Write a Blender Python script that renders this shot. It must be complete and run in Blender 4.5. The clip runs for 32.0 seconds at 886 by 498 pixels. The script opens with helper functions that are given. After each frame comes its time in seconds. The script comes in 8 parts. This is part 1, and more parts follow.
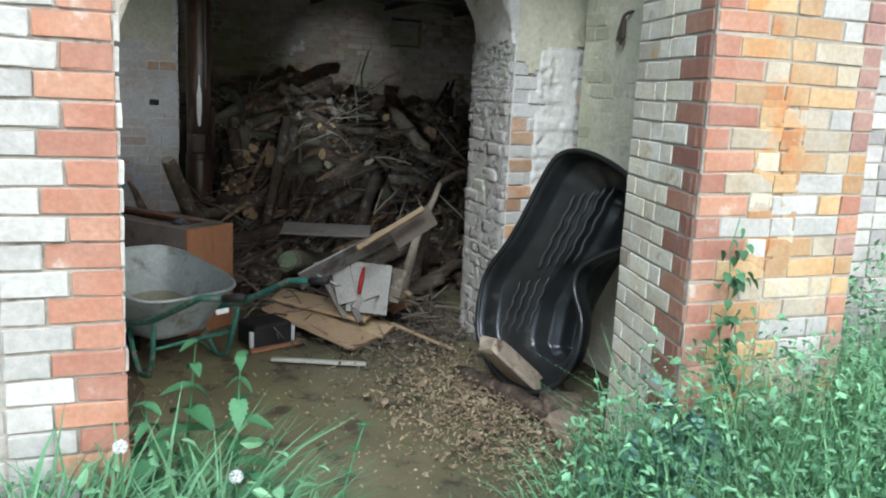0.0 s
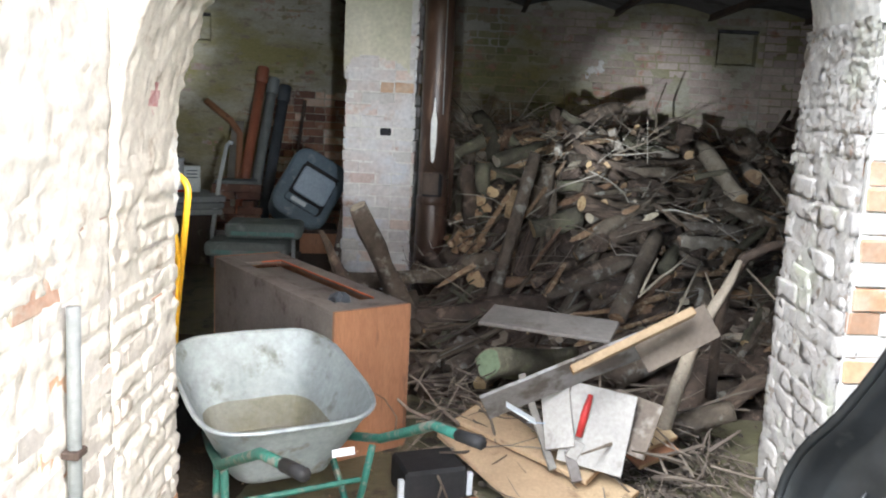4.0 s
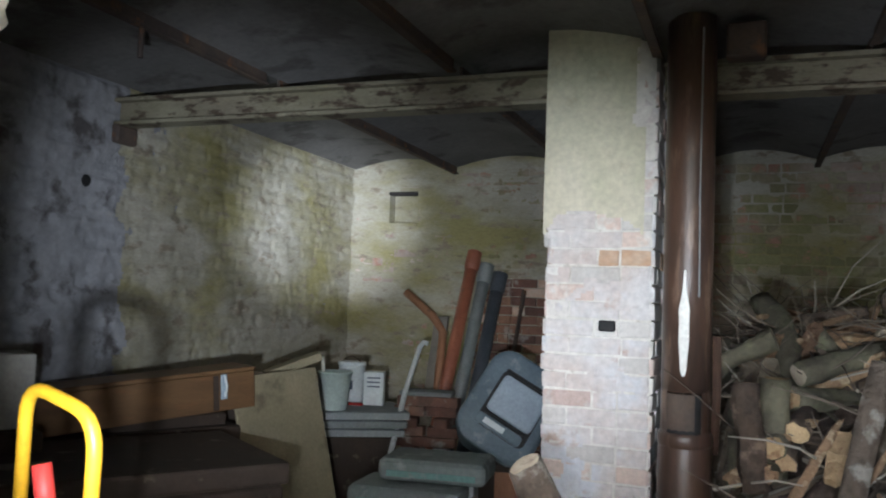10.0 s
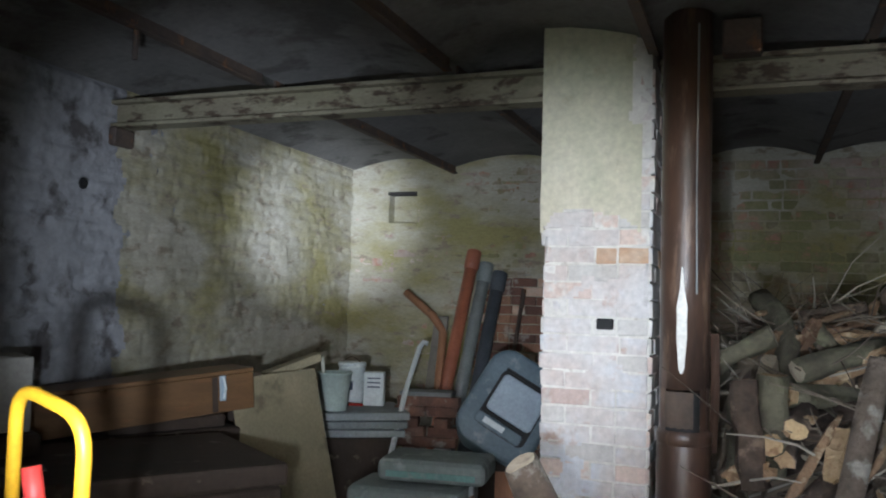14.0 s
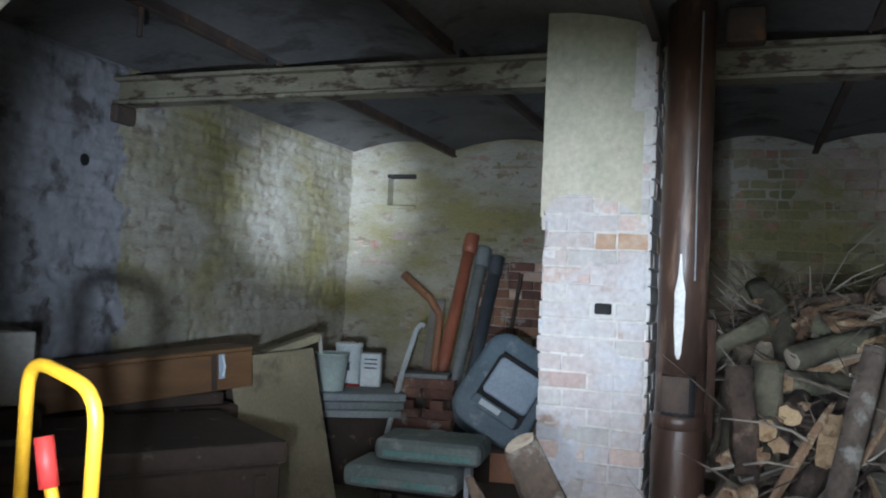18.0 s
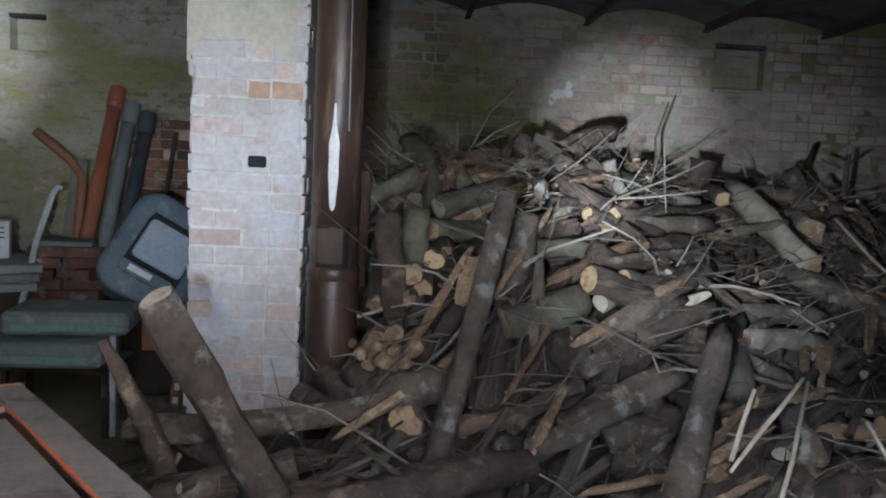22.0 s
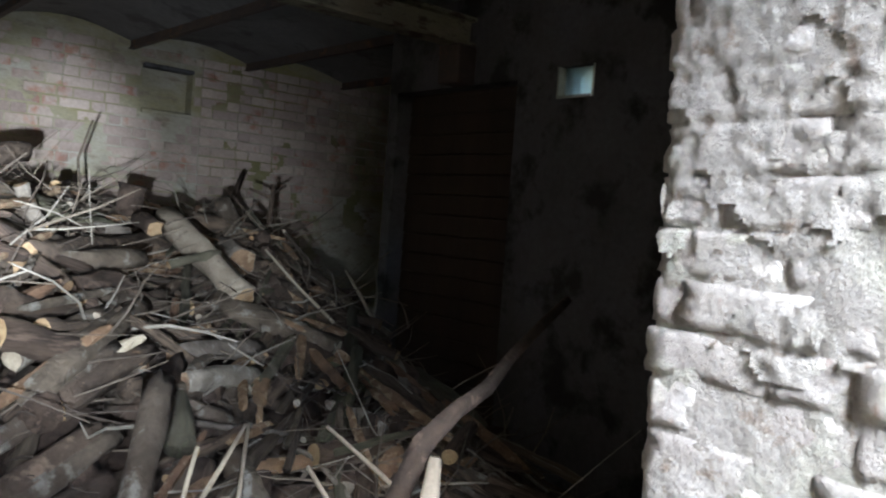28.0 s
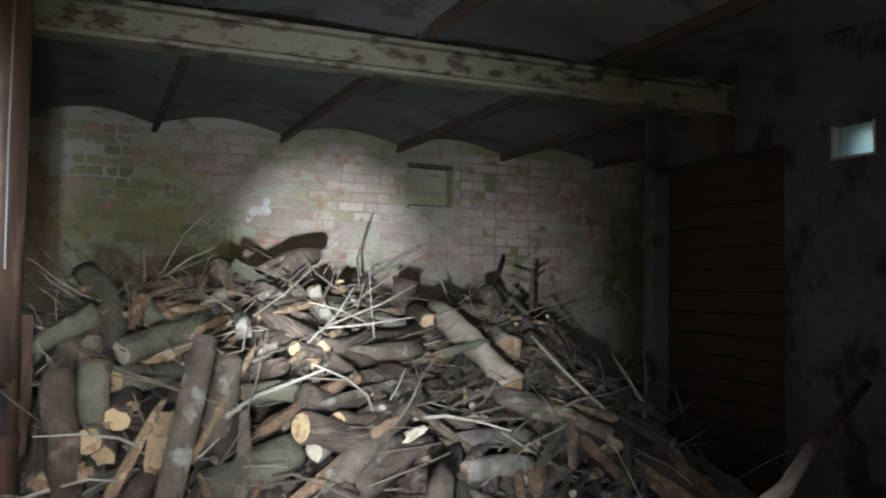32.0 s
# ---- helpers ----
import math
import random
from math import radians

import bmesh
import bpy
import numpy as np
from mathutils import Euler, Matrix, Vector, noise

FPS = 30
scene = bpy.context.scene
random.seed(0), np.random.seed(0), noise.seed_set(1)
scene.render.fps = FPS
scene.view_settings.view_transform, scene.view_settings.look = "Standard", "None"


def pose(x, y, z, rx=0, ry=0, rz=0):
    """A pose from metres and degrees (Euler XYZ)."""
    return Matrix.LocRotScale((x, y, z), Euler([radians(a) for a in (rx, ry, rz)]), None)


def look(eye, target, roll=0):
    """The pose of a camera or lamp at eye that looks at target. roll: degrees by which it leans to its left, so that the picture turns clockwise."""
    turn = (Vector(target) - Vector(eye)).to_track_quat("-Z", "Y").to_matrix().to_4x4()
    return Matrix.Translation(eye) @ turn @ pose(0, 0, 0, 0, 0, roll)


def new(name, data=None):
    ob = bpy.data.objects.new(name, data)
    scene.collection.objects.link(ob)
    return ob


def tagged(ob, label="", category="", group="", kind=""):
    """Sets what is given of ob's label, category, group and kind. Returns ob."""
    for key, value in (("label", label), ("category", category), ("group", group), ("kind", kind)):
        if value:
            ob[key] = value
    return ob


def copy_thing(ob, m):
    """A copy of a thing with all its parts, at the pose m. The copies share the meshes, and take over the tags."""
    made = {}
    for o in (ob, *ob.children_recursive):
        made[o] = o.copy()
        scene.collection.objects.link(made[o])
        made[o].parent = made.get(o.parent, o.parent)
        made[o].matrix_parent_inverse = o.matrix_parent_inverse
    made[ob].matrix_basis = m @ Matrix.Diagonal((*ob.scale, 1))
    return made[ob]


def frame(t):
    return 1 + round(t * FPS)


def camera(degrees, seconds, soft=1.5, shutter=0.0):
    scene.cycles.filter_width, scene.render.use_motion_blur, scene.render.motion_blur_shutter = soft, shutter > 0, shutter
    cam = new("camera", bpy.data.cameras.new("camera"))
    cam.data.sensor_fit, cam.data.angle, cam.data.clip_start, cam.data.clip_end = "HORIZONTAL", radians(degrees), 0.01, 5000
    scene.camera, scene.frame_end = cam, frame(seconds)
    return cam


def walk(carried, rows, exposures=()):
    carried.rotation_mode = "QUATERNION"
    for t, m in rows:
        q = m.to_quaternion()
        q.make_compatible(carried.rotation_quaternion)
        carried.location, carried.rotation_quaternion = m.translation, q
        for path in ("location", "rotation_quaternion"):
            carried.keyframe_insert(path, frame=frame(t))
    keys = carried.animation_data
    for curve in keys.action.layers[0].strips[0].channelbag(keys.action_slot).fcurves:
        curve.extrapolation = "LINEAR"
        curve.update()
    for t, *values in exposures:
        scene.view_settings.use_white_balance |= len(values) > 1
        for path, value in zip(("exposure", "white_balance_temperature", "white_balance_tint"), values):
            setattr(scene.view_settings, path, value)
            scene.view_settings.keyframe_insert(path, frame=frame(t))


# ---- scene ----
cam = camera(57.0, 32.0, soft=2.0, shutter=0.3)
PATH = [
    (0, (-0.291, -0.264, 1.35), (0.447, 1.556, 0.971), 2.9),
    (0.5, (-0.181, -0.075, 1.337), (0.513, 1.757, 0.935), 3.4),
    (1, (-0.058, 0.213, 1.331), (0.535, 2.081, 0.932), 1.7),
    (1.5, (0.033, 0.386, 1.348), (0.619, 2.253, 0.936), 1.5),
    (2, (0.241, 0.682, 1.308), (0.798, 2.56, 0.903), 1.8),
    (2.5, (0.363, 0.853, 1.331), (0.795, 2.757, 0.899), 1.1),
    (3, (0.453, 1.123, 1.31), (0.807, 3.038, 0.854), 1.7),
    (3.5, (0.519, 1.292, 1.328), (0.566, 3.258, 0.968), 0.2),
    (5.5, (0.643, 1.928, 1.267), (0.494, 3.897, 0.952), 5.1),
    (6, (0.65, 2.319, 1.274), (0.344, 4.289, 1.119), 4.5),
    (6.5, (0.628, 2.577, 1.233), (0.136, 4.511, 1.116), 4.2),
    (7, (0.56, 2.91, 1.193), (0.057, 4.845, 1.144), 4.0),
    (7.5, (0.565, 3.163, 1.213), (-0.084, 5.055, 1.213), 3.6),
    (8, (0.628, 3.337, 1.214), (-0.034, 5.222, 1.303), 4.2),
    (8.5, (0.612, 3.324, 1.229), (0.107, 5.256, 1.327), 3.3),
    (9, (0.588, 3.312, 1.234), (0.104, 5.25, 1.339), 2.8),
    (9.5, (0.571, 3.309, 1.234), (-0.008, 5.219, 1.356), 2.5),
    (10, (0.554, 3.308, 1.235), (-0.15, 5.176, 1.358), 2.2),
    (10.5, (0.552, 3.325, 1.245), (-0.244, 5.153, 1.392), 1.6),
    (11, (0.538, 3.326, 1.248), (-0.329, 5.12, 1.417), 1.4),
    (11.5, (0.541, 3.322, 1.242), (-0.368, 5.095, 1.411), 1.2),
    (12, (0.569, 3.318, 1.238), (-0.308, 5.106, 1.418), 0.9),
    (12.5, (0.595, 3.31, 1.231), (-0.143, 5.161, 1.399), 0.8),
    (13, (0.595, 3.308, 1.224), (-0.064, 5.19, 1.373), 1.3),
    (13.5, (0.584, 3.322, 1.234), (-0.072, 5.206, 1.366), 1.7),
    (14, (0.572, 3.323, 1.233), (-0.137, 5.189, 1.356), 1.7),
    (14.5, (0.562, 3.32, 1.244), (-0.182, 5.172, 1.368), 1.4),
    (16.5, (0.575, 3.292, 1.226), (-0.133, 5.159, 1.346), 2.1),
    (17, (0.567, 3.32, 1.22), (-0.134, 5.19, 1.325), 2.1),
    (17.5, (0.569, 3.301, 1.224), (-0.132, 5.172, 1.317), 2.4),
    (18, (0.559, 3.294, 1.226), (-0.139, 5.167, 1.31), 2.7),
    (18.5, (0.572, 3.311, 1.215), (-0.125, 5.184, 1.305), 2.5),
    (19, (0.595, 3.304, 1.22), (-0.067, 5.189, 1.306), 2.5),
    (19.5, (0.614, 3.295, 1.224), (0.154, 5.24, 1.3), 2.5),
    (20, (0.616, 3.294, 1.208), (0.392, 5.281, 1.216), 3.3),
    (20.5, (0.619, 3.302, 1.199), (0.588, 5.3, 1.121), 3.6),
    (21, (0.621, 3.268, 1.184), (0.754, 5.258, 1.045), 3.6),
    (21.5, (0.59, 3.299, 1.18), (0.758, 5.285, 1.004), 3.2),
    (22, (0.603, 3.437, 1.157), (0.698, 5.425, 0.962), 2.8),
    (22.5, (0.655, 3.567, 1.167), (0.826, 5.548, 0.953), 3.2),
    (23, (0.734, 3.643, 1.173), (1.221, 5.573, 0.981), 4.0),
    (23.5, (0.677, 3.678, 1.199), (1.418, 5.528, 1.025), 4.0),
    (24, (0.641, 3.7, 1.208), (1.597, 5.449, 1.043), 3.8),
    (24.5, (0.664, 3.712, 1.209), (1.788, 5.358, 1.046), 4.2),
    (25, (0.713, 3.717, 1.191), (1.952, 5.28, 1.04), 4.6),
    (25.5, (0.7, 3.679, 1.207), (2.025, 5.171, 1.063), 5.3),
    (27.5, (0.628, 3.664, 1.232), (2.055, 5.061, 1.12), 5.1),
    (28, (0.666, 3.652, 1.213), (1.983, 5.155, 1.143), 4.2),
    (28.5, (0.704, 3.68, 1.241), (1.95, 5.244, 1.175), 3.2),
    (29, (0.703, 3.647, 1.274), (1.901, 5.249, 1.233), 2.9),
    (29.5, (0.698, 3.634, 1.274), (1.85, 5.269, 1.291), 2.3),
    (30, (0.686, 3.623, 1.281), (1.791, 5.29, 1.332), 1.6),
    (30.5, (0.681, 3.626, 1.274), (1.729, 5.328, 1.34), 0.8),
    (31, (0.638, 3.651, 1.273), (1.63, 5.386, 1.344), 0.6),
    (31.5, (0.602, 3.695, 1.265), (1.518, 5.471, 1.345), 1.0),
    (32, (0.623, 3.66, 1.259), (1.414, 5.494, 1.343), 1.0),
]
walk(cam, [(t, look(eye, target, roll)) for t, eye, target, roll in PATH],
     exposures=[(0, 1.0, 5850, 4), (1, 1.4, 5950, 7), (2, 1.85, 6050, 10), (3, 2.1, 5900, 10), (3.5, 2.35, 6000, 10), (5.5, 2.75, 6000, 9), (6, 2.8, 6000, 9), (7, 2.95, 6200, 10), (8, 3.0, 6100, 11), (11, 3.05, 5800, 9), (14, 3.05, 5750, 9), (17, 3.0, 5400, 8), (19, 2.95, 5400, 8), (20.5, 2.7, 5600, 10), (22, 2.6, 5500, 11), (24, 3.3, 5700, 9), (25, 3.35, 5700, 9), (28, 3.15, 5800, 10), (29, 3.3, 5800, 10), (30, 3.55, 5800, 9), (31, 3.6, 5800, 8), (32, 3.55, 5850, 8)])

# ---- sky, sun and torch ----
world = bpy.data.worlds.new("overcast_sky")
scene.world = world
world.use_nodes = True
wn = world.node_tree.nodes
sky = wn.new("ShaderNodeTexSky")
sky.sky_type, sky.sun_disc = "NISHITA", False
sky.sun_elevation, sky.sun_rotation = radians(40), radians(148)
sky.air_density, sky.dust_density = 1.0, 3.0
wn["Background"].inputs[1].default_value = 0.15
world.node_tree.links.new(sky.outputs[0], wn["Background"].inputs[0])


def sun_lamp(strength, direction, angle, colour):
    data = bpy.data.lights.new("sun", "SUN")
    data.energy, data.angle, data.color = strength, radians(angle), colour
    ob = new("sun", data)
    ob.matrix_world = look((0, -6, 12), Vector((0, -6, 12)) + Vector(direction))
    return ob


sun_lamp(1.6, (0.48, 0.78, -0.78), 24, (1.0, 0.985, 0.97))


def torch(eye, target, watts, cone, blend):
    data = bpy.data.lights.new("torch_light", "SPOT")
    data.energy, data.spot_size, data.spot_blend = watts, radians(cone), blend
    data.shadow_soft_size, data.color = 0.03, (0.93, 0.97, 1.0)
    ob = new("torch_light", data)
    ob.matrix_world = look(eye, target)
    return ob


# the torch, held low beside the lens: its bright cores and its weaker spills
# six fixed spots added for one moving torch, all lit throughout
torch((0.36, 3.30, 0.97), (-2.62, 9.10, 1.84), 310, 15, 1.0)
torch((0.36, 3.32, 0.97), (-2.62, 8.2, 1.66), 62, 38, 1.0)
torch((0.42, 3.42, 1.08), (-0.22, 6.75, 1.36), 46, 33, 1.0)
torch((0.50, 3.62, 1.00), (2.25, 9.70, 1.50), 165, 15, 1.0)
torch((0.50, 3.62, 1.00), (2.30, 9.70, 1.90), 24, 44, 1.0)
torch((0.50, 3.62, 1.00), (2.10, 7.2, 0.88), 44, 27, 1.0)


# ---- materials ----
def rgb(c):
    return (c[0], c[1], c[2], 1.0)


def pbr(name, c1, c2, big=2.0, fine=40.0, rough=0.85, bump=0.3, c3=None, c3_scale=6.0, c3_cut=0.6, rnd="", rnd_amt=0.25,
        metal=0.0, stretch=(1, 1, 1), local=False, dist=0.01, c4=None, c4_scale=1.2, c4_cut=0.55, spec=0.3):
    """A weathered surface: two colours mixed at a large scale, up to two kinds of stain, fine grain, and relief."""
    m = bpy.data.materials.new(name)
    m.use_nodes = True
    nt = m.node_tree
    n, l = nt.nodes, nt.links
    b = n["Principled BSDF"]
    if local:
        src = n.new("ShaderNodeTexCoord").outputs["Object"]
    else:
        src = n.new("ShaderNodeNewGeometry").outputs["Position"]
    mp = n.new("ShaderNodeMapping")
    mp.inputs["Scale"].default_value = stretch
    l.new(src, mp.inputs[0])

    def noise_tex(scale, detail=5.0, rough_=0.6):
        t = n.new("ShaderNodeTexNoise")
        t.inputs["Scale"].default_value, t.inputs["Detail"].default_value, t.inputs["Roughness"].default_value = scale, detail, rough_
        l.new(mp.outputs[0], t.inputs["Vector"])
        return t.outputs["Fac"]

    def ramp(fac, a, z):
        r = n.new("ShaderNodeMapRange")
        r.inputs["From Min"].default_value, r.inputs["From Max"].default_value = a, z
        l.new(fac, r.inputs["Value"])
        return r.outputs["Result"]

    def mix(fac, x, y):
        k = n.new("ShaderNodeMix")
        k.data_type = "RGBA"
        if isinstance(fac, float):
            k.inputs["Factor"].default_value = fac
        else:
            l.new(fac, k.inputs["Factor"])
        for slot, v in ((6, x), (7, y)):
            if isinstance(v, tuple):
                k.inputs[slot].default_value = rgb(v)
            else:
                l.new(v, k.inputs[slot])
        return k.outputs[2]

    col = mix(ramp(noise_tex(big), 0.35, 0.65), c1, c2)
    if c4:
        col = mix(ramp(noise_tex(c4_scale, 6.0), c4_cut - 0.06, c4_cut + 0.1), col, c4)
    if c3:
        col = mix(ramp(noise_tex(c3_scale, 6.0), c3_cut - 0.04, c3_cut + 0.06), col, c3)
    hsv = n.new("ShaderNodeHueSaturation")
    grain = noise_tex(fine, 4.0)
    val = n.new("ShaderNodeMath")
    val.operation = "MULTIPLY_ADD"
    l.new(grain, val.inputs[0])
    val.inputs[1].default_value, val.inputs[2].default_value = 0.6, 0.7
    value = val.outputs[0]
    if rnd:
        r = n.new("ShaderNodeObjectInfo").outputs["Random"] if rnd == "object" else n.new("ShaderNodeNewGeometry").outputs["Random Per Island"]
        k = n.new("ShaderNodeMath")
        k.operation = "MULTIPLY_ADD"
        l.new(r, k.inputs[0])
        k.inputs[1].default_value, k.inputs[2].default_value = 2 * rnd_amt, 1 - rnd_amt
        mm = n.new("ShaderNodeMath")
        mm.operation = "MULTIPLY"
        l.new(k.outputs[0], mm.inputs[0])
        l.new(value, mm.inputs[1])
        value = mm.outputs[0]
        hu = n.new("ShaderNodeMath")
        hu.operation = "MULTIPLY_ADD"
        l.new(r, hu.inputs[0])
        hu.inputs[1].default_value, hu.inputs[2].default_value = 0.014, 0.493
        l.new(hu.outputs[0], hsv.inputs["Hue"])
    l.new(value, hsv.inputs["Value"])
    l.new(col, hsv.inputs["Color"])
    l.new(hsv.outputs[0], b.inputs["Base Color"])
    b.inputs["Roughness"].default_value = rough
    b.inputs["Metallic"].default_value = metal
    b.inputs["Specular IOR Level"].default_value = spec
    if bump:
        bp = n.new("ShaderNodeBump")
        bp.inputs["Strength"].default_value, bp.inputs["Distance"].default_value = bump, dist
        l.new(noise_tex(fine * 0.45, 7.0, 0.7), bp.inputs["Height"])
        l.new(bp.outputs[0], b.inputs["Normal"])
    return m


RED = pbr("red_brick", (0.40, 0.19, 0.128), (0.43, 0.245, 0.175), 9, 60, 0.85, 0.35, (0.52, 0.44, 0.38), 9, 0.66, "object", 0.18)
CREAM = pbr("cream_brick", (0.52, 0.515, 0.48), (0.44, 0.43, 0.40), 6, 50, 0.8, 0.35, (0.36, 0.33, 0.29), 8, 0.66, "object", 0.16)
FADED = pbr("faded_yellow_brick", (0.47, 0.395, 0.27), (0.52, 0.475, 0.385), 7, 50, 0.85, 0.5, (0.58, 0.38, 0.20), 5, 0.60, "object", 0.16)
PURPLE = pbr("purplish_brick", (0.33, 0.19, 0.165), (0.40, 0.26, 0.21), 8, 50, 0.85, 0.4, (0.50, 0.42, 0.36), 9, 0.64, "object", 0.18)
AMBER = pbr("stained_brick", (0.46, 0.275, 0.13), (0.50, 0.365, 0.215), 6, 50, 0.85, 0.5, (0.50, 0.24, 0.10), 5, 0.60, "object", 0.2)
# cream brick with the reveal's stronger light put into its colour
CREAM_LIT = pbr("cream_brick_lit", (0.86, 0.82, 0.70), (0.80, 0.72, 0.54), 6, 50, 0.85, 0.6, (0.60, 0.48, 0.32), 7, 0.66, "object", 0.16)
# pointing darkened so that its colour carries the shade of recessed joints
POINTING = pbr("shaded_joint_pointing", (0.44, 0.40, 0.335), (0.33, 0.295, 0.24), 6, 70, 0.95, 0.6, (0.40, 0.36, 0.29), 8, 0.6)
GREY_BRICK = pbr("grey_brick", (0.36, 0.35, 0.35), (0.45, 0.42, 0.4), 6, 50, 0.85, 0.35, (0.2, 0.18, 0.17), 8, 0.62, "object", 0.25)
MORTAR = pbr("lime_mortar", (0.44, 0.405, 0.35), (0.34, 0.31, 0.265), 5, 70, 0.95, 0.6, (0.18, 0.16, 0.13), 7, 0.6)
WASH = pbr("whitewashed_brick", (0.64, 0.62, 0.585), (0.54, 0.51, 0.47), 5, 45, 0.9, 0.5, (0.48, 0.27, 0.17), 7, 0.66, "object", 0.13, dist=0.012)
WASH_RED = pbr("bare_patch_brick", (0.50, 0.27, 0.16), (0.60, 0.47, 0.38), 7, 45, 0.9, 0.5, (0.62, 0.58, 0.5), 8, 0.56, "object", 0.2)
ORANGE_B = pbr("orange_brick", (0.52, 0.32, 0.19), (0.56, 0.42, 0.30), 8, 45, 0.9, 0.4, None, rnd="object")
GREENWASH = pbr("mossy_wash_brick", (0.50, 0.49, 0.38), (0.41, 0.415, 0.30), 4, 45, 0.9, 0.5, (0.55, 0.52, 0.43), 5, 0.6, "object", 0.15)
WASH_I = pbr("whitewashed_brick_far", (0.46, 0.375, 0.325), (0.34, 0.272, 0.225), 1.6, 45, 0.9, 0.5, (0.36, 0.205, 0.15), 8.0, 0.60, "island", 0.16,
             dist=0.012, c4=(0.21, 0.20, 0.10), c4_scale=0.9, c4_cut=0.56)
WASH_O = pbr("whitewashed_brick_near", (0.46, 0.375, 0.325), (0.34, 0.272, 0.225), 1.6, 45, 0.9, 0.5, (0.36, 0.205, 0.15), 8.0, 0.60, "object", 0.16,
             dist=0.012, c4=(0.21, 0.20, 0.10), c4_scale=0.9, c4_cut=0.56)
DAMP_BRICK = pbr("damp_brown_brick", (0.27, 0.20, 0.13), (0.18, 0.15, 0.09), 2, 45, 0.9, 0.5, (0.30, 0.14, 0.08), 5, 0.6, "island", 0.2, dist=0.012, c4=(0.17, 0.16, 0.07), c4_scale=1.1, c4_cut=0.5)
LIMEWASH = pbr("flaking_limewash", (0.44, 0.41, 0.345), (0.34, 0.315, 0.235), 2.2, 34, 0.95, 0.7, (0.255, 0.215, 0.16), 6, 0.60,
               dist=0.02, c4=(0.275, 0.245, 0.11), c4_scale=0.8, c4_cut=0.52, stretch=(1, 1, 2.2))
OLIVE_COAT = pbr("olive_stained_wash", (0.29, 0.26, 0.16), (0.36, 0.33, 0.26), 1.8, 32, 0.95, 0.7, (0.22, 0.15, 0.10), 5, 0.6, dist=0.02, c4=(0.20, 0.185, 0.085), c4_scale=1.0, c4_cut=0.5, stretch=(1, 1, 2))
# a much darker grey limewash, mottled at random
DARKWASH = pbr("dark_limewash", (0.13, 0.125, 0.13), (0.085, 0.08, 0.075), 1.8, 30, 0.95, 0.7, (0.04, 0.036, 0.034), 4, 0.55, dist=0.02)
BLUEWASH = pbr("damp_limewash", (0.34, 0.34, 0.36), (0.24, 0.24, 0.25), 1.6, 28, 0.95, 0.7, (0.11, 0.10, 0.10), 4, 0.58, dist=0.02)
RENDERED = pbr("lime_render", (0.62, 0.58, 0.455), (0.56, 0.53, 0.40), 3, 35, 0.92, 0.45, (0.45, 0.41, 0.28), 5, 0.64, dist=0.012, c4=(0.50, 0.50, 0.36), c4_scale=1.3, c4_cut=0.52)
RUBBLE = pbr("crumbled_rubble_plaster", (0.53, 0.50, 0.46), (0.43, 0.40, 0.36), 9, 110, 0.95, 1.0, (0.27, 0.215, 0.17), 18, 0.62, dist=0.02, c4=(0.47, 0.47, 0.38), c4_scale=4, c4_cut=0.60)
WORN_WHITE = pbr("worn_white_brick", (0.52, 0.49, 0.455), (0.42, 0.385, 0.35), 11, 110, 0.92, 1.0, (0.40, 0.28, 0.22), 14, 0.66, "object", 0.10, dist=0.012, c4=(0.54, 0.55, 0.42), c4_scale=5, c4_cut=0.62)
PIER_PLASTER = pbr("crumbling_plaster", (0.72, 0.70, 0.65), (0.62, 0.595, 0.54), 6, 38, 0.95, 0.7, (0.44, 0.39, 0.33), 9, 0.63, dist=0.012)
COLUMN_WASH = pbr("thin_limewash", (0.62, 0.60, 0.585), (0.57, 0.50, 0.46), 4.5, 38, 0.92, 0.5, (0.50, 0.38, 0.32), 7, 0.62, dist=0.01, c4=(0.60, 0.62, 0.65), c4_scale=3.0, c4_cut=0.55)
WASH_PINK = pbr("pinkish_washed_brick", (0.60, 0.49, 0.44), (0.56, 0.43, 0.36), 8, 45, 0.9, 0.5, (0.63, 0.60, 0.56), 8, 0.56, "object", 0.12)
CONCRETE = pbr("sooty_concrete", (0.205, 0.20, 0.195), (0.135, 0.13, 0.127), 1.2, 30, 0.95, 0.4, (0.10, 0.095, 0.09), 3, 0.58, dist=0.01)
IRON = pbr("rusty_iron", (0.11, 0.08, 0.06), (0.07, 0.055, 0.05), 5, 60, 0.8, 0.4, (0.2, 0.1, 0.05), 9, 0.62)
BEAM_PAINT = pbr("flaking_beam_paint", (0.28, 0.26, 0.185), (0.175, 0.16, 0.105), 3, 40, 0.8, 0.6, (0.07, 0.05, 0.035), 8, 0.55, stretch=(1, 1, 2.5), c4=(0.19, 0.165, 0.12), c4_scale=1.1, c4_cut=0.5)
BROWN_PIPE = pbr("brown_glazed_pipe", (0.115, 0.062, 0.040), (0.06, 0.040, 0.030), 5, 60, 0.38, 0.15, (0.20, 0.13, 0.09), 9, 0.62, spec=0.5, stretch=(1, 1, 0.25), c4=(0.055, 0.037, 0.03), c4_scale=6, c4_cut=0.58)
SMEAR = pbr("red_smear", (0.52, 0.27, 0.28), (0.62, 0.45, 0.45), 30, 60, 0.9, 0.4)
FLOOR = pbr("muddy_concrete_floor", (0.175, 0.16, 0.098), (0.12, 0.11, 0.068), 1.8, 60, 0.5, 0.55, (0.06, 0.052, 0.038), 7, 0.58, c4=(0.155, 0.15, 0.078), c4_scale=2.5, c4_cut=0.55)
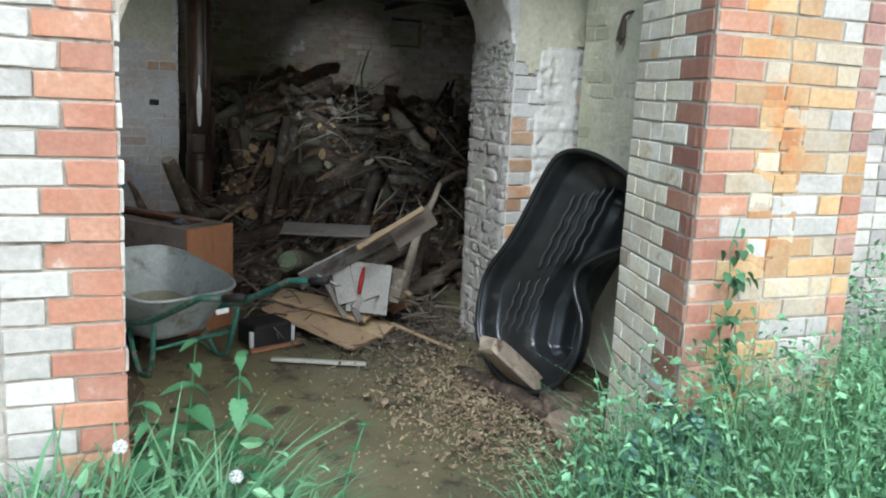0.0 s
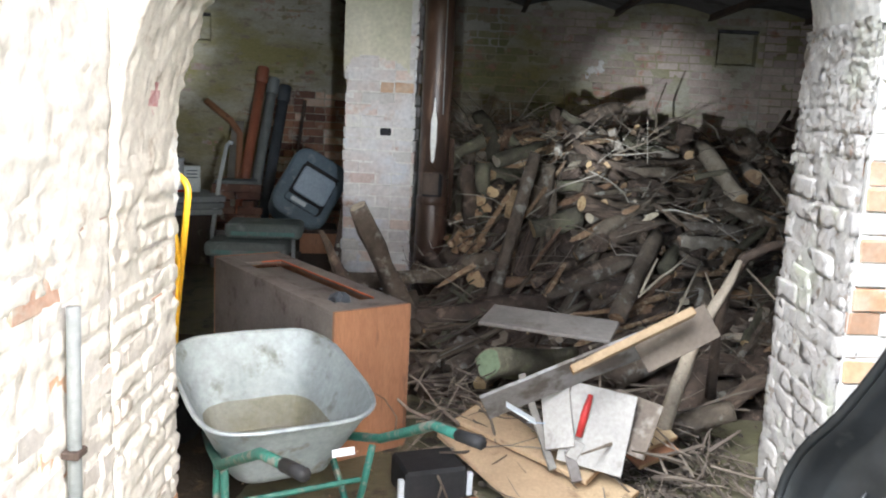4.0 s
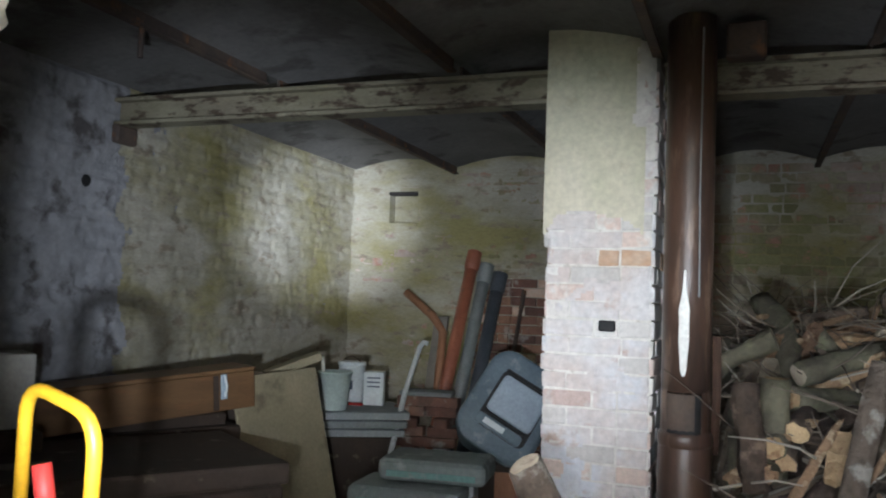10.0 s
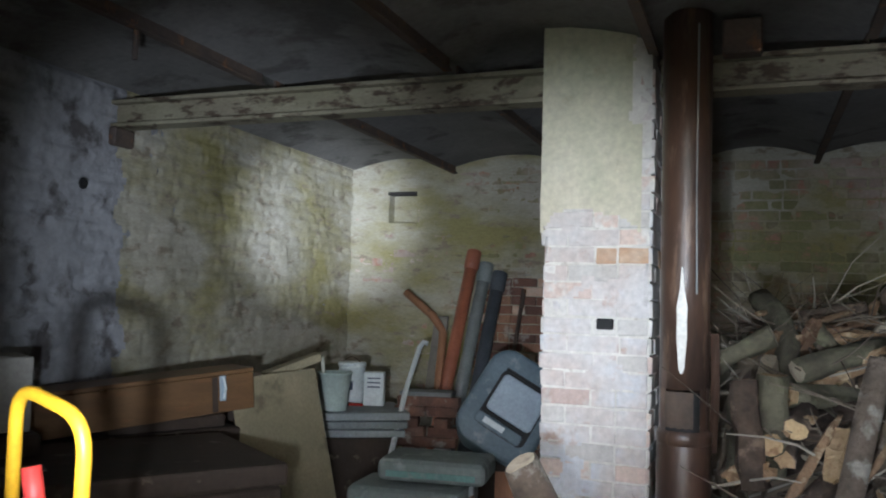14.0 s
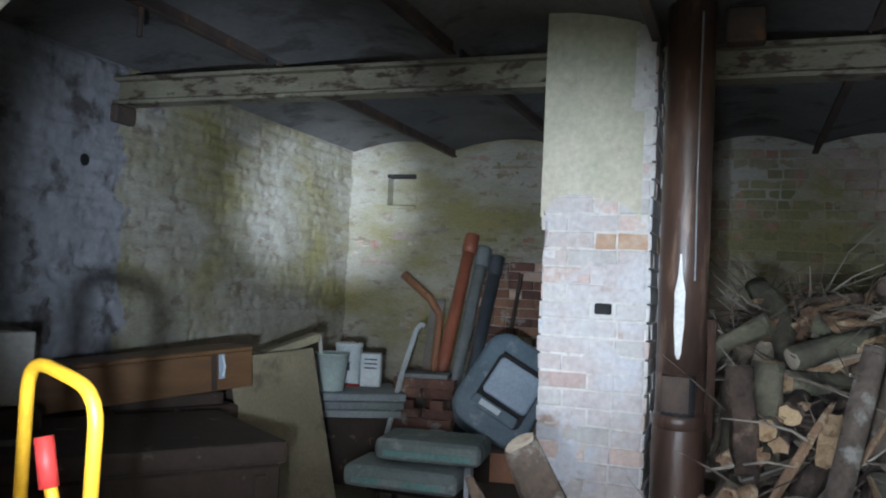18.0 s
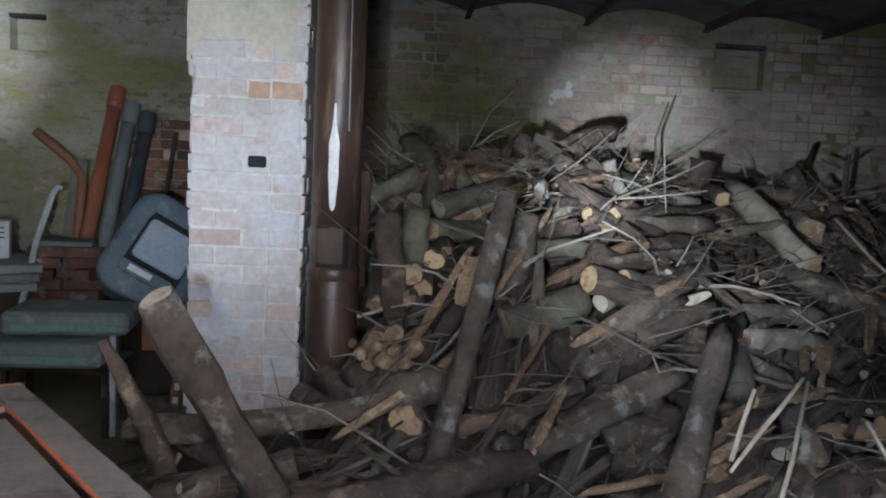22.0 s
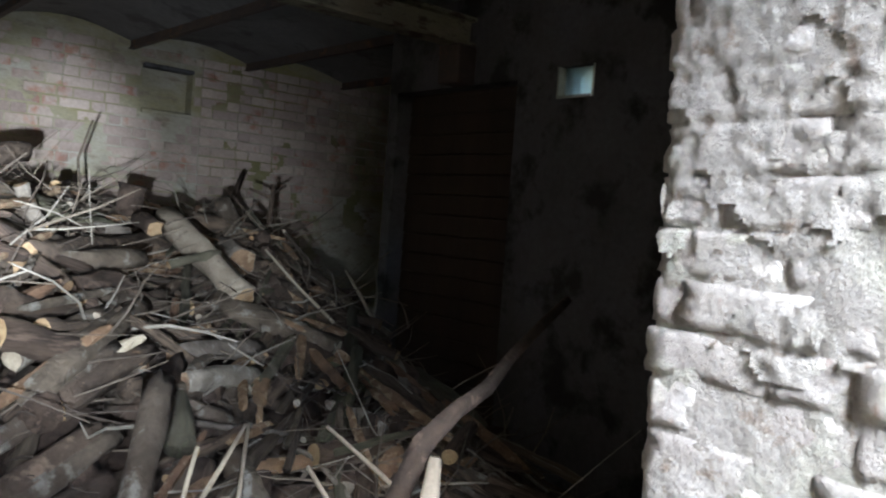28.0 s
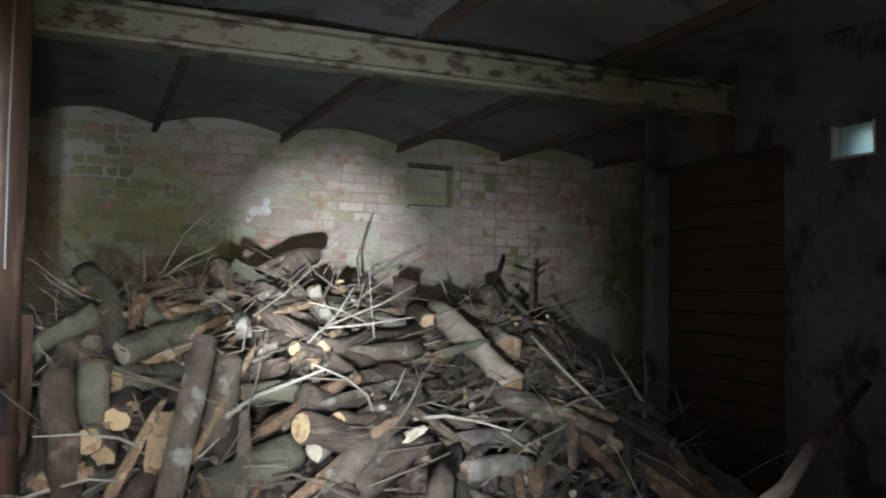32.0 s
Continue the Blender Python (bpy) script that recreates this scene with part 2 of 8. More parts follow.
SOIL = pbr("earth", (0.07, 0.055, 0.035), (0.045, 0.036, 0.025), 3, 60, 0.95, 0.8, (0.12, 0.09, 0.05), 14, 0.6, dist=0.03)
BARK = [pbr("bark_grey", (0.175, 0.138, 0.102), (0.092, 0.072, 0.053), 9, 55, 0.95, 0.9, (0.30, 0.28, 0.235), 12, 0.6, "object", 0.25, dist=0.03),
        pbr("bark_brown", (0.135, 0.098, 0.072), (0.072, 0.054, 0.042), 9, 55, 0.95, 0.9, (0.25, 0.18, 0.13), 12, 0.6, "object", 0.25, dist=0.03),
        pbr("bark_mossy", (0.17, 0.155, 0.105), (0.105, 0.094, 0.068), 8, 55, 0.95, 0.9, (0.18, 0.175, 0.11), 9, 0.58, "object", 0.25, dist=0.03)]
BARK_ALONG = [pbr("ribbed_bark_grey", (0.20, 0.156, 0.114), (0.10, 0.079, 0.057), 9, 55, 0.95, 0.9, (0.30, 0.28, 0.235), 12, 0.6, "object", 0.25, stretch=(0.11, 1.5, 1.5), local=True, dist=0.04),
        pbr("ribbed_bark_brown", (0.19, 0.138, 0.098), (0.075, 0.056, 0.044), 9, 55, 0.95, 0.9, (0.25, 0.18, 0.13), 12, 0.6, "object", 0.25, stretch=(0.11, 1.5, 1.5), local=True, dist=0.04),
        pbr("ribbed_bark_mossy", (0.17, 0.155, 0.105), (0.105, 0.094, 0.068), 8, 55, 0.95, 0.9, (0.18, 0.175, 0.11), 9, 0.58, "object", 0.25, stretch=(0.11, 1.5, 1.5), local=True, dist=0.04)]
CUT = pbr("fresh_cut_wood", (0.45, 0.32, 0.18), (0.35, 0.24, 0.13), 14, 90, 0.9, 0.5, (0.25, 0.15, 0.08), 22, 0.58, "object", 0.25)
CUT_PALE = pbr("pale_cut_wood", (0.44, 0.38, 0.285), (0.34, 0.285, 0.21), 14, 90, 0.85, 0.3, (0.25, 0.2, 0.15), 16, 0.62, "object", 0.25)
WEATHERED = pbr("weathered_bare_wood", (0.27, 0.235, 0.19), (0.17, 0.143, 0.112), 14, 70, 0.95, 0.8, (0.36, 0.33, 0.28), 16, 0.6, "object", 0.2, dist=0.02)
TWIG = pbr("dry_twigs", (0.20, 0.165, 0.125), (0.12, 0.095, 0.075), 9, 60, 0.95, 0.5, rnd="island", rnd_amt=0.45)
PALE_TWIG = pbr("peeled_twig", (0.42, 0.38, 0.31), (0.3, 0.27, 0.22), 9, 60, 0.9, 0.4, rnd="island", rnd_amt=0.2)
SPLINTER = pbr("split_wood", (0.31, 0.195, 0.115), (0.19, 0.12, 0.075), 12, 70, 0.95, 0.9, (0.45, 0.34, 0.22), 20, 0.6, rnd="object", rnd_amt=0.3, dist=0.02)
LEAF = pbr("leaf_green", (0.038, 0.118, 0.048), (0.066, 0.172, 0.076), 6, 40, 0.55, 0.2, rnd="object", rnd_amt=0.3)
LEAF_I = pbr("undergrowth_green", (0.115, 0.265, 0.13), (0.20, 0.385, 0.205), 4, 40, 0.55, 0.2, rnd="island", rnd_amt=0.45)
IVY_I = pbr("ivy_green", (0.085, 0.20, 0.14), (0.17, 0.32, 0.255), 4, 40, 0.38, 0.2, rnd="island", rnd_amt=0.4)
GRASS = pbr("grass_green", (0.13, 0.30, 0.13), (0.225, 0.425, 0.205), 2.5, 30, 0.55, 0.1, rnd="island", rnd_amt=0.4)
BROAD = pbr("broad_grass_green", (0.085, 0.21, 0.095), (0.14, 0.29, 0.15), 2.5, 30, 0.5, 0.1, rnd="island", rnd_amt=0.35)


# ---- mesh helpers ----
PLACED = {}


def to_object(name, bm, material, smooth=False):
    me = bpy.data.meshes.new(name)
    bm.to_mesh(me)
    bm.free()
    if smooth:
        me.polygons.foreach_set("use_smooth", [True] * len(me.polygons))
    if material:
        me.materials.append(material)
    return new(name, me)


def thing(name, m, label, category, group="", kind=""):
    """An Empty at the thing's base, whose parts are meshes of their own."""
    ob = new(name)
    ob.empty_display_size = 0.1
    ob.matrix_world = m
    PLACED[ob] = m.copy()
    return tagged(ob, label, category, group, kind)


def part(name, bm, material, parent, label="", smooth=False, m=None):
    """Links a bmesh, in its parent's own coordinates, as one mesh object under that parent."""
    ob = to_object(name, bm, material, smooth)
    ob.parent = parent
    if m is not None:
        ob.matrix_local = m
    if label:
        ob["label"] = label
    return ob


def structure(name, bm, material, label, category, smooth=False, kind="structure"):
    return tagged(to_object(name, bm, material, smooth), label, category, "", kind)


def add_box(bm, c, s, m=None, bevel=0.0, seg=1):
    r = bmesh.ops.create_cube(bm, size=1.0)
    vs = r["verts"]
    t = Matrix.Translation(c) @ (m if m is not None else Matrix()) @ Matrix.Diagonal((s[0], s[1], s[2], 1))
    bmesh.ops.transform(bm, matrix=t, verts=vs)
    if bevel:
        es = list({e for v in vs for e in v.link_edges})
        r = bmesh.ops.bevel(bm, geom=es, offset=bevel, segments=seg, affect="EDGES", profile=0.6)
        vs = list({v for f in r["faces"] for v in f.verts} | {v for v in vs if v.is_valid})
    return vs


def box(c, s, m=None, bevel=0.0, seg=1):
    bm = bmesh.new()
    add_box(bm, c, s, m, bevel, seg)
    return bm


def frame_of(d):
    d = d.normalized()
    a = Vector((0, 0, 1)) if abs(d.z) < 0.9 else Vector((1, 0, 0))
    u = d.cross(a).normalized()
    return u, d.cross(u).normalized()


def add_tube(bm, pts, radii, n=8, cap=True, lump=0.0, seed=0.0):
    """A bent, tapering tube along pts. Returns its first and last ring."""
    pts = [Vector(p) for p in pts]
    if not isinstance(radii, (list, tuple)):
        radii = [radii] * len(pts)
    rings = []
    u = None
    for i, p in enumerate(pts):
        d = (pts[min(i + 1, len(pts) - 1)] - pts[max(i - 1, 0)]).normalized()
        u = frame_of(d)[0] if u is None else (u - d * u.dot(d)).normalized()
        v = d.cross(u)
        ring = []
        for k in range(n):
            a = 2 * math.pi * k / n
            r = radii[i]
            q = u * math.cos(a) + v * math.sin(a)
            if lump:
                r *= 1 + lump * noise.noise(Vector((q.x * 1.3 + seed, q.y * 1.3 - seed, q.z + i * 0.55 + seed)))
            ring.append(bm.verts.new(p + q * r))
        rings.append(ring)
    for a, b in zip(rings, rings[1:]):
        for k in range(n):
            bm.faces.new((a[k], a[(k + 1) % n], b[(k + 1) % n], b[k]))
    if cap:
        bm.faces.new(rings[0])
        bm.faces.new(list(reversed(rings[-1])))
    bmesh.ops.recalc_face_normals(bm, faces=bm.faces[:])
    return rings[0], rings[-1]


def tube(pts, radii, n=8, cap=True, lump=0.0, seed=0.0):
    bm = bmesh.new()
    add_tube(bm, pts, radii, n, cap, lump, seed)
    return bm


def arc(a, b, c, n=6):
    """Points on a smooth bend from a by b to c."""
    a, b, c = Vector(a), Vector(b), Vector(c)
    return [a * (1 - t) ** 2 + b * 2 * t * (1 - t) + c * t * t for t in (i / n for i in range(n + 1))]


def lathe(profile, n=20, m=None):
    """Turns (radius, height) pairs round the z axis."""
    bm = bmesh.new()
    rings = []
    for r, z in profile:
        rings.append([bm.verts.new((r * math.cos(2 * math.pi * k / n), r * math.sin(2 * math.pi * k / n), z)) for k in range(n)])
    for a, b in zip(rings, rings[1:]):
        for k in range(n):
            bm.faces.new((a[k], a[(k + 1) % n], b[(k + 1) % n], b[k]))
    bm.faces.new(list(reversed(rings[0])))
    bm.faces.new(rings[-1])
    if m is not None:
        bm.transform(m)
    bmesh.ops.recalc_face_normals(bm, faces=bm.faces[:])
    return bm


def slab_between(a, b, c, thick):
    """A board with one corner at a, edges to b and to c, and a thickness below it."""
    a, b, c = Vector(a), Vector(b), Vector(c)
    u, v = b - a, c - a
    w = u.cross(v).normalized()
    if w.z < 0:
        w = -w
    m = Matrix((u.normalized(), (w.cross(u)).normalized() * (1 if w.cross(u).dot(v) > 0 else -1), w)).transposed().to_4x4()
    centre = a + u / 2 + v / 2 - w * thick / 2
    bm = bmesh.new()
    add_box(bm, (0, 0, 0), (u.length, v.length, thick), None, min(0.003, thick * 0.2))
    return bm, Matrix.Translation(centre) @ m


# ---- the setting ----
F = -0.12           # floor level
BACK, LEFT, RIGHT, FAR = 9.7, -2.72, 3.55, 5.6


def prism(points, z0, z1):
    """A wall block from its footprint."""
    bm = bmesh.new()
    f = bm.faces.new([bm.verts.new((x, y, z0)) for x, y in points])
    r = bmesh.ops.extrude_face_region(bm, geom=[f])
    bmesh.ops.translate(bm, vec=(0, 0, z1 - z0), verts=[v for v in r["geom"] if isinstance(v, bmesh.types.BMVert)])
    bmesh.ops.recalc_face_normals(bm, faces=bm.faces[:])
    return bm


def pierced(u0, u1, z0, z1, holes, to_world, thick):
    """A wall with rectangular openings: boxes round the holes, in (u, depth, z)."""
    us = sorted({u0, u1, *[h[0] for h in holes], *[h[1] for h in holes]})
    bm = bmesh.new()
    for a, b in zip(us, us[1:]):
        cuts = sorted((h[2], h[3]) for h in holes if h[0] <= a and h[1] >= b)
        z = z0
        for lo, hi in cuts + [(z1, z1)]:
            if lo - z > 1e-4:
                add_box(bm, ((a + b) / 2, thick / 2, (z + lo) / 2), (b - a, thick, lo - z))
            z = hi
    bm.transform(to_world)
    return bm


# ground: one sheet, finer near the building
bm = bmesh.new()
xs = [-400, -120, -40, -14] + [-6 + 0.3 * i for i in range(41)] + [14, 40, 120, 400]
ys = [-400, -120, -40, -12] + [-5 + 0.3 * i for i in range(25)] + [12, 40, 120, 400]
grid = []
for y in ys:
    row = []
    for x in xs:
        z = F - 0.02
        if -6 <= x <= 6 and -5 <= y <= 2.3:
            z += 0.045 * noise.noise(Vector((x * 0.8, y * 0.8, 0))) + 0.10 * max(0.0, min(1.0, (x - 1.5) / 0.8)) + 0.10 * max(0.0, min(1.0, (0.0 - x) / 0.5))
            z -= 0.03 if y > 1.9 else 0
        else:
            z -= 0.06
        row.append(bm.verts.new((x, y, z)))
    grid.append(row)
for a, b in zip(grid, grid[1:]):
    for k in range(len(xs) - 1):
        bm.faces.new((a[k], a[k + 1], b[k + 1], b[k]))
structure("ground", bm, SOIL, "bare dark earth under weeds before the building", "ground", True)

# floor of the porch and the store
bm = bmesh.new()
nx, ny = 104, 110
rows = []
for j in range(ny + 1):
    y = 1.75 + (9.9 - 1.75) * j / ny
    row = []
    for i in range(nx + 1):
        x = -2.9 + 8.6 * i / nx
        z = F + 0.018 * noise.noise(Vector((x * 1.3, y * 1.3, 3))) + 0.006 * noise.noise(Vector((x * 6, y * 6, 9)))
        row.append(bm.verts.new((x, y, z)))
    rows.append(row)
for a, b in zip(rows, rows[1:]):
    for k in range(nx):
        bm.faces.new((a[k], a[k + 1], b[k + 1], b[k]))
structure("floor", bm, FLOOR, "muddy concrete floor strewn with chips", "floor", True)

# outer blocks of the porch
wall_porch_left = structure("wall_porch_left", prism([(-4.5, 2.08), (-0.29, 2.08), (-0.35, 2.62), (-0.37, 3.46), (-4.5, 2.80)], F - 0.2, 3.3), MORTAR,
                            "brick pier with red quoins and whitewashed inner face", "wall")
wall_porch_right = structure("wall_porch_right", prism([(1.50, 1.93), (2.23, 1.93), (2.23, 2.42), (6.5, 2.42), (6.5, 4.48), (2.14, 3.79), (2.14, 2.56), (1.66, 2.56)], F - 0.2, 3.3),
                             MORTAR, "brick pier with red quoins and stained cream bricks", "wall")

# inner wall with its arch, a little askew to the porch
SKEW = 0.158
INNER = Matrix(((1, 0, 0, -0.37), (SKEW, 1, 0, 3.47), (0, 0, 1, 0), (0, 0, 0, 1)))
ASKEW = math.atan(SKEW)
SPAN, SPRING, THICK = 2.09, 1.62, 0.56
SPRING_L, CROWN = 1.12, 2.25


def arch_points(n=28):
    """The opening's head: it springs low on one side and high on the other."""
    out = []
    for i in range(n + 1):
        a = math.pi * (1 - i / n)
        z0 = SPRING_L if i < n / 2 else SPRING
        out.append((SPAN / 2 + SPAN / 2 * math.cos(a), z0 + (CROWN - z0) * math.sin(a)))
    return out


bm = bmesh.new()
outline = [(-2.75, F - 0.1), (0, F - 0.1)] + arch_points() + [(SPAN, F - 0.1), (3.6, F - 0.1), (3.6, 3.3), (-2.75, 3.3)]
f = bm.faces.new([bm.verts.new((u, 0, z)) for u, z in outline])
r = bmesh.ops.extrude_face_region(bm, geom=[f])
bmesh.ops.translate(bm, vec=(0, THICK, 0), verts=[v for v in r["geom"] if isinstance(v, bmesh.types.BMVert)])
SPLAY = 0.022
for v in bm.verts:
    if v.co.y > THICK / 2 and SPAN / 2 < v.co.x < SPAN + 0.3:
        v.co.x += SPLAY
    elif v.co.y > THICK / 2 and -0.3 < v.co.x < SPAN / 2:
        v.co.x -= 0.03
bmesh.ops.recalc_face_normals(bm, faces=bm.faces[:])
bm.transform(INNER)
wall_arch = structure("wall_arch", bm, PIER_PLASTER, "thick crumbling whitewashed wall with an arched opening", "wall")

# the store's other walls
NICHES = [(-2.37, -2.10, 1.85, 2.14), (2.92, 3.31, 1.85, 2.21)]
wall_back = structure("wall_back", pierced(LEFT - 0.3, FAR + 0.3, F - 0.1, 2.9, NICHES, Matrix.Translation((0, BACK + 0.02, 0)), 0.12), LIMEWASH,
                      "whitewashed brick back wall stained green", "wall")
structure("wall_back_core", box(((LEFT + FAR) / 2, BACK + 0.24, 1.3), (FAR - LEFT + 0.6, 0.19, 3.2)), LIMEWASH, "rough masonry behind the niches", "wall")
side = Matrix.Translation((LEFT - 0.02, 0, 0)) @ Matrix.Rotation(radians(90), 4, "Z")
wall_left = structure("wall_left", pierced(3.0, BACK + 0.02, F - 0.1, 2.9, [], side, 0.25), BLUEWASH, "damp limewashed side wall", "wall")
DOOR = (6.50, 7.46, F - 0.1, 1.93)
VENT = (6.02, 6.24, 1.82, 1.97)
side = Matrix.Translation((RIGHT + 0.27, 0, 0)) @ Matrix.Rotation(radians(90), 4, "Z")
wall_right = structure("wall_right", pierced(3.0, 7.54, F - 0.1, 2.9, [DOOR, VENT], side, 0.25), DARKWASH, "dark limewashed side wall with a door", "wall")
# the store widens behind the door wall; unseen walls added to keep daylight out
structure("wall_recess_side", box((FAR + 0.14, 8.65, 1.3), (0.28, 2.5, 3.2)), DAMP_BRICK, "unseen brick wall added to close the end of the recess", "wall")
structure("wall_recess_front", box((4.82, 7.44, 1.3), (1.99, 0.2, 3.2)), DAMP_BRICK, "unseen brick wall added to close the recess behind the door", "wall")

# ceiling: shallow vaults between iron joists
JOISTS = [-2.70, -1.76, -0.75, 0.18, 1.00, 1.90, 2.82, 3.74, 4.66, 5.58]
bm = bmesh.new()
for a, b in zip(JOISTS, JOISTS[1:]):
    n = 8
    prev = None
    for i in range(n + 1):
        t = i / n
        z = 2.345 + 0.085 * math.sin(math.pi * t)
        line = [bm.verts.new((a + (b - a) * t, (3.3 + 0.4 * k) if b < 3.8 else (7.3 + 0.15 * k), z + 0.006 * noise.noise(Vector((a + t, k * 0.7, 1))))) for k in range(17)]
        if prev:
            for k in range(16):
                bm.faces.new((prev[k], line[k], line[k + 1], prev[k + 1]))
        prev = line
bmesh.ops.recalc_face_normals(bm, faces=bm.faces[:])
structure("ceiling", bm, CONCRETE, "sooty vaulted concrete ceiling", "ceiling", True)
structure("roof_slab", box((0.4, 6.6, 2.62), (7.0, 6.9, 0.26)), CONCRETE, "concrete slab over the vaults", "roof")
structure("roof_slab_recess", box((4.90, 8.65, 2.62), (1.98, 2.8, 0.26)), CONCRETE, "concrete slab over the recess", "roof")


def i_bar(length, h, w, t):
    """An I-section bar along x, from its lower face up."""
    bm = bmesh.new()
    add_box(bm, (0, 0, t / 2), (length, w, t), None, 0.002)
    add_box(bm, (0, 0, h - t / 2), (length, w, t), None, 0.002)
    add_box(bm, (0, 0, h / 2), (length, t, h - 2 * t))
    return bm


for x in JOISTS[1:-1]:
    for y0, y1 in ((3.3, 6.80), (6.92, BACK)) if x < RIGHT else ((7.56, BACK),):
        ob = structure("ceiling_joist", i_bar(y1 - y0, 0.10, 0.042, 0.012), IRON, "rusty iron joist under the ceiling vaults", "joist")
        ob.matrix_world = pose(x, (y0 + y1) / 2, 2.285, 0, 0, 90)
for x0, x1 in ((LEFT, -0.285), (0.205, RIGHT)):
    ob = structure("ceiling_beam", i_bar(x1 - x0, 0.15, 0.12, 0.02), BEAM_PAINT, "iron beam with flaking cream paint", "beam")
    ob.matrix_world = pose((x0 + x1) / 2, 6.86, 2.12)
for x, w in ((LEFT + 0.03, 0.05), (RIGHT - 0.07, 0.13)):
    ob = structure("beam_bracket", box((0, 0, 0.05 if w < 0.1 else 0), (w, 0.16, 0.1 if w < 0.1 else 0.2), None, 0.01), IRON, "dark iron bracket at the beam's end", "bracket")
    ob.matrix_world = pose(x, 6.86, 2.02)
ob = thing("junction_box", pose(0.53, 6.73, 2.24), "dark wooden block under the ceiling beside the pipe", "block")
part("block", box((0, 0, 0.07), (0.15, 0.10, 0.14), None, 0.008), IRON, ob)
ob = thing("tie_rod", pose(-1.76, 5.9, 2.16), "rusty iron drop rod hanging from a joist", "rod")
part("rod", tube([(0, 0, 0), (0, 0, 0.12)], 0.012, 6), IRON, ob)

# the column
column = structure("column", box((-0.045, 6.995, 1.15), (0.445, 0.44, 2.6)), PIER_PLASTER, "whitewashed brick column, rendered above", "column")


# ---- materials of the things ----
GALV = pbr("galvanised_steel", (0.36, 0.40, 0.41), (0.26, 0.30, 0.31), 7, 40, 0.45, 0.1, (0.20, 0.19, 0.15), 6, 0.62, metal=0.35)
TRAY_IN = pbr("stained_tray", (0.33, 0.375, 0.385), (0.235, 0.27, 0.275), 4, 40, 0.55, 0.15, (0.17, 0.185, 0.165), 7, 0.62, metal=0.2)
TRAY_DIRT = pbr("dried_mud_tray", (0.17, 0.165, 0.115), (0.21, 0.22, 0.195), 5, 50, 0.8, 0.4)
GREEN_PAINT = pbr("green_paint", (0.035, 0.16, 0.12), (0.025, 0.11, 0.085), 14, 60, 0.5, 0.2, (0.17, 0.17, 0.14), 22, 0.57)
BLACK_RUBBER = pbr("black_rubber", (0.015, 0.015, 0.016), (0.025, 0.025, 0.025), 8, 60, 0.7, 0.2)
RED_PAINT = pbr("red_paint", (0.45, 0.035, 0.03), (0.35, 0.03, 0.025), 8, 60, 0.5, 0.1)
POND = pbr("black_pond_plastic", (0.012, 0.013, 0.013), (0.02, 0.021, 0.021), 5, 60, 0.28, 0.12, (0.05, 0.05, 0.045), 7, 0.66, spec=0.5)
POND_DUST_LIT = pbr("dusty_highlit_plastic", (0.035, 0.036, 0.036), (0.065, 0.065, 0.063), 14, 60, 0.35, 0.1, spec=0.5)
LAMINATE = pbr("brown_laminate", (0.335, 0.165, 0.09), (0.27, 0.13, 0.07), 4, 50, 0.55, 0.1, (0.17, 0.09, 0.055), 7, 0.64, stretch=(3, 3, 0.6))
DUSTY = pbr("dusty_board", (0.21, 0.19, 0.17), (0.15, 0.13, 0.115), 4, 60, 0.9, 0.2, (0.10, 0.08, 0.07), 8, 0.62)
STRAP = pbr("orange_edging", (0.50, 0.12, 0.04), (0.4, 0.09, 0.03), 8, 60, 0.6, 0.1)
CHIPBOARD = pbr("veneered_chipboard", (0.50, 0.365, 0.22), (0.42, 0.30, 0.18), 5, 90, 0.75, 0.12, (0.22, 0.14, 0.08), 8, 0.66, "object", 0.12)
CHIP_EDGE = pbr("chipboard_edge", (0.38, 0.24, 0.12), (0.27, 0.17, 0.09), 30, 120, 0.95, 0.5)
GREY_BOARD = pbr("grey_board", (0.22, 0.20, 0.175), (0.15, 0.138, 0.12), 4, 60, 0.85, 0.2, (0.14, 0.12, 0.1), 7, 0.63, "object", 0.15)
STREAKED = pbr("streaked_grey_board", (0.31, 0.30, 0.295), (0.20, 0.19, 0.18), 3, 60, 0.8, 0.2, (0.13, 0.11, 0.095), 6, 0.57)
DIRTY_BOARD = pbr("dirty_brown_board", (0.185, 0.15, 0.115), (0.115, 0.092, 0.072), 5, 60, 0.85, 0.25, (0.27, 0.24, 0.20), 9, 0.62)
PINE = pbr("pine_lath", (0.37, 0.275, 0.16), (0.28, 0.20, 0.115), 6, 70, 0.8, 0.25, (0.22, 0.15, 0.09), 9, 0.64, "object", 0.15)
PALE_LATH = pbr("pale_lath", (0.50, 0.49, 0.42), (0.4, 0.39, 0.33), 6, 70, 0.85, 0.2, None, rnd="object")
YELLOW = pbr("yellow_paint", (0.72, 0.40, 0.02), (0.62, 0.33, 0.015), 6, 60, 0.4, 0.08, (0.25, 0.13, 0.03), 12, 0.7, spec=0.5)
ORANGE_PIPE = pbr("orange_drain_pipe", (0.36, 0.125, 0.07), (0.28, 0.095, 0.055), 5, 60, 0.45, 0.08, (0.22, 0.10, 0.065), 8, 0.64, spec=0.5)
GREY_PIPE = pbr("grey_pipe", (0.23, 0.25, 0.25), (0.17, 0.19, 0.19), 5, 60, 0.5, 0.1)
DARK_PIPE = pbr("dark_pipe", (0.075, 0.085, 0.10), (0.05, 0.06, 0.07), 5, 60, 0.5, 0.1)
BLUE_PLASTIC = pbr("slate_blue_plastic", (0.125, 0.165, 0.195), (0.09, 0.125, 0.15), 5, 60, 0.5, 0.08, (0.19, 0.22, 0.235), 9, 0.62)
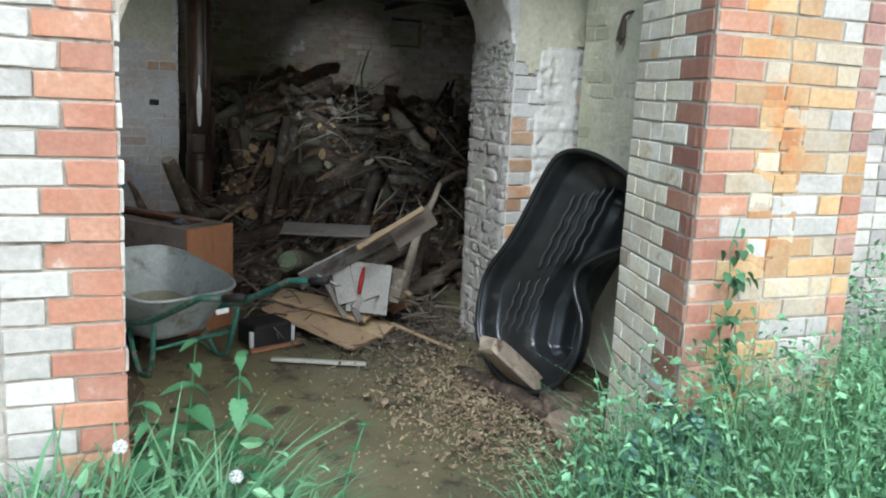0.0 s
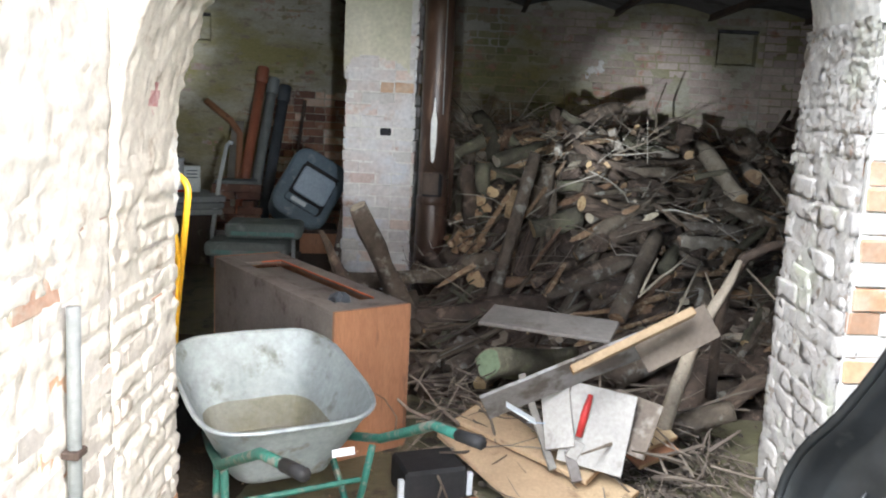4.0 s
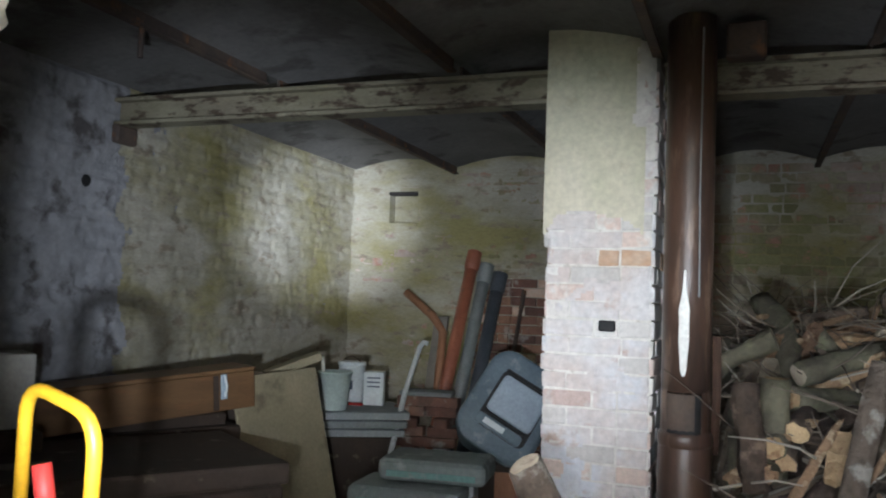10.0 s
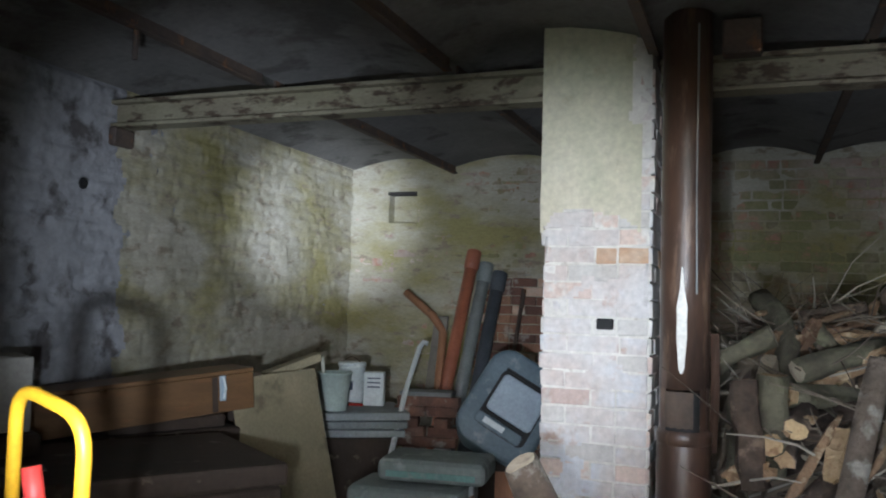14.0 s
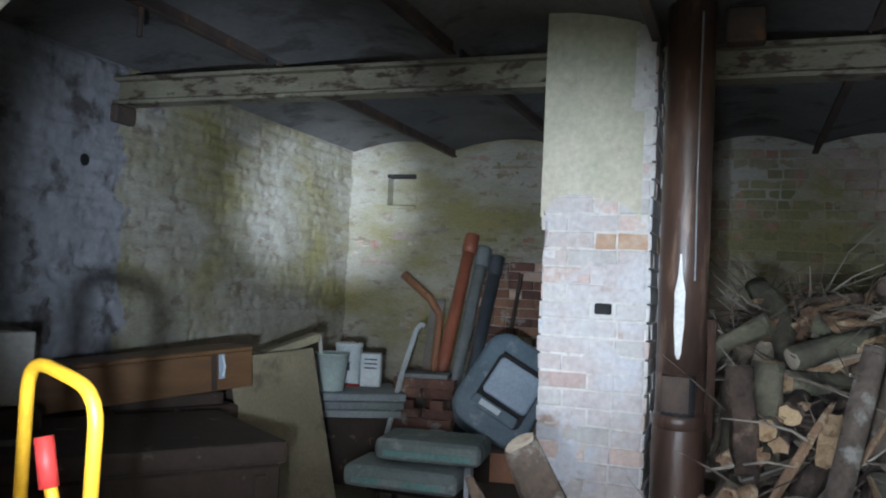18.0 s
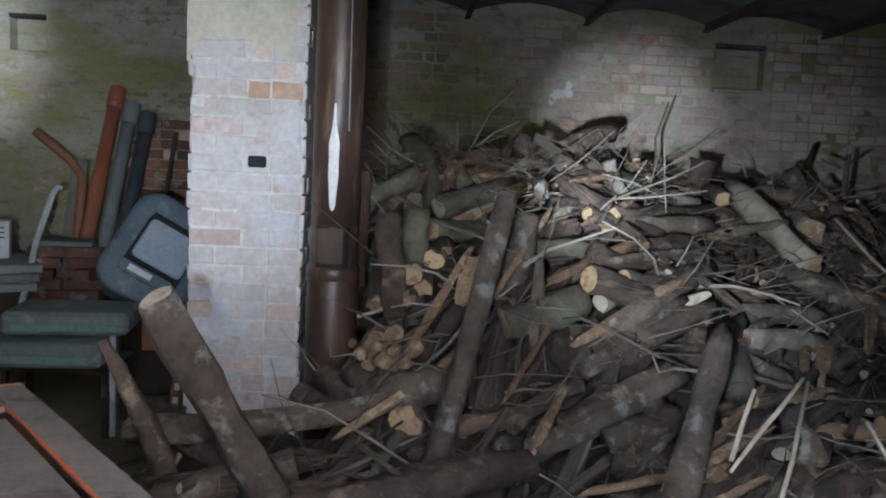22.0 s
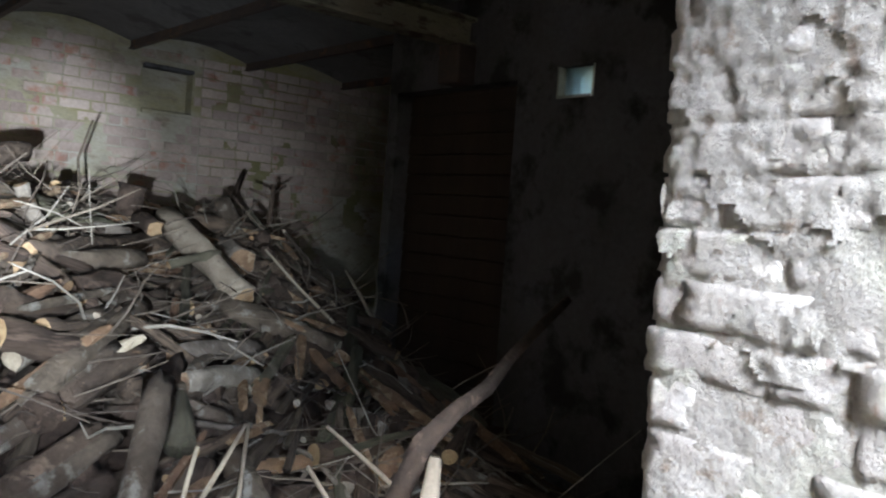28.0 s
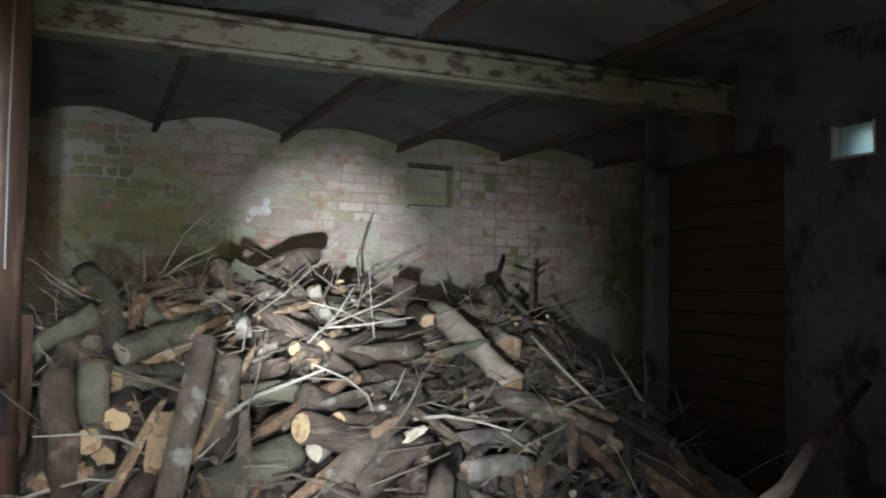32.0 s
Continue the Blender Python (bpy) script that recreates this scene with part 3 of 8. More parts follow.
PALE_BLUE = pbr("pale_blue_panel", (0.33, 0.40, 0.46), (0.27, 0.33, 0.39), 6, 60, 0.5, 0.08)
WHITE_PLASTIC = pbr("white_plastic", (0.62, 0.66, 0.67), (0.52, 0.56, 0.57), 6, 60, 0.45, 0.06, (0.35, 0.36, 0.34), 9, 0.66)
PALE_PLASTIC = pbr("pale_green_plastic", (0.48, 0.56, 0.52), (0.4, 0.48, 0.45), 6, 60, 0.5, 0.06)
PRINT = pbr("dark_print", (0.06, 0.08, 0.12), (0.09, 0.1, 0.14), 9, 60, 0.6, 0.0)
PLY = pbr("dull_plywood", (0.26, 0.225, 0.145), (0.20, 0.175, 0.11), 2.5, 60, 0.85, 0.15, (0.13, 0.11, 0.07), 4, 0.62)
BOX_WOOD = pbr("varnished_board", (0.165, 0.09, 0.04), (0.11, 0.06, 0.028), 3, 60, 0.5, 0.15, (0.17, 0.08, 0.035), 5, 0.62, stretch=(0.6, 0.6, 4))
TRUNK = pbr("worn_dark_trunk", (0.048, 0.033, 0.024), (0.030, 0.022, 0.017), 3, 50, 0.75, 0.3, (0.15, 0.125, 0.10), 9, 0.655)
BARE_RED = pbr("bare_red_brick", (0.30, 0.155, 0.10), (0.22, 0.12, 0.085), 8, 50, 0.9, 0.5, (0.36, 0.29, 0.24), 9, 0.62, "object", 0.22)
DARK_BRICK = pbr("old_brown_brick", (0.21, 0.11, 0.08), (0.13, 0.08, 0.065), 8, 50, 0.9, 0.5, (0.34, 0.30, 0.27), 9, 0.6, "object", 0.25)
SLAB = pbr("grey_slab", (0.27, 0.29, 0.30), (0.21, 0.23, 0.24), 4, 60, 0.9, 0.2, None, rnd="object")
SEAT_GREEN = pbr("dull_green_padding", (0.175, 0.20, 0.19), (0.13, 0.155, 0.148), 4, 50, 0.75, 0.25, (0.24, 0.26, 0.25), 8, 0.6)
TEAL = pbr("teal_trim", (0.13, 0.255, 0.23), (0.11, 0.20, 0.185), 8, 60, 0.6, 0.1, (0.2, 0.23, 0.22), 9, 0.55)
CARD = pbr("pale_carton", (0.40, 0.38, 0.34), (0.33, 0.31, 0.28), 4, 60, 0.85, 0.1, (0.2, 0.18, 0.15), 7, 0.64)
DOOR_BROWN = pbr("dark_brown_door", (0.055, 0.035, 0.022), (0.04, 0.026, 0.017), 3, 50, 0.7, 0.2, stretch=(2, 2, 0.4))
STONE = pbr("brown_stone", (0.27, 0.19, 0.14), (0.2, 0.145, 0.11), 5, 50, 0.9, 0.5, (0.12, 0.09, 0.07), 9, 0.62)
PALE_STONE = pbr("pale_brown_stone", (0.40, 0.32, 0.24), (0.30, 0.235, 0.175), 6, 50, 0.9, 0.6, (0.16, 0.12, 0.09), 9, 0.62)
WHITE_PAINT = pbr("white_drips", (0.75, 0.74, 0.68), (0.66, 0.65, 0.6), 9, 60, 0.4, 0.1)
BROWN_LEAF = pbr("dead_leaves", (0.13, 0.085, 0.045), (0.19, 0.135, 0.075), 7, 60, 0.9, 0.3, rnd="island", rnd_amt=0.4)
CHIPS = pbr("wood_chips", (0.33, 0.255, 0.165), (0.20, 0.15, 0.095), 7, 60, 0.95, 0.3, rnd="island", rnd_amt=0.45)
DARK_LITTER = pbr("dark_bark_litter", (0.075, 0.06, 0.047), (0.12, 0.098, 0.075), 7, 60, 0.95, 0.4, rnd="island", rnd_amt=0.45)
SEED = pbr("white_seed_fluff", (0.75, 0.77, 0.76), (0.65, 0.67, 0.66), 9, 60, 0.9, 0.3)


def turned(x, y, z, ux, uy):
    """A pose at (x, y, z) whose x axis runs along (ux, uy)."""
    return pose(x, y, z, 0, 0, math.degrees(math.atan2(uy, ux)))


# ---- brown pipe beside the column ----
def brown_pipe():
    ob = thing("drain_pipe", pose(0.33, 6.62, F), "brown glazed downpipe with white drips beside the column", "pipe")
    part("upper_pipe", tube([(0, 0, 1.04), (0, 0, 1.5), (0, 0, 2.0), (0, 0, 2.50)], 0.094, 20), BROWN_PIPE, ob, smooth=True)
    part("collar", lathe([(0.094, 0.82), (0.104, 0.84), (0.104, 0.87), (0.094, 0.89)], 20), BROWN_PIPE, ob, smooth=True)
    bm = bmesh.new()
    for k in range(14):
        a0, a1 = radians(-48 + 276 * k / 14), radians(-48 + 276 * (k + 1) / 14)
        q = [bm.verts.new((0.094 * math.cos(a), 0.094 * math.sin(a), z)) for a, z in ((a0, 0.85), (a1, 0.85), (a1, 1.05), (a0, 1.05))]
        bm.faces.new(q)
    part("cut_section", bm, BROWN_PIPE, ob, "section with an open hatch")
    part("lower_pipe", lathe([(0.098, 0.12), (0.102, 0.5), (0.102, 0.82), (0.09, 0.86)], 20), BROWN_PIPE, ob, smooth=True)
    bm = bmesh.new()
    prof = [(0.004, 0), (0.011, 0.02), (0.014, 0.07), (0.019, 0.13), (0.018, 0.20), (0.020, 0.25), (0.013, 0.29), (0.008, 0.32), (0.003, 0.40)]
    ring = []
    for w, z in prof:
        ring.append([bm.verts.new((0.097 * math.sin(w * s / 0.094 - 0.05), -0.097 * math.cos(w * s / 0.094 - 0.05), 1.10 + z)) for s in (-1, -0.4, 0.4, 1)])
    for a, b in zip(ring, ring[1:]):
        for k in range(3):
            bm.faces.new((a[k], a[k + 1], b[k + 1], b[k]))
    part("paint_drip", bm, WHITE_PAINT, ob, "white paint run")
    part("paint_line", tube([(0.048, -0.083, 1.4), (0.044, -0.086, 1.8), (0.047, -0.083, 2.44)], [0.004, 0.003, 0.005], 5), GREY_PIPE, ob, "pale streak down the pipe")
    # black sheet puts the shade inside the open hatch into colour
    bm = bmesh.new()
    cols = [[bm.verts.new((0.0965 * math.sin(a), -0.0965 * math.cos(a), z)) for z in (0.865, 1.03)] for a in (radians(-40 + 10 * k) for k in range(9))]
    for p_, q_ in zip(cols, cols[1:]):
        bm.faces.new((p_[0], q_[0], q_[1], p_[1]))
    part("hatch_opening", bm, BLACK_RUBBER, ob, "black patch for the shade inside the open hatch")
    bm = bmesh.new()
    cols = [[bm.verts.new((0.0985 * math.sin(a), -0.0985 * math.cos(a), z)) for z in (0.895 + 0.004 * (k % 2), 1.032)] for k, a in enumerate(radians(-40 + 8 * k) for k in range(9))]
    for p_, q_ in zip(cols, cols[1:]):
        bm.faces.new((p_[0], q_[0], q_[1], p_[1]))
    part("hatch_cover", bm, IRON, ob, "dull brown cover in the hatch")
    part("tail", tube(arc((0.11, 0.03, 1.25), (0.12, 0.0, 1.05), (0.105, 0.03, 0.8), 4), 0.018, 6), BROWN_PIPE, ob)


brown_pipe()

# ---- door and vent ----
def glass_material():
    m = bpy.data.materials.new("dirty_glass")
    m.use_nodes = True
    b = m.node_tree.nodes["Principled BSDF"]
    b.inputs["Base Color"].default_value = rgb((0.42, 0.56, 0.53))
    b.inputs["Roughness"].default_value, b.inputs["Transmission Weight"].default_value = 0.55, 0.85
    return m


ob = thing("door_1", pose(RIGHT + 0.16, 6.98, F), "closed dark brown boarded door in the side wall", "door", "", "structure")
part("door_leaf", box((0, 0, 1.05), (0.045, 0.96, 2.12), None, 0.003), DOOR_BROWN, ob)
for k in range(18):
    part("plank", box((-0.032, 0, 0.06 + 0.113 * k), (0.018, 0.94, 0.105), Matrix.Rotation(radians(4), 4, "Y"), 0.004), DOOR_BROWN, ob)
part("stile", box((-0.052, -0.44, 1.02), (0.018, 0.07, 2.04), None, 0.003), DOOR_BROWN, ob)
ob = thing("window_1", pose(RIGHT + 0.05, 6.13, 1.82), "small open vent in the wall with pale frame", "vent", "", "structure")
part("window_frame", box((0, 0.105, 0.075), (0.06, 0.012, 0.15)), PALE_LATH, ob)
part("window_frame", box((0, -0.105, 0.075), (0.06, 0.012, 0.15)), PALE_LATH, ob)
part("window_sill", box((0, 0, 0.006), (0.08, 0.198, 0.012)), PALE_LATH, ob)
part("pane", box((0.02, 0, 0.082), (0.004, 0.198, 0.136)), glass_material(), ob, "dirty greenish pane")
ob = thing("conduit", pose(-0.325, 3.16, F), "grey vertical conduit on the porch wall", "conduit")
part("tube", tube([(0, 0, 0), (0, 0, 0.55), (0.002, 0.01, 0.95)], 0.017, 8), GREY_PIPE, ob, smooth=True)
part("clip", box((0, 0, 0.6), (0.042, 0.05, 0.02), None, 0.003), IRON, ob)
ob = thing("iron_hook", pose(2.115, 3.37, 1.70), "rusty iron hook hanging on the porch wall", "hook")
part("shank", tube(arc((0.02, -0.04, 0.09), (-0.02, -0.02, 0.09), (-0.02, 0.0, 0.05), 5), 0.009, 6), IRON, ob)
part("loop", tube([(-0.02, -0.01, 0.055), (-0.02, 0.015, 0.0), (-0.02, 0.03, -0.055), (-0.02, 0.0, -0.065), (-0.02, -0.02, -0.04), (-0.02, -0.012, 0.055)], 0.011, 6), IRON, ob)


# ---- wheelbarrow ----
def wheelbarrow():
    ob = thing("wheelbarrow", turned(0.02, 3.95, F, 0.86, 0.51), "galvanised wheelbarrow with green frame standing on the floor", "wheelbarrow")
    # in its own axes: x across, +y towards the wheel, handles to -y

    def ring(s, inset):
        pts = []
        hx = 0.315 + (0.175 - 0.315) * s - inset
        y0, y1 = -0.10 + 0.13 * s + inset, 0.60 - 0.16 * s - inset
        for k in range(40):
            a = 2 * math.pi * k / 40
            c, d = math.cos(a), math.sin(a)
            x = hx * math.copysign(abs(c) ** 0.45, c)
            y = (y0 + y1) / 2 + (y1 - y0) / 2 * math.copysign(abs(d) ** 0.5, d)
            rim = 0.40 + 0.14 * (y + 0.1) / 0.76
            z = rim + (0.17 - rim) * s + inset * 0.6
            z += 0.006 * noise.noise(Vector((x * 9, y * 9, s * 3)))
            pts.append(Vector((x, y, z)))
        return pts

    def shell(inset, steps, flip):
        bm = bmesh.new()
        rings = [[bm.verts.new(p) for p in ring(s, inset)] for s in steps]
        for a, b in zip(rings, rings[1:]):
            for k in range(40):
                bm.faces.new((a[k], a[(k + 1) % 40], b[(k + 1) % 40], b[k]))
        bm.faces.new(rings[-1])
        bmesh.ops.recalc_face_normals(bm, faces=bm.faces[:])
        if flip:
            bmesh.ops.reverse_faces(bm, faces=bm.faces[:])
        return bm

    part("tray", shell(0, [0, 0.25, 0.5, 0.75, 0.93, 1.0], False), GALV, ob, smooth=True)
    part("tray_lining", shell(0.006, [0, 0.25, 0.5, 0.75, 0.92, 0.98], True), TRAY_IN, ob, "streaked inner face of the tray", True)
    part("mud", shell(0.010, [0.64, 0.75, 0.88, 0.95], False), TRAY_DIRT, ob, "dried brown mud in the tray")
    r = ring(0, 0)
    part("rim", tube(r + [r[0]], 0.009, 6, False), GALV, ob, smooth=True)
    for s in (-1, 1):
        part("handle_bar", tube([(s * 0.13, 0.70, 0.10), (s * 0.2, 0.3, 0.20), (s * 0.27, -0.12, 0.33), (s * 0.29 + (0.05 if s < 0 else 0), -0.45, 0.50), (s * 0.29 + (0.07 if s < 0 else 0), -0.62, 0.53)], 0.016, 8), GREEN_PAINT, ob, smooth=True)
        part("grip", tube([(s * 0.29 + (0.068 if s < 0 else 0), -0.60, 0.527), (s * 0.29 + (0.08 if s < 0 else 0), -0.72, 0.55)], 0.019, 8), BLACK_RUBBER, ob, "black rubber grip", True)
        part("leg", tube([(s * 0.25, -0.10, 0.30), (s * 0.235, -0.06, 0.12), (s * 0.23, -0.02, 0.02), (s * 0.23, 0.06, 0.015), (s * 0.22, 0.13, 0.10), (s * 0.2, 0.2, 0.22)], 0.013, 8), GREEN_PAINT, ob, smooth=True)
    part("cross_bar", tube([(-0.23, -0.05, 0.16), (0.23, -0.05, 0.16)], 0.01, 6), GREEN_PAINT, ob)
    wheel = part("wheel", lathe([(0.06, -0.035), (0.15, -0.04), (0.17, -0.03), (0.175, 0), (0.17, 0.03), (0.15, 0.04), (0.06, 0.035)], 24, pose(0, 0.80, 0.175, 0, 90, 0)), BLACK_RUBBER, ob, "black tyre", True)
    part("rim_disc", lathe([(0.02, -0.045), (0.11, -0.043), (0.115, 0), (0.11, 0.043), (0.02, 0.045)], 20, pose(0, 0.80, 0.175, 0, 90, 0)), RED_PAINT, wheel, "red wheel centre")
    part("label_plate", box((0.14, -0.112, 0.30), (0.08, 0.004, 0.026), Matrix.Rotation(radians(-14), 4, "X")), WHITE_PLASTIC, ob, "small pale label")
    return ob


wheelbarrow()


# ---- pond liner ----
def pond_liner():
    ob = thing("pond_liner", pose(1.36, 3.42, F + 0.08), "black moulded garden pond liner propped on end against the wall", "pond liner")
    u = Vector((0.326, -0.945, 0)).normalized()
    nrm = Vector((0.945, 0.326, 0)).normalized()          # away from the viewer
    v = (nrm * 0.24 + Vector((0, 0, 1))).normalized() * 0.955
    dep = u.cross(v).normalized()
    if dep.dot(nrm) < 0:
        dep = -dep
    shape = [(0, .42), (.05, .2), (.2, .05), (.42, 0), (.59, .07), (.68, .24), (.67, .42), (.585, .56), (.59, .67), (.69, .75), (.81, .83), (.85, .97), (.79, 1.10), (.62, 1.19), (.43, 1.23), (.30, 1.19), (.23, 1.05), (.17, .86), (.1, .69), (.025, .56)]
    pts = []
    n = len(shape)
    for i in range(n):
        p0, p1, p2, p3 = (Vector((*shape[(i + d) % n], 0)) for d in (-1, 0, 1, 2))
        for t in (0, 0.25, 0.5, 0.75):
            pts.append(0.5 * ((2 * p1) + (p2 - p0) * t + (2 * p0 - 5 * p1 + 4 * p2 - p3) * t * t + (3 * p1 - p0 - 3 * p2 + p3) * t ** 3))
    # the middle line that the terraces shrink towards
    def spine(p):
        y = min(1.0, max(0.25, p.y))
        return Vector((0.46 + 0.18 * max(0, min(1, (y - 0.45) / 0.5)), y, 0))

    bm = bmesh.new()
    rings = []
    for f, d in ((1.045, 0.004), (1.03, -0.012), (1.0, -0.016), (0.965, -0.008), (0.94, 0.02), (0.90, 0.075), (0.87, 0.09), (0.70, 0.10), (0.55, 0.108), (0.42, 0.115), (0.37, 0.135), (0.32, 0.20), (0.28, 0.215), (0.21, 0.22), (0.17, 0.25), (0.13, 0.29), (0.08, 0.30), (0.02, 0.305)):
        ring = []
        for k, p in enumerate(pts):
            s = spine(p)
            q = s + (p - s) * f
            dd = d
            if 0.1 < f < 0.95 and p.x < s.x:
                dd += 0.003 * math.sin(k * 1.57)
            ring.append(bm.verts.new(u * q.x + v * q.y + dep * dd))
        rings.append(ring)
    m = len(pts)
    for a, b in zip(rings, rings[1:]):
        for k in range(m):
            bm.faces.new((a[k], a[(k + 1) % m], b[(k + 1) % m], b[k]))
    bmesh.ops.recalc_face_normals(bm, faces=bm.faces[:])
    shell = part("shell", bm, POND, ob, smooth=True)
    md = shell.modifiers.new("thick", "SOLIDIFY")
    md.thickness, md.offset = 0.004, 0
    # thin wavy ribs over both terraces, paler for dust and painted highlights
    for low, high, count, x0, step, slant in ((0.20, 0.52, 4, 0.10, 0.052, 0.06), (0.60, 1.02, 5, 0.245, 0.05, 0.13)):
        for i in range(count):
            line = []
            for j in range(15):
                t = j / 14
                q = u * (x0 + step * i + slant * t + 0.006 * math.sin(j * 1.75 + i)) + v * (low + 0.02 * i + (high - low) * t)
                line.append(q + dep * (0.090 + 0.006 * i))
            part("rib", tube(line, [0.002] + [0.0065] * 13 + [0.002], 6), POND_DUST_LIT, ob, smooth=True)
    part("outer_lip", tube([u * p.x + v * p.y + dep * -0.014 for p in pts + pts[:1]], 0.014, 6, False), POND, ob, smooth=True)


pond_liner()


# ---- cabinet lying by the arch ----
def cabinet():
    ob = thing("cabinet", turned(-0.19, 5.095, F, -0.62, 0.785), "brown laminate cabinet carcass lying dusty on the floor", "cabinet")
    # x: along its length, y: across
    part("side_panel", box((0, 0.172, 0.31), (1.26, 0.016, 0.60), None, 0.002), DUSTY, ob)
    part("side_panel", box((0, -0.172, 0.31), (1.26, 0.016, 0.60), None, 0.002), LAMINATE, ob)
    part("end_panel", box((-0.635, 0, 0.315), (0.018, 0.362, 0.63), None, 0.002), LAMINATE, ob, "orange-brown laminate end")
    part("end_panel", box((0.635, 0, 0.315), (0.018, 0.362, 0.63), None, 0.002), LAMINATE, ob)
    for y in (-0.14, 0.14):
        part("top_rail", box((0, y, 0.619), (1.25, 0.082, 0.018), None, 0.002), DUSTY, ob)
    for x in (-0.56, 0.53):
        part("top_rail", box((x, 0, 0.6195), (0.13 if x < 0 else 0.19, 0.196, 0.018), None, 0.002), DUSTY, ob)
    part("sunk_panel", box((-0.03, 0, 0.585), (0.95, 0.196, 0.012)), DUSTY, ob)
    part("edging", box((-0.02, -0.096, 0.626), (0.92, 0.006, 0.006)), STRAP, ob, "orange edging strip")
    part("edging", box((0.43, -0.04, 0.626), (0.006, 0.10, 0.006)), STRAP, ob)
    part("rag", tube(arc((-0.52, 0.06, 0.60), (-0.45, 0.02, 0.66), (-0.40, 0.08, 0.60), 6), [0.02, 0.03, 0.03, 0.035, 0.03, 0.025, 0.01], 7, True, 0.5, 3), DARK_PIPE, ob, "crumpled dark rag")


cabinet()


# ---- boards on the floor ----
def board(name, a, b, c, thick, material, label, edge=None):
    bm, m = slab_between(a, b, c, thick)
    ob = thing(name, m, label, "board", "fallen boards")
    part("panel", bm, material, ob)
    if edge:
        d = (Vector(b) - Vector(a)).length
        w = (Vector(c) - Vector(a)).length
        part("edge_strip", box((d / 2 + 0.001, 0, 0), (0.003, w * 0.99, thick * 0.9)), edge, ob, "crumbly chipboard edge")
        part("edge_strip", box((-d / 2 - 0.001, 0, 0), (0.003, w * 0.99, thick * 0.9)), edge, ob)
    return ob


board("shelf_board", (0.518, 4.464, 0.03), (0.93, 3.935, -0.085), (0.66, 4.66, 0.05), 0.022, CHIPBOARD, "wide veneered shelf board fallen across others", CHIP_EDGE)
board("shelf_board", (0.66, 4.70, 0.10), (1.155, 4.35, 0.03), (0.56, 4.56, 0.07), 0.022, CHIPBOARD, "pale veneered shelf board under another", CHIP_EDGE)
board("shelf_board", (0.86, 4.36, -0.04), (1.14, 4.11, -0.075), (0.97, 4.51, -0.01), 0.02, CHIPBOARD, "veneered board lying flat on the floor", CHIP_EDGE)
board("loose_board", (1.36, 4.68, 0.13), (1.45, 4.55, 0.07), (1.20, 4.54, 0.09), 0.02, CHIPBOARD, "small brown drawer front on the heap", CHIP_EDGE)
board("loose_board", (1.37, 4.66, 0.07), (1.46, 4.53, 0.02), (1.21, 4.52, 0.03), 0.02, LAMINATE, "red-brown drawer front under another", CHIP_EDGE)
board("loose_board", (0.63, 4.70, 0.45), (1.15, 4.52, 0.45), (0.71, 4.90, 0.48), 0.016, GREY_BOARD, "grey shelf with rounded corners propped on the heap")
board("timber", (0.94, 4.08, 0.475), (1.345, 4.14, 0.69), (0.955, 4.13, 0.455), 0.03, PINE, "long split pine timber leaning over boards", CHIP_EDGE)
board("loose_board", (0.63, 4.20, 0.30), (1.28, 4.26, 0.60), (0.70, 4.32, 0.19), 0.014, STREAKED, "grey panel propped under the timber")
board("loose_board", (1.176, 4.225, 0.535), (1.425, 4.245, 0.68), (1.241, 4.205, 0.425), 0.012, DIRTY_BOARD, "dirty grey end panel standing on edge")
board("broken_board", (0.96, 4.36, 0.33), (1.19, 4.28, 0.31), (0.98, 4.26, 0.05), 0.012, CARD, "grey-white drawer side standing askew")
board("broken_board", (0.88, 4.40, 0.30), (0.98, 4.35, 0.34), (0.90, 4.28, 0.08), 0.012, CARD, "pale drawer side leaning in the heap")
board("broken_board", (1.14, 4.40, 0.30), (1.30, 4.32, 0.27), (1.13, 4.28, 0.12), 0.012, DIRTY_BOARD, "broken brown board end in the heap")
board("lath", (1.16, 4.07, 0.02), (1.45, 3.80, -0.075), (1.175, 4.09, 0.02), 0.014, PINE, "thin pine lath on the floor")
board("lath", (0.44, 3.895, -0.085), (0.91, 3.705, -0.085), (0.455, 3.925, -0.085), 0.018, PALE_LATH, "pale flat lath lying on the floor")
board("lath", (0.80, 4.50, 0.30), (0.92, 4.25, 0.02), (0.83, 4.50, 0.30), 0.02, GREY_BOARD, "grey batten standing in the heap")
board("lath", (0.90, 4.46, 0.30), (1.0, 4.20, 0.0), (0.94, 4.46, 0.30), 0.02, DUSTY, "dark batten standing in the heap")
board("lath", (1.10, 4.46, 0.17), (1.13, 4.35, -0.02), (1.14, 4.46, 0.17), 0.02, PINE, "short pine batten standing in the heap")

ob = thing("hand_saw", pose(1.06, 4.30, 0.10), "red-handled tool stuck in the board heap", "tool")
part("handle", tube([(0.0, 0.0, 0.20), (-0.02, -0.02, 0.13), (-0.04, -0.045, 0.05)], [0.009, 0.015, 0.012], 8), RED_PAINT, ob, "red handle", True)
part("blade", box((-0.05, -0.05, 0.0), (0.045, 0.01, 0.07), Matrix.Rotation(0.4, 4, "Y"), 0.002), CARD, ob, "pale head")
ob = thing("toolbox", turned(0.48, 4.25, F, 0.93, 0.37), "black plastic crate with white corner posts on the floor", "crate")
part("body", box((0, 0.02, 0.075), (0.24, 0.20, 0.13), None, 0.012), BLACK_RUBBER, ob)
for s in (-1, 1):
    part("post", box((s * 0.133, -0.06, 0.065), (0.022, 0.022, 0.09), None, 0.003), WHITE_PLASTIC, ob, "white corner post")
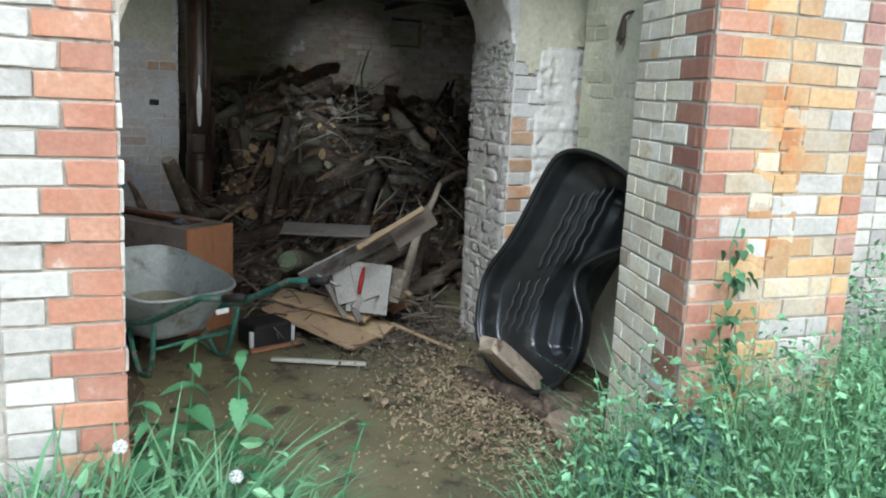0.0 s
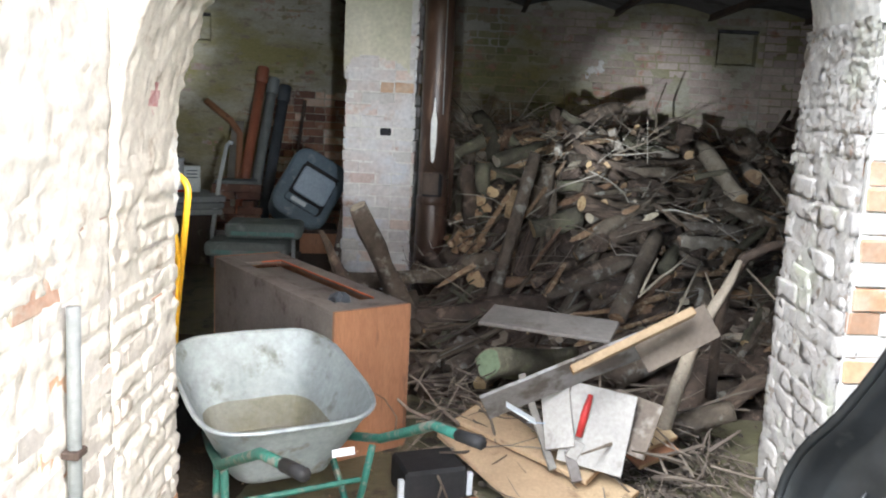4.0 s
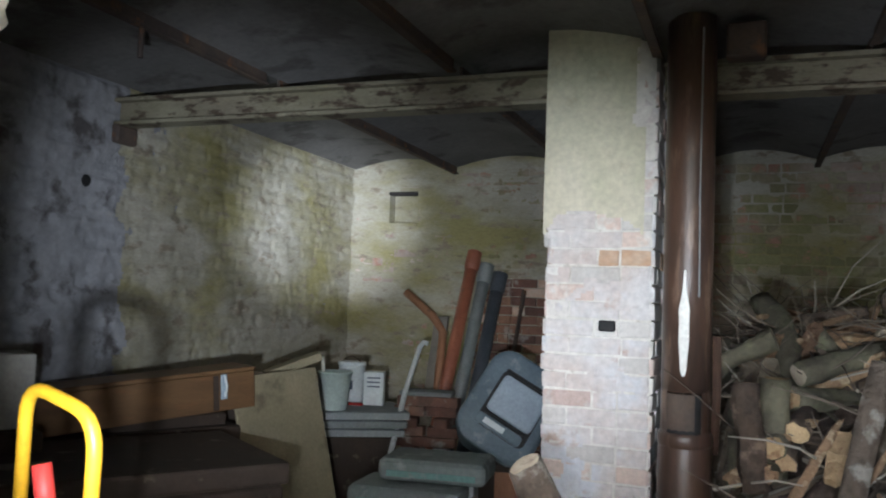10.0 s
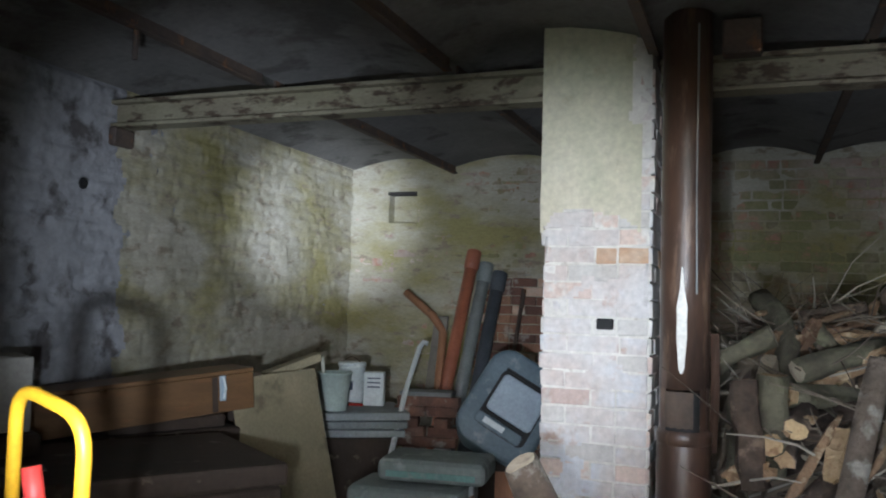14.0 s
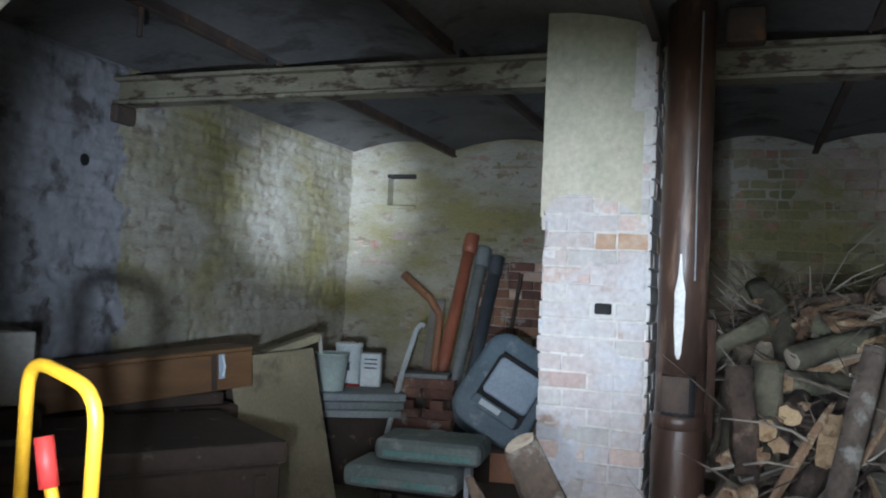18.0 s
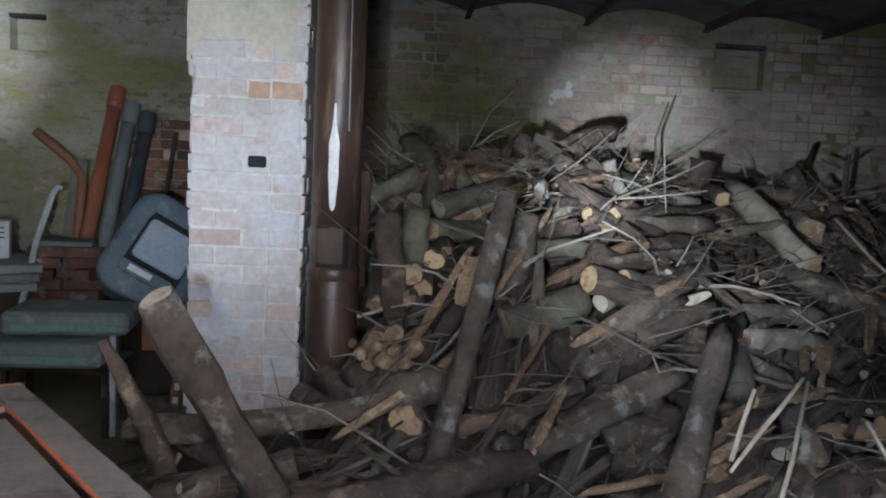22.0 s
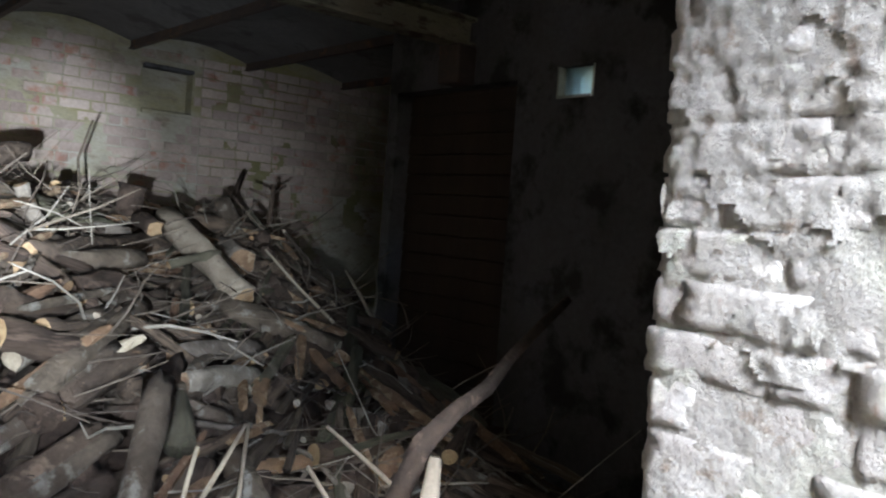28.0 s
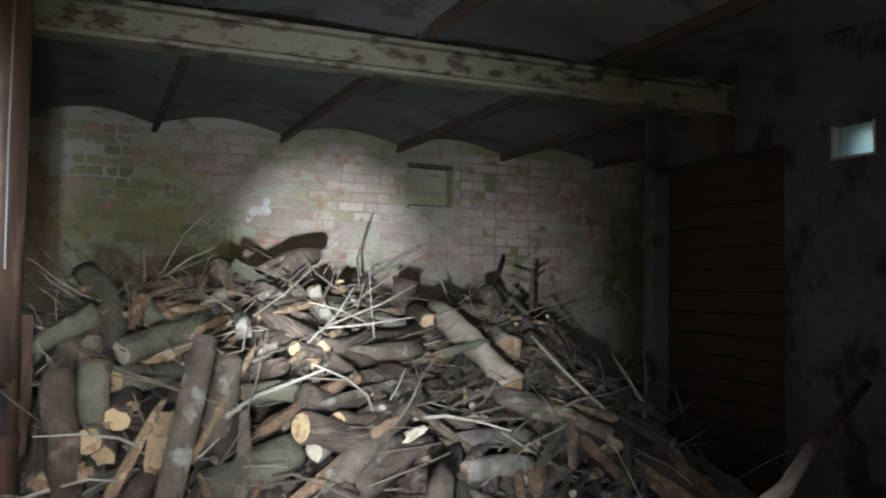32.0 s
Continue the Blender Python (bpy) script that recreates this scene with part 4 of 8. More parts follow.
part("base_strip", box((0, -0.10, 0.012), (0.32, 0.035, 0.02), None, 0.003), LAMINATE, ob, "red-brown base strip")
ob = thing("paper_scrap", pose(0.79, 4.12, 0.27), "torn white paper scraps on the heap", "paper")
part("sheet", box((0, 0, 0.01), (0.12, 0.05, 0.004), Matrix.Rotation(0.5, 4, "Y")), WHITE_PLASTIC, ob)
part("sheet", box((0.06, 0.03, -0.035), (0.06, 0.05, 0.004), Matrix.Rotation(-0.4, 4, "X")), PALE_BLUE, ob)


# ---- sack truck ----
def sack_truck():
    ob = thing("sack_truck", turned(-0.60, 4.455, F, 0.97, -0.25), "yellow tubular sack truck with red grip leaning by the pier", "sack truck")
    def bend(pts, r):
        out = [Vector(pts[0])]
        for a, b, c in zip(pts, pts[1:], pts[2:]):
            a, b, c = Vector(a), Vector(b), Vector(c)
            p, q = b + (a - b).normalized() * r, b + (c - b).normalized() * r
            out += arc(p, b, q, 5)
        return out + [Vector(pts[-1])]
    part("frame", tube(bend([(-0.33, 0.12, 0.08), (-0.115, 0, 1.17), (0.115, 0, 1.13), (-0.085, 0.12, 0.05)], 0.07), 0.0135, 10), YELLOW, ob, smooth=True)
    part("brace", tube(bend([(0.06, -0.05, 0.99), (0.085, -0.03, 0.86), (-0.02, 0.07, 0.05)], 0.05), 0.0115, 8), YELLOW, ob, smooth=True)
    part("grip", tube([(0.048, -0.055, 1.05), (0.064, -0.048, 0.965)], 0.017, 10), RED_PAINT, ob, "red plastic grip", True)
    for z in (0.30, 0.62):
        part("rung", tube([(-0.115 + 0.195 * (z - 1.17), 0.11 * (1.15 - z), z), (0.115 + 0.185 * (z - 1.13), 0.11 * (1.15 - z), z)], 0.010, 8), YELLOW, ob)
    part("toe_plate", box((-0.2, 0.22, 0.03), (0.34, 0.2, 0.006), None, 0.001), YELLOW, ob)
    for s in (-1, 1):
        part("wheel", lathe([(0.03, -0.03), (0.10, -0.035), (0.12, 0), (0.10, 0.035), (0.03, 0.03)], 18, pose(-0.2 + s * 0.2, 0.12, 0.12, 0, 90, 0)), BLACK_RUBBER, ob, "black wheel", True)


sack_truck()


# ---- left side of the store ----
def trunk():
    ob = thing("wooden_chest", turned(-1.87, 5.98, F, 0.58, 0.81), "dark worn trunk with a dusty lid on the floor", "trunk")
    part("body", box((0, 0, 0.29), (1.20, 0.80, 0.58), None, 0.012), TRUNK, ob)
    part("lid", box((0, 0, 0.63), (1.23, 0.84, 0.09), None, 0.016, 2), TRUNK, ob, "dark lid with scuffed edges")
    for s in (-0.5, 0.5):
        part("batten", box((s, -0.425, 0.30), (0.05, 0.02, 0.50), None, 0.004), TRUNK, ob)
    part("dust_patch", box((-0.35, -0.12, 0.677), (0.22, 0.12, 0.003)), DUSTY, ob)


trunk()


def long_box():
    ob = thing("wooden_box", turned(-2.28, 6.62, F + 0.70, 0.47, 0.88) @ Matrix.Rotation(radians(-4.5), 4, "Y"), "long varnished wooden box lying on other things", "box")
    part("front_board", box((0, -0.115, 0.10), (1.16, 0.02, 0.19), None, 0.003), BOX_WOOD, ob)
    part("back_board", box((0, 0.115, 0.10), (1.16, 0.02, 0.19), None, 0.003), BOX_WOOD, ob)
    part("end_board", box((0.57, 0, 0.10), (0.02, 0.208, 0.19), None, 0.003), BOX_WOOD, ob)
    part("end_board", box((-0.57, 0, 0.10), (0.02, 0.208, 0.19), None, 0.003), BOX_WOOD, ob)
    part("lid", box((0, 0, 0.207), (1.17, 0.25, 0.02), None, 0.003), BOX_WOOD, ob)
    part("strap", box((0.36, -0.127, 0.10), (0.03, 0.004, 0.18)), TRUNK, ob, "dark strap round the box")
    clasp = part("clasp", box((0.40, -0.134, 0.13), (0.035, 0.012, 0.13), None, 0.004), PALE_BLUE, ob, "blue-grey metal clasp")
    part("catch", tube([(0.40, -0.146, 0.08), (0.41, -0.15, 0.13), (0.40, -0.146, 0.19)], 0.006, 6), WHITE_PLASTIC, clasp, "bright catch")
    ob = thing("box_stand", turned(-2.30, 6.62, F, 0.47, 0.88), "dark crate under the long wooden box", "crate")
    part("body", box((0, 0, 0.33), (1.0, 0.34, 0.66), None, 0.01), TRUNK, ob)
    part("packing", box((0.15, 0, 0.685), (0.6, 0.2, 0.07), None, 0.01), TRUNK, ob)
    part("rail", box((0, -0.176, 0.5), (1.0, 0.012, 0.09), None, 0.003), BOX_WOOD, ob)


long_box()
bm, m = slab_between((-2.02, 7.01, 0.775), (-1.82, 7.56, 0.81), (-1.79, 6.99, 0.0 + F), 0.012)
ob = thing("plywood_sheet", m, "dull plywood sheet leaning against stacked things", "plywood")
part("panel", bm, PLY, ob)
ob = thing("timber_offcut", turned(-2.12, 7.5, F, 0.7, 0.7), "stack of old timber offcuts by the wall", "timber")
for k in range(5):
    part("plank", box((0.0, 0.05 * (k % 2), 0.12 + 0.17 * k), (0.55, 0.30, 0.15), Matrix.Rotation(0.1 * (k % 3), 4, "Z"), 0.006), BOX_WOOD if k == 4 else TRUNK, ob)
part("wedge", box((0.15, -0.05, 0.93), (0.34, 0.12, 0.05), Matrix.Rotation(-0.35, 4, "Y"), 0.004), PLY, ob, "pale wooden wedge")

# grey slabs with the tubs on them
ob = thing("paving_slabs", turned(-1.95, 8.40, F, 0.86, 0.5), "stack of grey slabs on a dark base", "slabs")
part("base", box((0, 0, 0.22), (0.50, 0.5, 0.44), None, 0.01), TRUNK, ob, "dark boxy base")
for k in range(3):
    part("slab", box((0.02 * k - 0.01, 0, 0.465 + 0.055 * k), (0.62 - 0.03 * k, 0.58, 0.048), Matrix.Rotation(0.04 * k, 4, "Z"), 0.006), SLAB, ob)
TOP = F + 0.60
ob = thing("bucket", pose(-2.02, 8.19, TOP), "pale green plastic bucket on the slabs", "bucket")
part("body", lathe([(0.085, 0), (0.088, 0.01), (0.112, 0.24), (0.118, 0.24), (0.118, 0.25), (0.106, 0.25), (0.082, 0.02)], 20), PALE_PLASTIC, ob, smooth=True)
part("stick", tube([(-0.06, 0, 0.03), (-0.10, 0.0, 0.36)], 0.012, 6), PALE_LATH, ob, "pale stirring stick")
ob = thing("paint_tub", pose(-2.06, 8.52, TOP), "white paint tub with wire handle on the slabs", "tub")
part("body", lathe([(0.085, 0), (0.09, 0.01), (0.095, 0.27), (0.08, 0.27)], 20), WHITE_PLASTIC, ob, smooth=True)
part("lid", lathe([(0.10, 0.268), (0.10, 0.29), (0.09, 0.295)], 20), WHITE_PLASTIC, ob, smooth=True)
part("handle", tube(arc((-0.095, 0, 0.26), (0, -0.02, 0.40), (0.095, 0, 0.26), 8), 0.004, 5), IRON, ob)
part("print", box((0.02, -0.094, 0.14), (0.07, 0.006, 0.06)), PRINT, ob, "dark printed panel")
ob = thing("carton", turned(-1.90, 8.56, TOP, 0.95, 0.3), "small white carton with dark print on the slabs", "carton")
part("box", box((0, 0, 0.115), (0.14, 0.10, 0.23), None, 0.004), WHITE_PLASTIC, ob)
for z in (0.19, 0.16, 0.13):
    part("print_line", box((0, -0.0515, z), (0.09, 0.003, 0.010)), PRINT, ob, "line of dark print")
ob = thing("paint_brush", pose(-1.99, 8.36, TOP), "old paint brush lying by the tubs", "brush")
part("handle", tube([(0, 0, 0.02), (0.12, -0.05, 0.03)], 0.010, 6), RED_PAINT, ob)
part("bristles", box((-0.03, 0.01, 0.02), (0.06, 0.04, 0.02), None, 0.004), BLACK_RUBBER, ob)

# plastic pole, bricks, pipes
ob = thing("plastic_pole", pose(-1.60, 8.18, F), "white plastic pole leaning on bricks", "pole")
part("pole", tube([(0, 0, 0.30), (-0.03, 0.3, 0.72), (-0.06, 0.60, 1.0), (-0.04, 0.63, 1.04), (-0.01, 0.63, 1.03)], 0.019, 8), WHITE_PLASTIC, ob, smooth=True)
part("foot", tube([(0.01, -0.03, 0.0), (0, 0, 0.31)], 0.016, 8), WHITE_PLASTIC, ob)


def brick_stack():
    ob = thing("brick_stack", turned(-1.52, 8.62, F, 0.97, 0.2), "loose stack of old red bricks with a slab on top", "bricks")
    rng = random.Random(5)
    me = brick_mesh(0.216, 0.10, 0.066, 1, 0.6)
    for k in range(10):
        for i in range(2):
            b = bpy.data.objects.new("brick", me)
            scene.collection.objects.link(b)
            b.parent = ob
            b.matrix_local = pose(-0.11 + 0.225 * i + rng.uniform(-0.012, 0.012), rng.uniform(-0.02, 0.02), 0.035 + 0.068 * k, 0, 0, rng.uniform(-7, 7) + (90 if k % 3 == 1 else 0))
            if not me.materials:
                me.materials.append(None)
            b.material_slots[0].link = "OBJECT"
            b.material_slots[0].material = DARK_BRICK if rng.random() < 0.8 else GREY_BRICK
    part("cap_slab", box((0, 0, 0.705), (0.36, 0.2, 0.03), None, 0.005), SLAB, ob)


def leaning_pipe(name, a, b, r, material, label, ribs=0):
    a, b = Vector(a), Vector(b)
    ob = thing(name, Matrix.Translation(a), label, "pipe", "pipes against the wall")
    d = b - a
    part("barrel", tube([(0, 0, 0), d * 0.5, d], r, 14), material, ob, smooth=True)
    w = d.normalized()
    part("socket", tube([d - w * 0.13, d - w * 0.12, d + w * 0.02, d + w * 0.03], [r, r * 1.18, r * 1.18, r * 1.1], 14), material, ob, smooth=True)
    for k in range(ribs):
        part("ring", tube([d - w * (0.05 + 0.03 * k), d - w * (0.065 + 0.03 * k)], r * 1.22, 14), material, ob)
    return ob


leaning_pipe("orange_pipe", (-1.66, 8.98, F), (-1.53, 9.56, 1.60), 0.05, ORANGE_PIPE, "orange drain pipe leaning on the wall", 2)
leaning_pipe("grey_pipe", (-1.56, 9.05, F), (-1.43, 9.58, 1.50), 0.05, GREY_PIPE, "grey plastic pipe leaning on the wall")
leaning_pipe("dark_pipe", (-1.44, 9.06, F), (-1.31, 9.56, 1.43), 0.052, DARK_PIPE, "dark grey pipe leaning on the wall")
ob = thing("pipe_bend", pose(-1.72, 9.36, F), "terracotta branch pipe leaning beside other pipes", "pipe", "pipes against the wall")
part("barrel", tube([(0.03, -0.25, 0.0), (0.03, -0.06, 0.9), (0.02, 0.0, 1.10), (-0.08, 0.02, 1.22), (-0.34, 0.08, 1.40)], 0.033, 12), LAMINATE, ob, smooth=True)
bm, m = slab_between((-1.80, 9.05, F), (-1.79, 9.40, 1.10), (-1.68, 9.03, F), 0.02)
ob = thing("plank", m, "grey plank leaning by the pipes", "plank")
part("board", bm, GREY_BOARD, ob)
leaning_pipe("iron_bar", (-1.22, 9.2, F), (-1.12, 9.6, 1.30), 0.016, IRON, "thin rusty bar leaning on the wall")


def rounded_plate(w, h, r, y0, y1, cx=0.0, cz=0.0, waist=0.0, edge=0.012):
    """A plate standing in x and z with round corners, between y0 (its face) and y1; waist narrows its middle."""
    bm = bmesh.new()
    outline = []
    for qx, qz, a0 in ((1, -1, -90), (1, 1, 0), (-1, 1, 90), (-1, -1, 180)):
        for k in range(7):
            a = radians(a0 + 15 * k)
            outline.append(((w / 2 - r) * qx + r * math.cos(a), (h / 2 - r) * qz + r * math.sin(a)))
    rings = []
    for y, inset in ((y1, 0.0), (y0 + edge, 0.0), (y0 + edge * 0.3, edge * 0.3), (y0, edge)):
        rings.append([bm.verts.new((cx + x * (1 - 2 * inset / w) * (1 - waist * max(0.0, 1 - abs(z) / (0.3 * h))), y, cz + z * (1 - 2 * inset / h))) for x, z in outline])
    n = len(outline)
    for p, q in zip(rings, rings[1:]):
        for k in range(n):
            bm.faces.new((p[k], p[(k + 1) % n], q[(k + 1) % n], q[k]))
    bm.faces.new(rings[-1])
    bm.faces.new(list(reversed(rings[0])))
    bmesh.ops.recalc_face_normals(bm, faces=bm.faces[:])
    return bm


def storage_bin():
    """The moulded lid faces out; it leans on the column's far side."""
    ob = thing("plastic_bin", pose(-0.80, 7.72, 0.43, -24, 30, 12), "slate blue plastic bin lying tilted on rubbish", "bin")
    part("body", rounded_plate(0.43, 0.54, 0.12, 0.03, 0.31, 0, 0.26, 0, 0.03), BLUE_PLASTIC, ob)
    part("rim", rounded_plate(0.48, 0.60, 0.13, -0.03, 0.03, 0, 0.26, 0, 0.024), BLUE_PLASTIC, ob)
    # the groove is a black plate, set just proud of the rim
    part("recess", rounded_plate(0.31, 0.36, 0.04, -0.033, -0.02, 0.015, 0.25, 0, 0.002), BLACK_RUBBER, ob, "black plate standing in for a moulded groove")
    part("panel", rounded_plate(0.285, 0.235, 0.03, -0.052, -0.03, 0.02, 0.285, 0.0, 0.012), PALE_BLUE, ob, "paler raised panel")
    part("handle_bar", box((0.02, -0.043, 0.425), (0.30, 0.022, 0.016), None, 0.005), BLACK_RUBBER, ob)
    part("handle_bar", box((0.01, -0.043, 0.148), (0.25, 0.022, 0.014), None, 0.005), BLACK_RUBBER, ob)
    part("lower_lip", rounded_plate(0.29, 0.065, 0.02, -0.046, -0.03, 0.0, 0.105, 0, 0.008), BLUE_PLASTIC, ob)
    part("label_plate", box((-0.03, -0.05, 0.105), (0.13, 0.008, 0.034), None, 0.002), WHITE_PLASTIC, ob, "pale label plate")


storage_bin()

ob = thing("rubbish_box", turned(-0.75, 7.95, F, 0.95, 0.2), "dark box under the tilted bin", "box")
part("body", box((0, 0, 0.22), (0.5, 0.42, 0.44), None, 0.012), TRUNK, ob)
part("flap", box((0.1, -0.215, 0.33), (0.3, 0.008, 0.16), None, 0.002), LAMINATE, ob)


def seat_cushion(x, y, z, a, w, label):
    ob = thing("seat_cushion", pose(x, y, z, 0, 0, a), label, "cushion", "stacked cushions")
    part("pad", box((0, 0, 0.055), (w, 0.36, 0.11), None, 0.045, 3), SEAT_GREEN, ob)
    part("piping", box((0, -0.181, 0.04), (w * 0.82, 0.006, 0.03), None, 0.002), TEAL, ob, "teal edge band")
    return ob


seat_cushion(-0.90, 7.22, F + 0.46, 8, 0.54, "dull green padded cushion on top of a stack")
seat_cushion(-0.98, 7.10, F + 0.34, 4, 0.58, "dull green padded cushion in a stack")
ob = thing("stool_frame", pose(-0.92, 7.18, F), "dark low frame under the cushions", "frame")
for sx in (-1, 1):
    for sy in (-1, 1):
        part("leg", box((sx * 0.22, sy * 0.12, 0.15), (0.03, 0.03, 0.30), None, 0.004), TRUNK, ob)
part("top", box((0, 0, 0.32), (0.52, 0.32, 0.035), None, 0.005), TRUNK, ob)
part("strut", box((0.275, -0.185, 0.26), (0.025, 0.02, 0.45), None, 0.003), SLAB, ob, "grey upright strut")
ob = thing("iron_rack", pose(-0.38, 6.9, F, 0, 8, 0), "perforated dark metal strip standing by the column", "rack")
part("strip", box((0, 0, 0.5), (0.05, 0.012, 1.0), None, 0.002), IRON, ob)
for k in range(7):
    part("slot", box((0, -0.009, 0.12 + 0.06 * k), (0.022, 0.005, 0.028)), PALE_LATH, ob, "pale slot")
ob = thing("storage_carton", turned(-2.38, 5.75, F, 0.5, 0.86), "pale carton standing on a dark pedestal", "carton")
part("pedestal", box((0, 0, 0.38), (0.5, 0.32, 0.76), None, 0.01), TRUNK, ob, "dark pedestal")
part("box", box((0, 0, 0.92), (0.42, 0.28, 0.30), None, 0.005), CARD, ob, "pale cardboard box")
part("flap", box((-0.03, 0, 1.076), (0.30, 0.22, 0.008), Matrix.Rotation(0.05, 4, "Y")), CARD, ob)

# black discs on the wall stand in for the shade inside small holes
for z, y in ((1.78, 6.6), (1.62, 5.9)):
    ob = thing("wall_hole", pose(LEFT + 0.03, y, z), "small black disc for a hole's shade on the limewashed wall", "hole", "holes in the wall")
    part("hole", lathe([(0.0, 0.0), (0.032, 0.002), (0.028, 0.008), (0.0, 0.009)], 9, pose(0, 0, 0, 0, 90, 0)), BLACK_RUBBER, ob)


# ---- firewood heap ----
def heap_z(x, y):
    prof = ((5.15, 0.0), (5.5, 0.14), (5.8, 0.26), (6.2, 0.40), (6.6, 0.55), (7.0, 0.70), (7.4, 0.85), (7.8, 1.0), (8.5, 1.13), (9.9, 1.15))
    h = prof[-1][1]
    if y <= prof[0][0]:
        h = 0.0
    else:
        for (a, p), (b, q) in zip(prof, prof[1:]):
            if y < b:
                h = p + (q - p) * (y - a) / (b - a)
                break
    s = lambda t: max(0.0, min(1.0, t)) ** 2 * (3 - 2 * max(0.0, min(1.0, t)))
    if x < 0.45:
        return F + min(h + 0.1, 0.40) * s((x + 0.62) / 0.45) * s((6.75 - y) / 0.3)
    h = min(1.15, h + 0.40 * s((2.3 - x) / 1.1) * s((y - 5.75) / 0.6))      # the steep stack beside the pipe
    return F + (h + 0.1) * s((3.66 - x + 0.05 * (y - 6)) / 0.75) * s((x + 0.15) / 0.75)


bm = bmesh.new()
rows = []
for j in range(60):
    y = 5.2 + 4.48 * j / 59
    row = []
    for i in range(64):
        x = -0.62 + 4.16 * i / 63
        z = heap_z(x, y) - 0.15 + 0.05 * noise.fractal(Vector((x * 5, y * 5, 2)), 1.0, 2.0, 4)
        row.append(bm.verts.new((x, y, max(z, F - 0.03))))
    rows.append(row)
for a, b in zip(rows, rows[1:]):
    for k in range(63):
        bm.faces.new((a[k], a[k + 1], b[k + 1], b[k]))
tagged(to_object("heap_litter", bm, BARK[1], True), "dark bark litter under the firewood heap", "litter", "", "stuff")


def end_disc(ring, out, depth=0.002):
    bm = bmesh.new()
    c = sum(ring, Vector()) / len(ring)
    vs = [bm.verts.new(c + (p - c) * 0.90 + out * depth) for p in ring]
    inner = [bm.verts.new(c + (p - c) * 0.45 + out * (depth + 0.002)) for p in ring]
    mid = bm.verts.new(c + out * (depth + 0.001))
    n = len(vs)
    for k in range(n):
        bm.faces.new((vs[k], vs[(k + 1) % n], inner[(k + 1) % n], inner[k]))
        bm.faces.new((inner[k], inner[(k + 1) % n], mid))
    bmesh.ops.recalc_face_normals(bm, faces=bm.faces[:])
    return bm


LOG_GROUP = "logs in the firewood heap"


def make_log(pts, radii, bark, cut, label, seed=0.0, n=10, group=LOG_GROUP, ends=(True, True), name="log", lump=0.55):
    """A log: bark with a stub or two, and its sawn ends as parts."""
    pts = [Vector(p) for p in pts]
    base = pts[0]
    local = [p - base for p in pts]
    bm = bmesh.new()
    first, last = add_tube(bm, local, radii, n, True, lump, seed)
    a, b = [v.co.copy() for v in first], [v.co.copy() for v in last]
    ob = to_object(name, bm, bark, True)
    ob.matrix_world = Matrix.Translation(base)
    tagged(ob, label, "log", group)
    if ends[0]:
        part("cut_end", end_disc(a, (local[0] - local[1]).normalized()), cut, ob, "sawn end")
    if ends[1]:
        part("cut_end", end_disc(b, (local[-1] - local[-2]).normalized()), cut, ob, "sawn end")
    return ob


LOG_KINDS = []
rng = random.Random(11)
for i in range(16):
    L = 1.0
    bend = rng.uniform(-0.07, 0.07)
    pts = [(L * (t - 0.5), bend * math.sin(math.pi * t) + 0.02 * rng.uniform(-1, 1), 0.03 * math.sin(5 * t + i)) for t in (k / 7 for k in range(8))]
    r0 = rng.uniform(0.05, 0.085)
    radii = [r0 * (1.12 - 0.3 * k / 7) * rng.uniform(0.93, 1.07) for k in range(8)]
    kind = (0, 1, 0, 3, 0, 1, 2, 3)[i % 8]
    text = ("grey-barked sawn log in the heap", "brown-barked log in the heap", "mossy green log in the heap", "weathered brown branch in the heap")[kind]
    LOG_KINDS.append((pts, radii, BARK_ALONG[(0, 1, 2, 1)[kind]], CUT if kind != 0 else CUT_PALE, text, i * 3.7))

PROTOS = {}


def heap_log(i, m):
    if i not in PROTOS:
        pts, radii, bark, cut, text, seed = LOG_KINDS[i]
        ob = make_log([Vector(p) for p in pts], radii, bark, cut, text, seed, lump=0.16, ends=(i % 3 != 0, i % 3 == 0))
        # recentre: the prototype's own origin lies at its first point
        PROTOS[i] = (ob, Vector(pts[0]))
        ob.matrix_basis = m @ Matrix.Translation(pts[0])
        return ob
    ob, off = PROTOS[i]
    return copy_thing(ob, m @ Matrix.Translation(off))


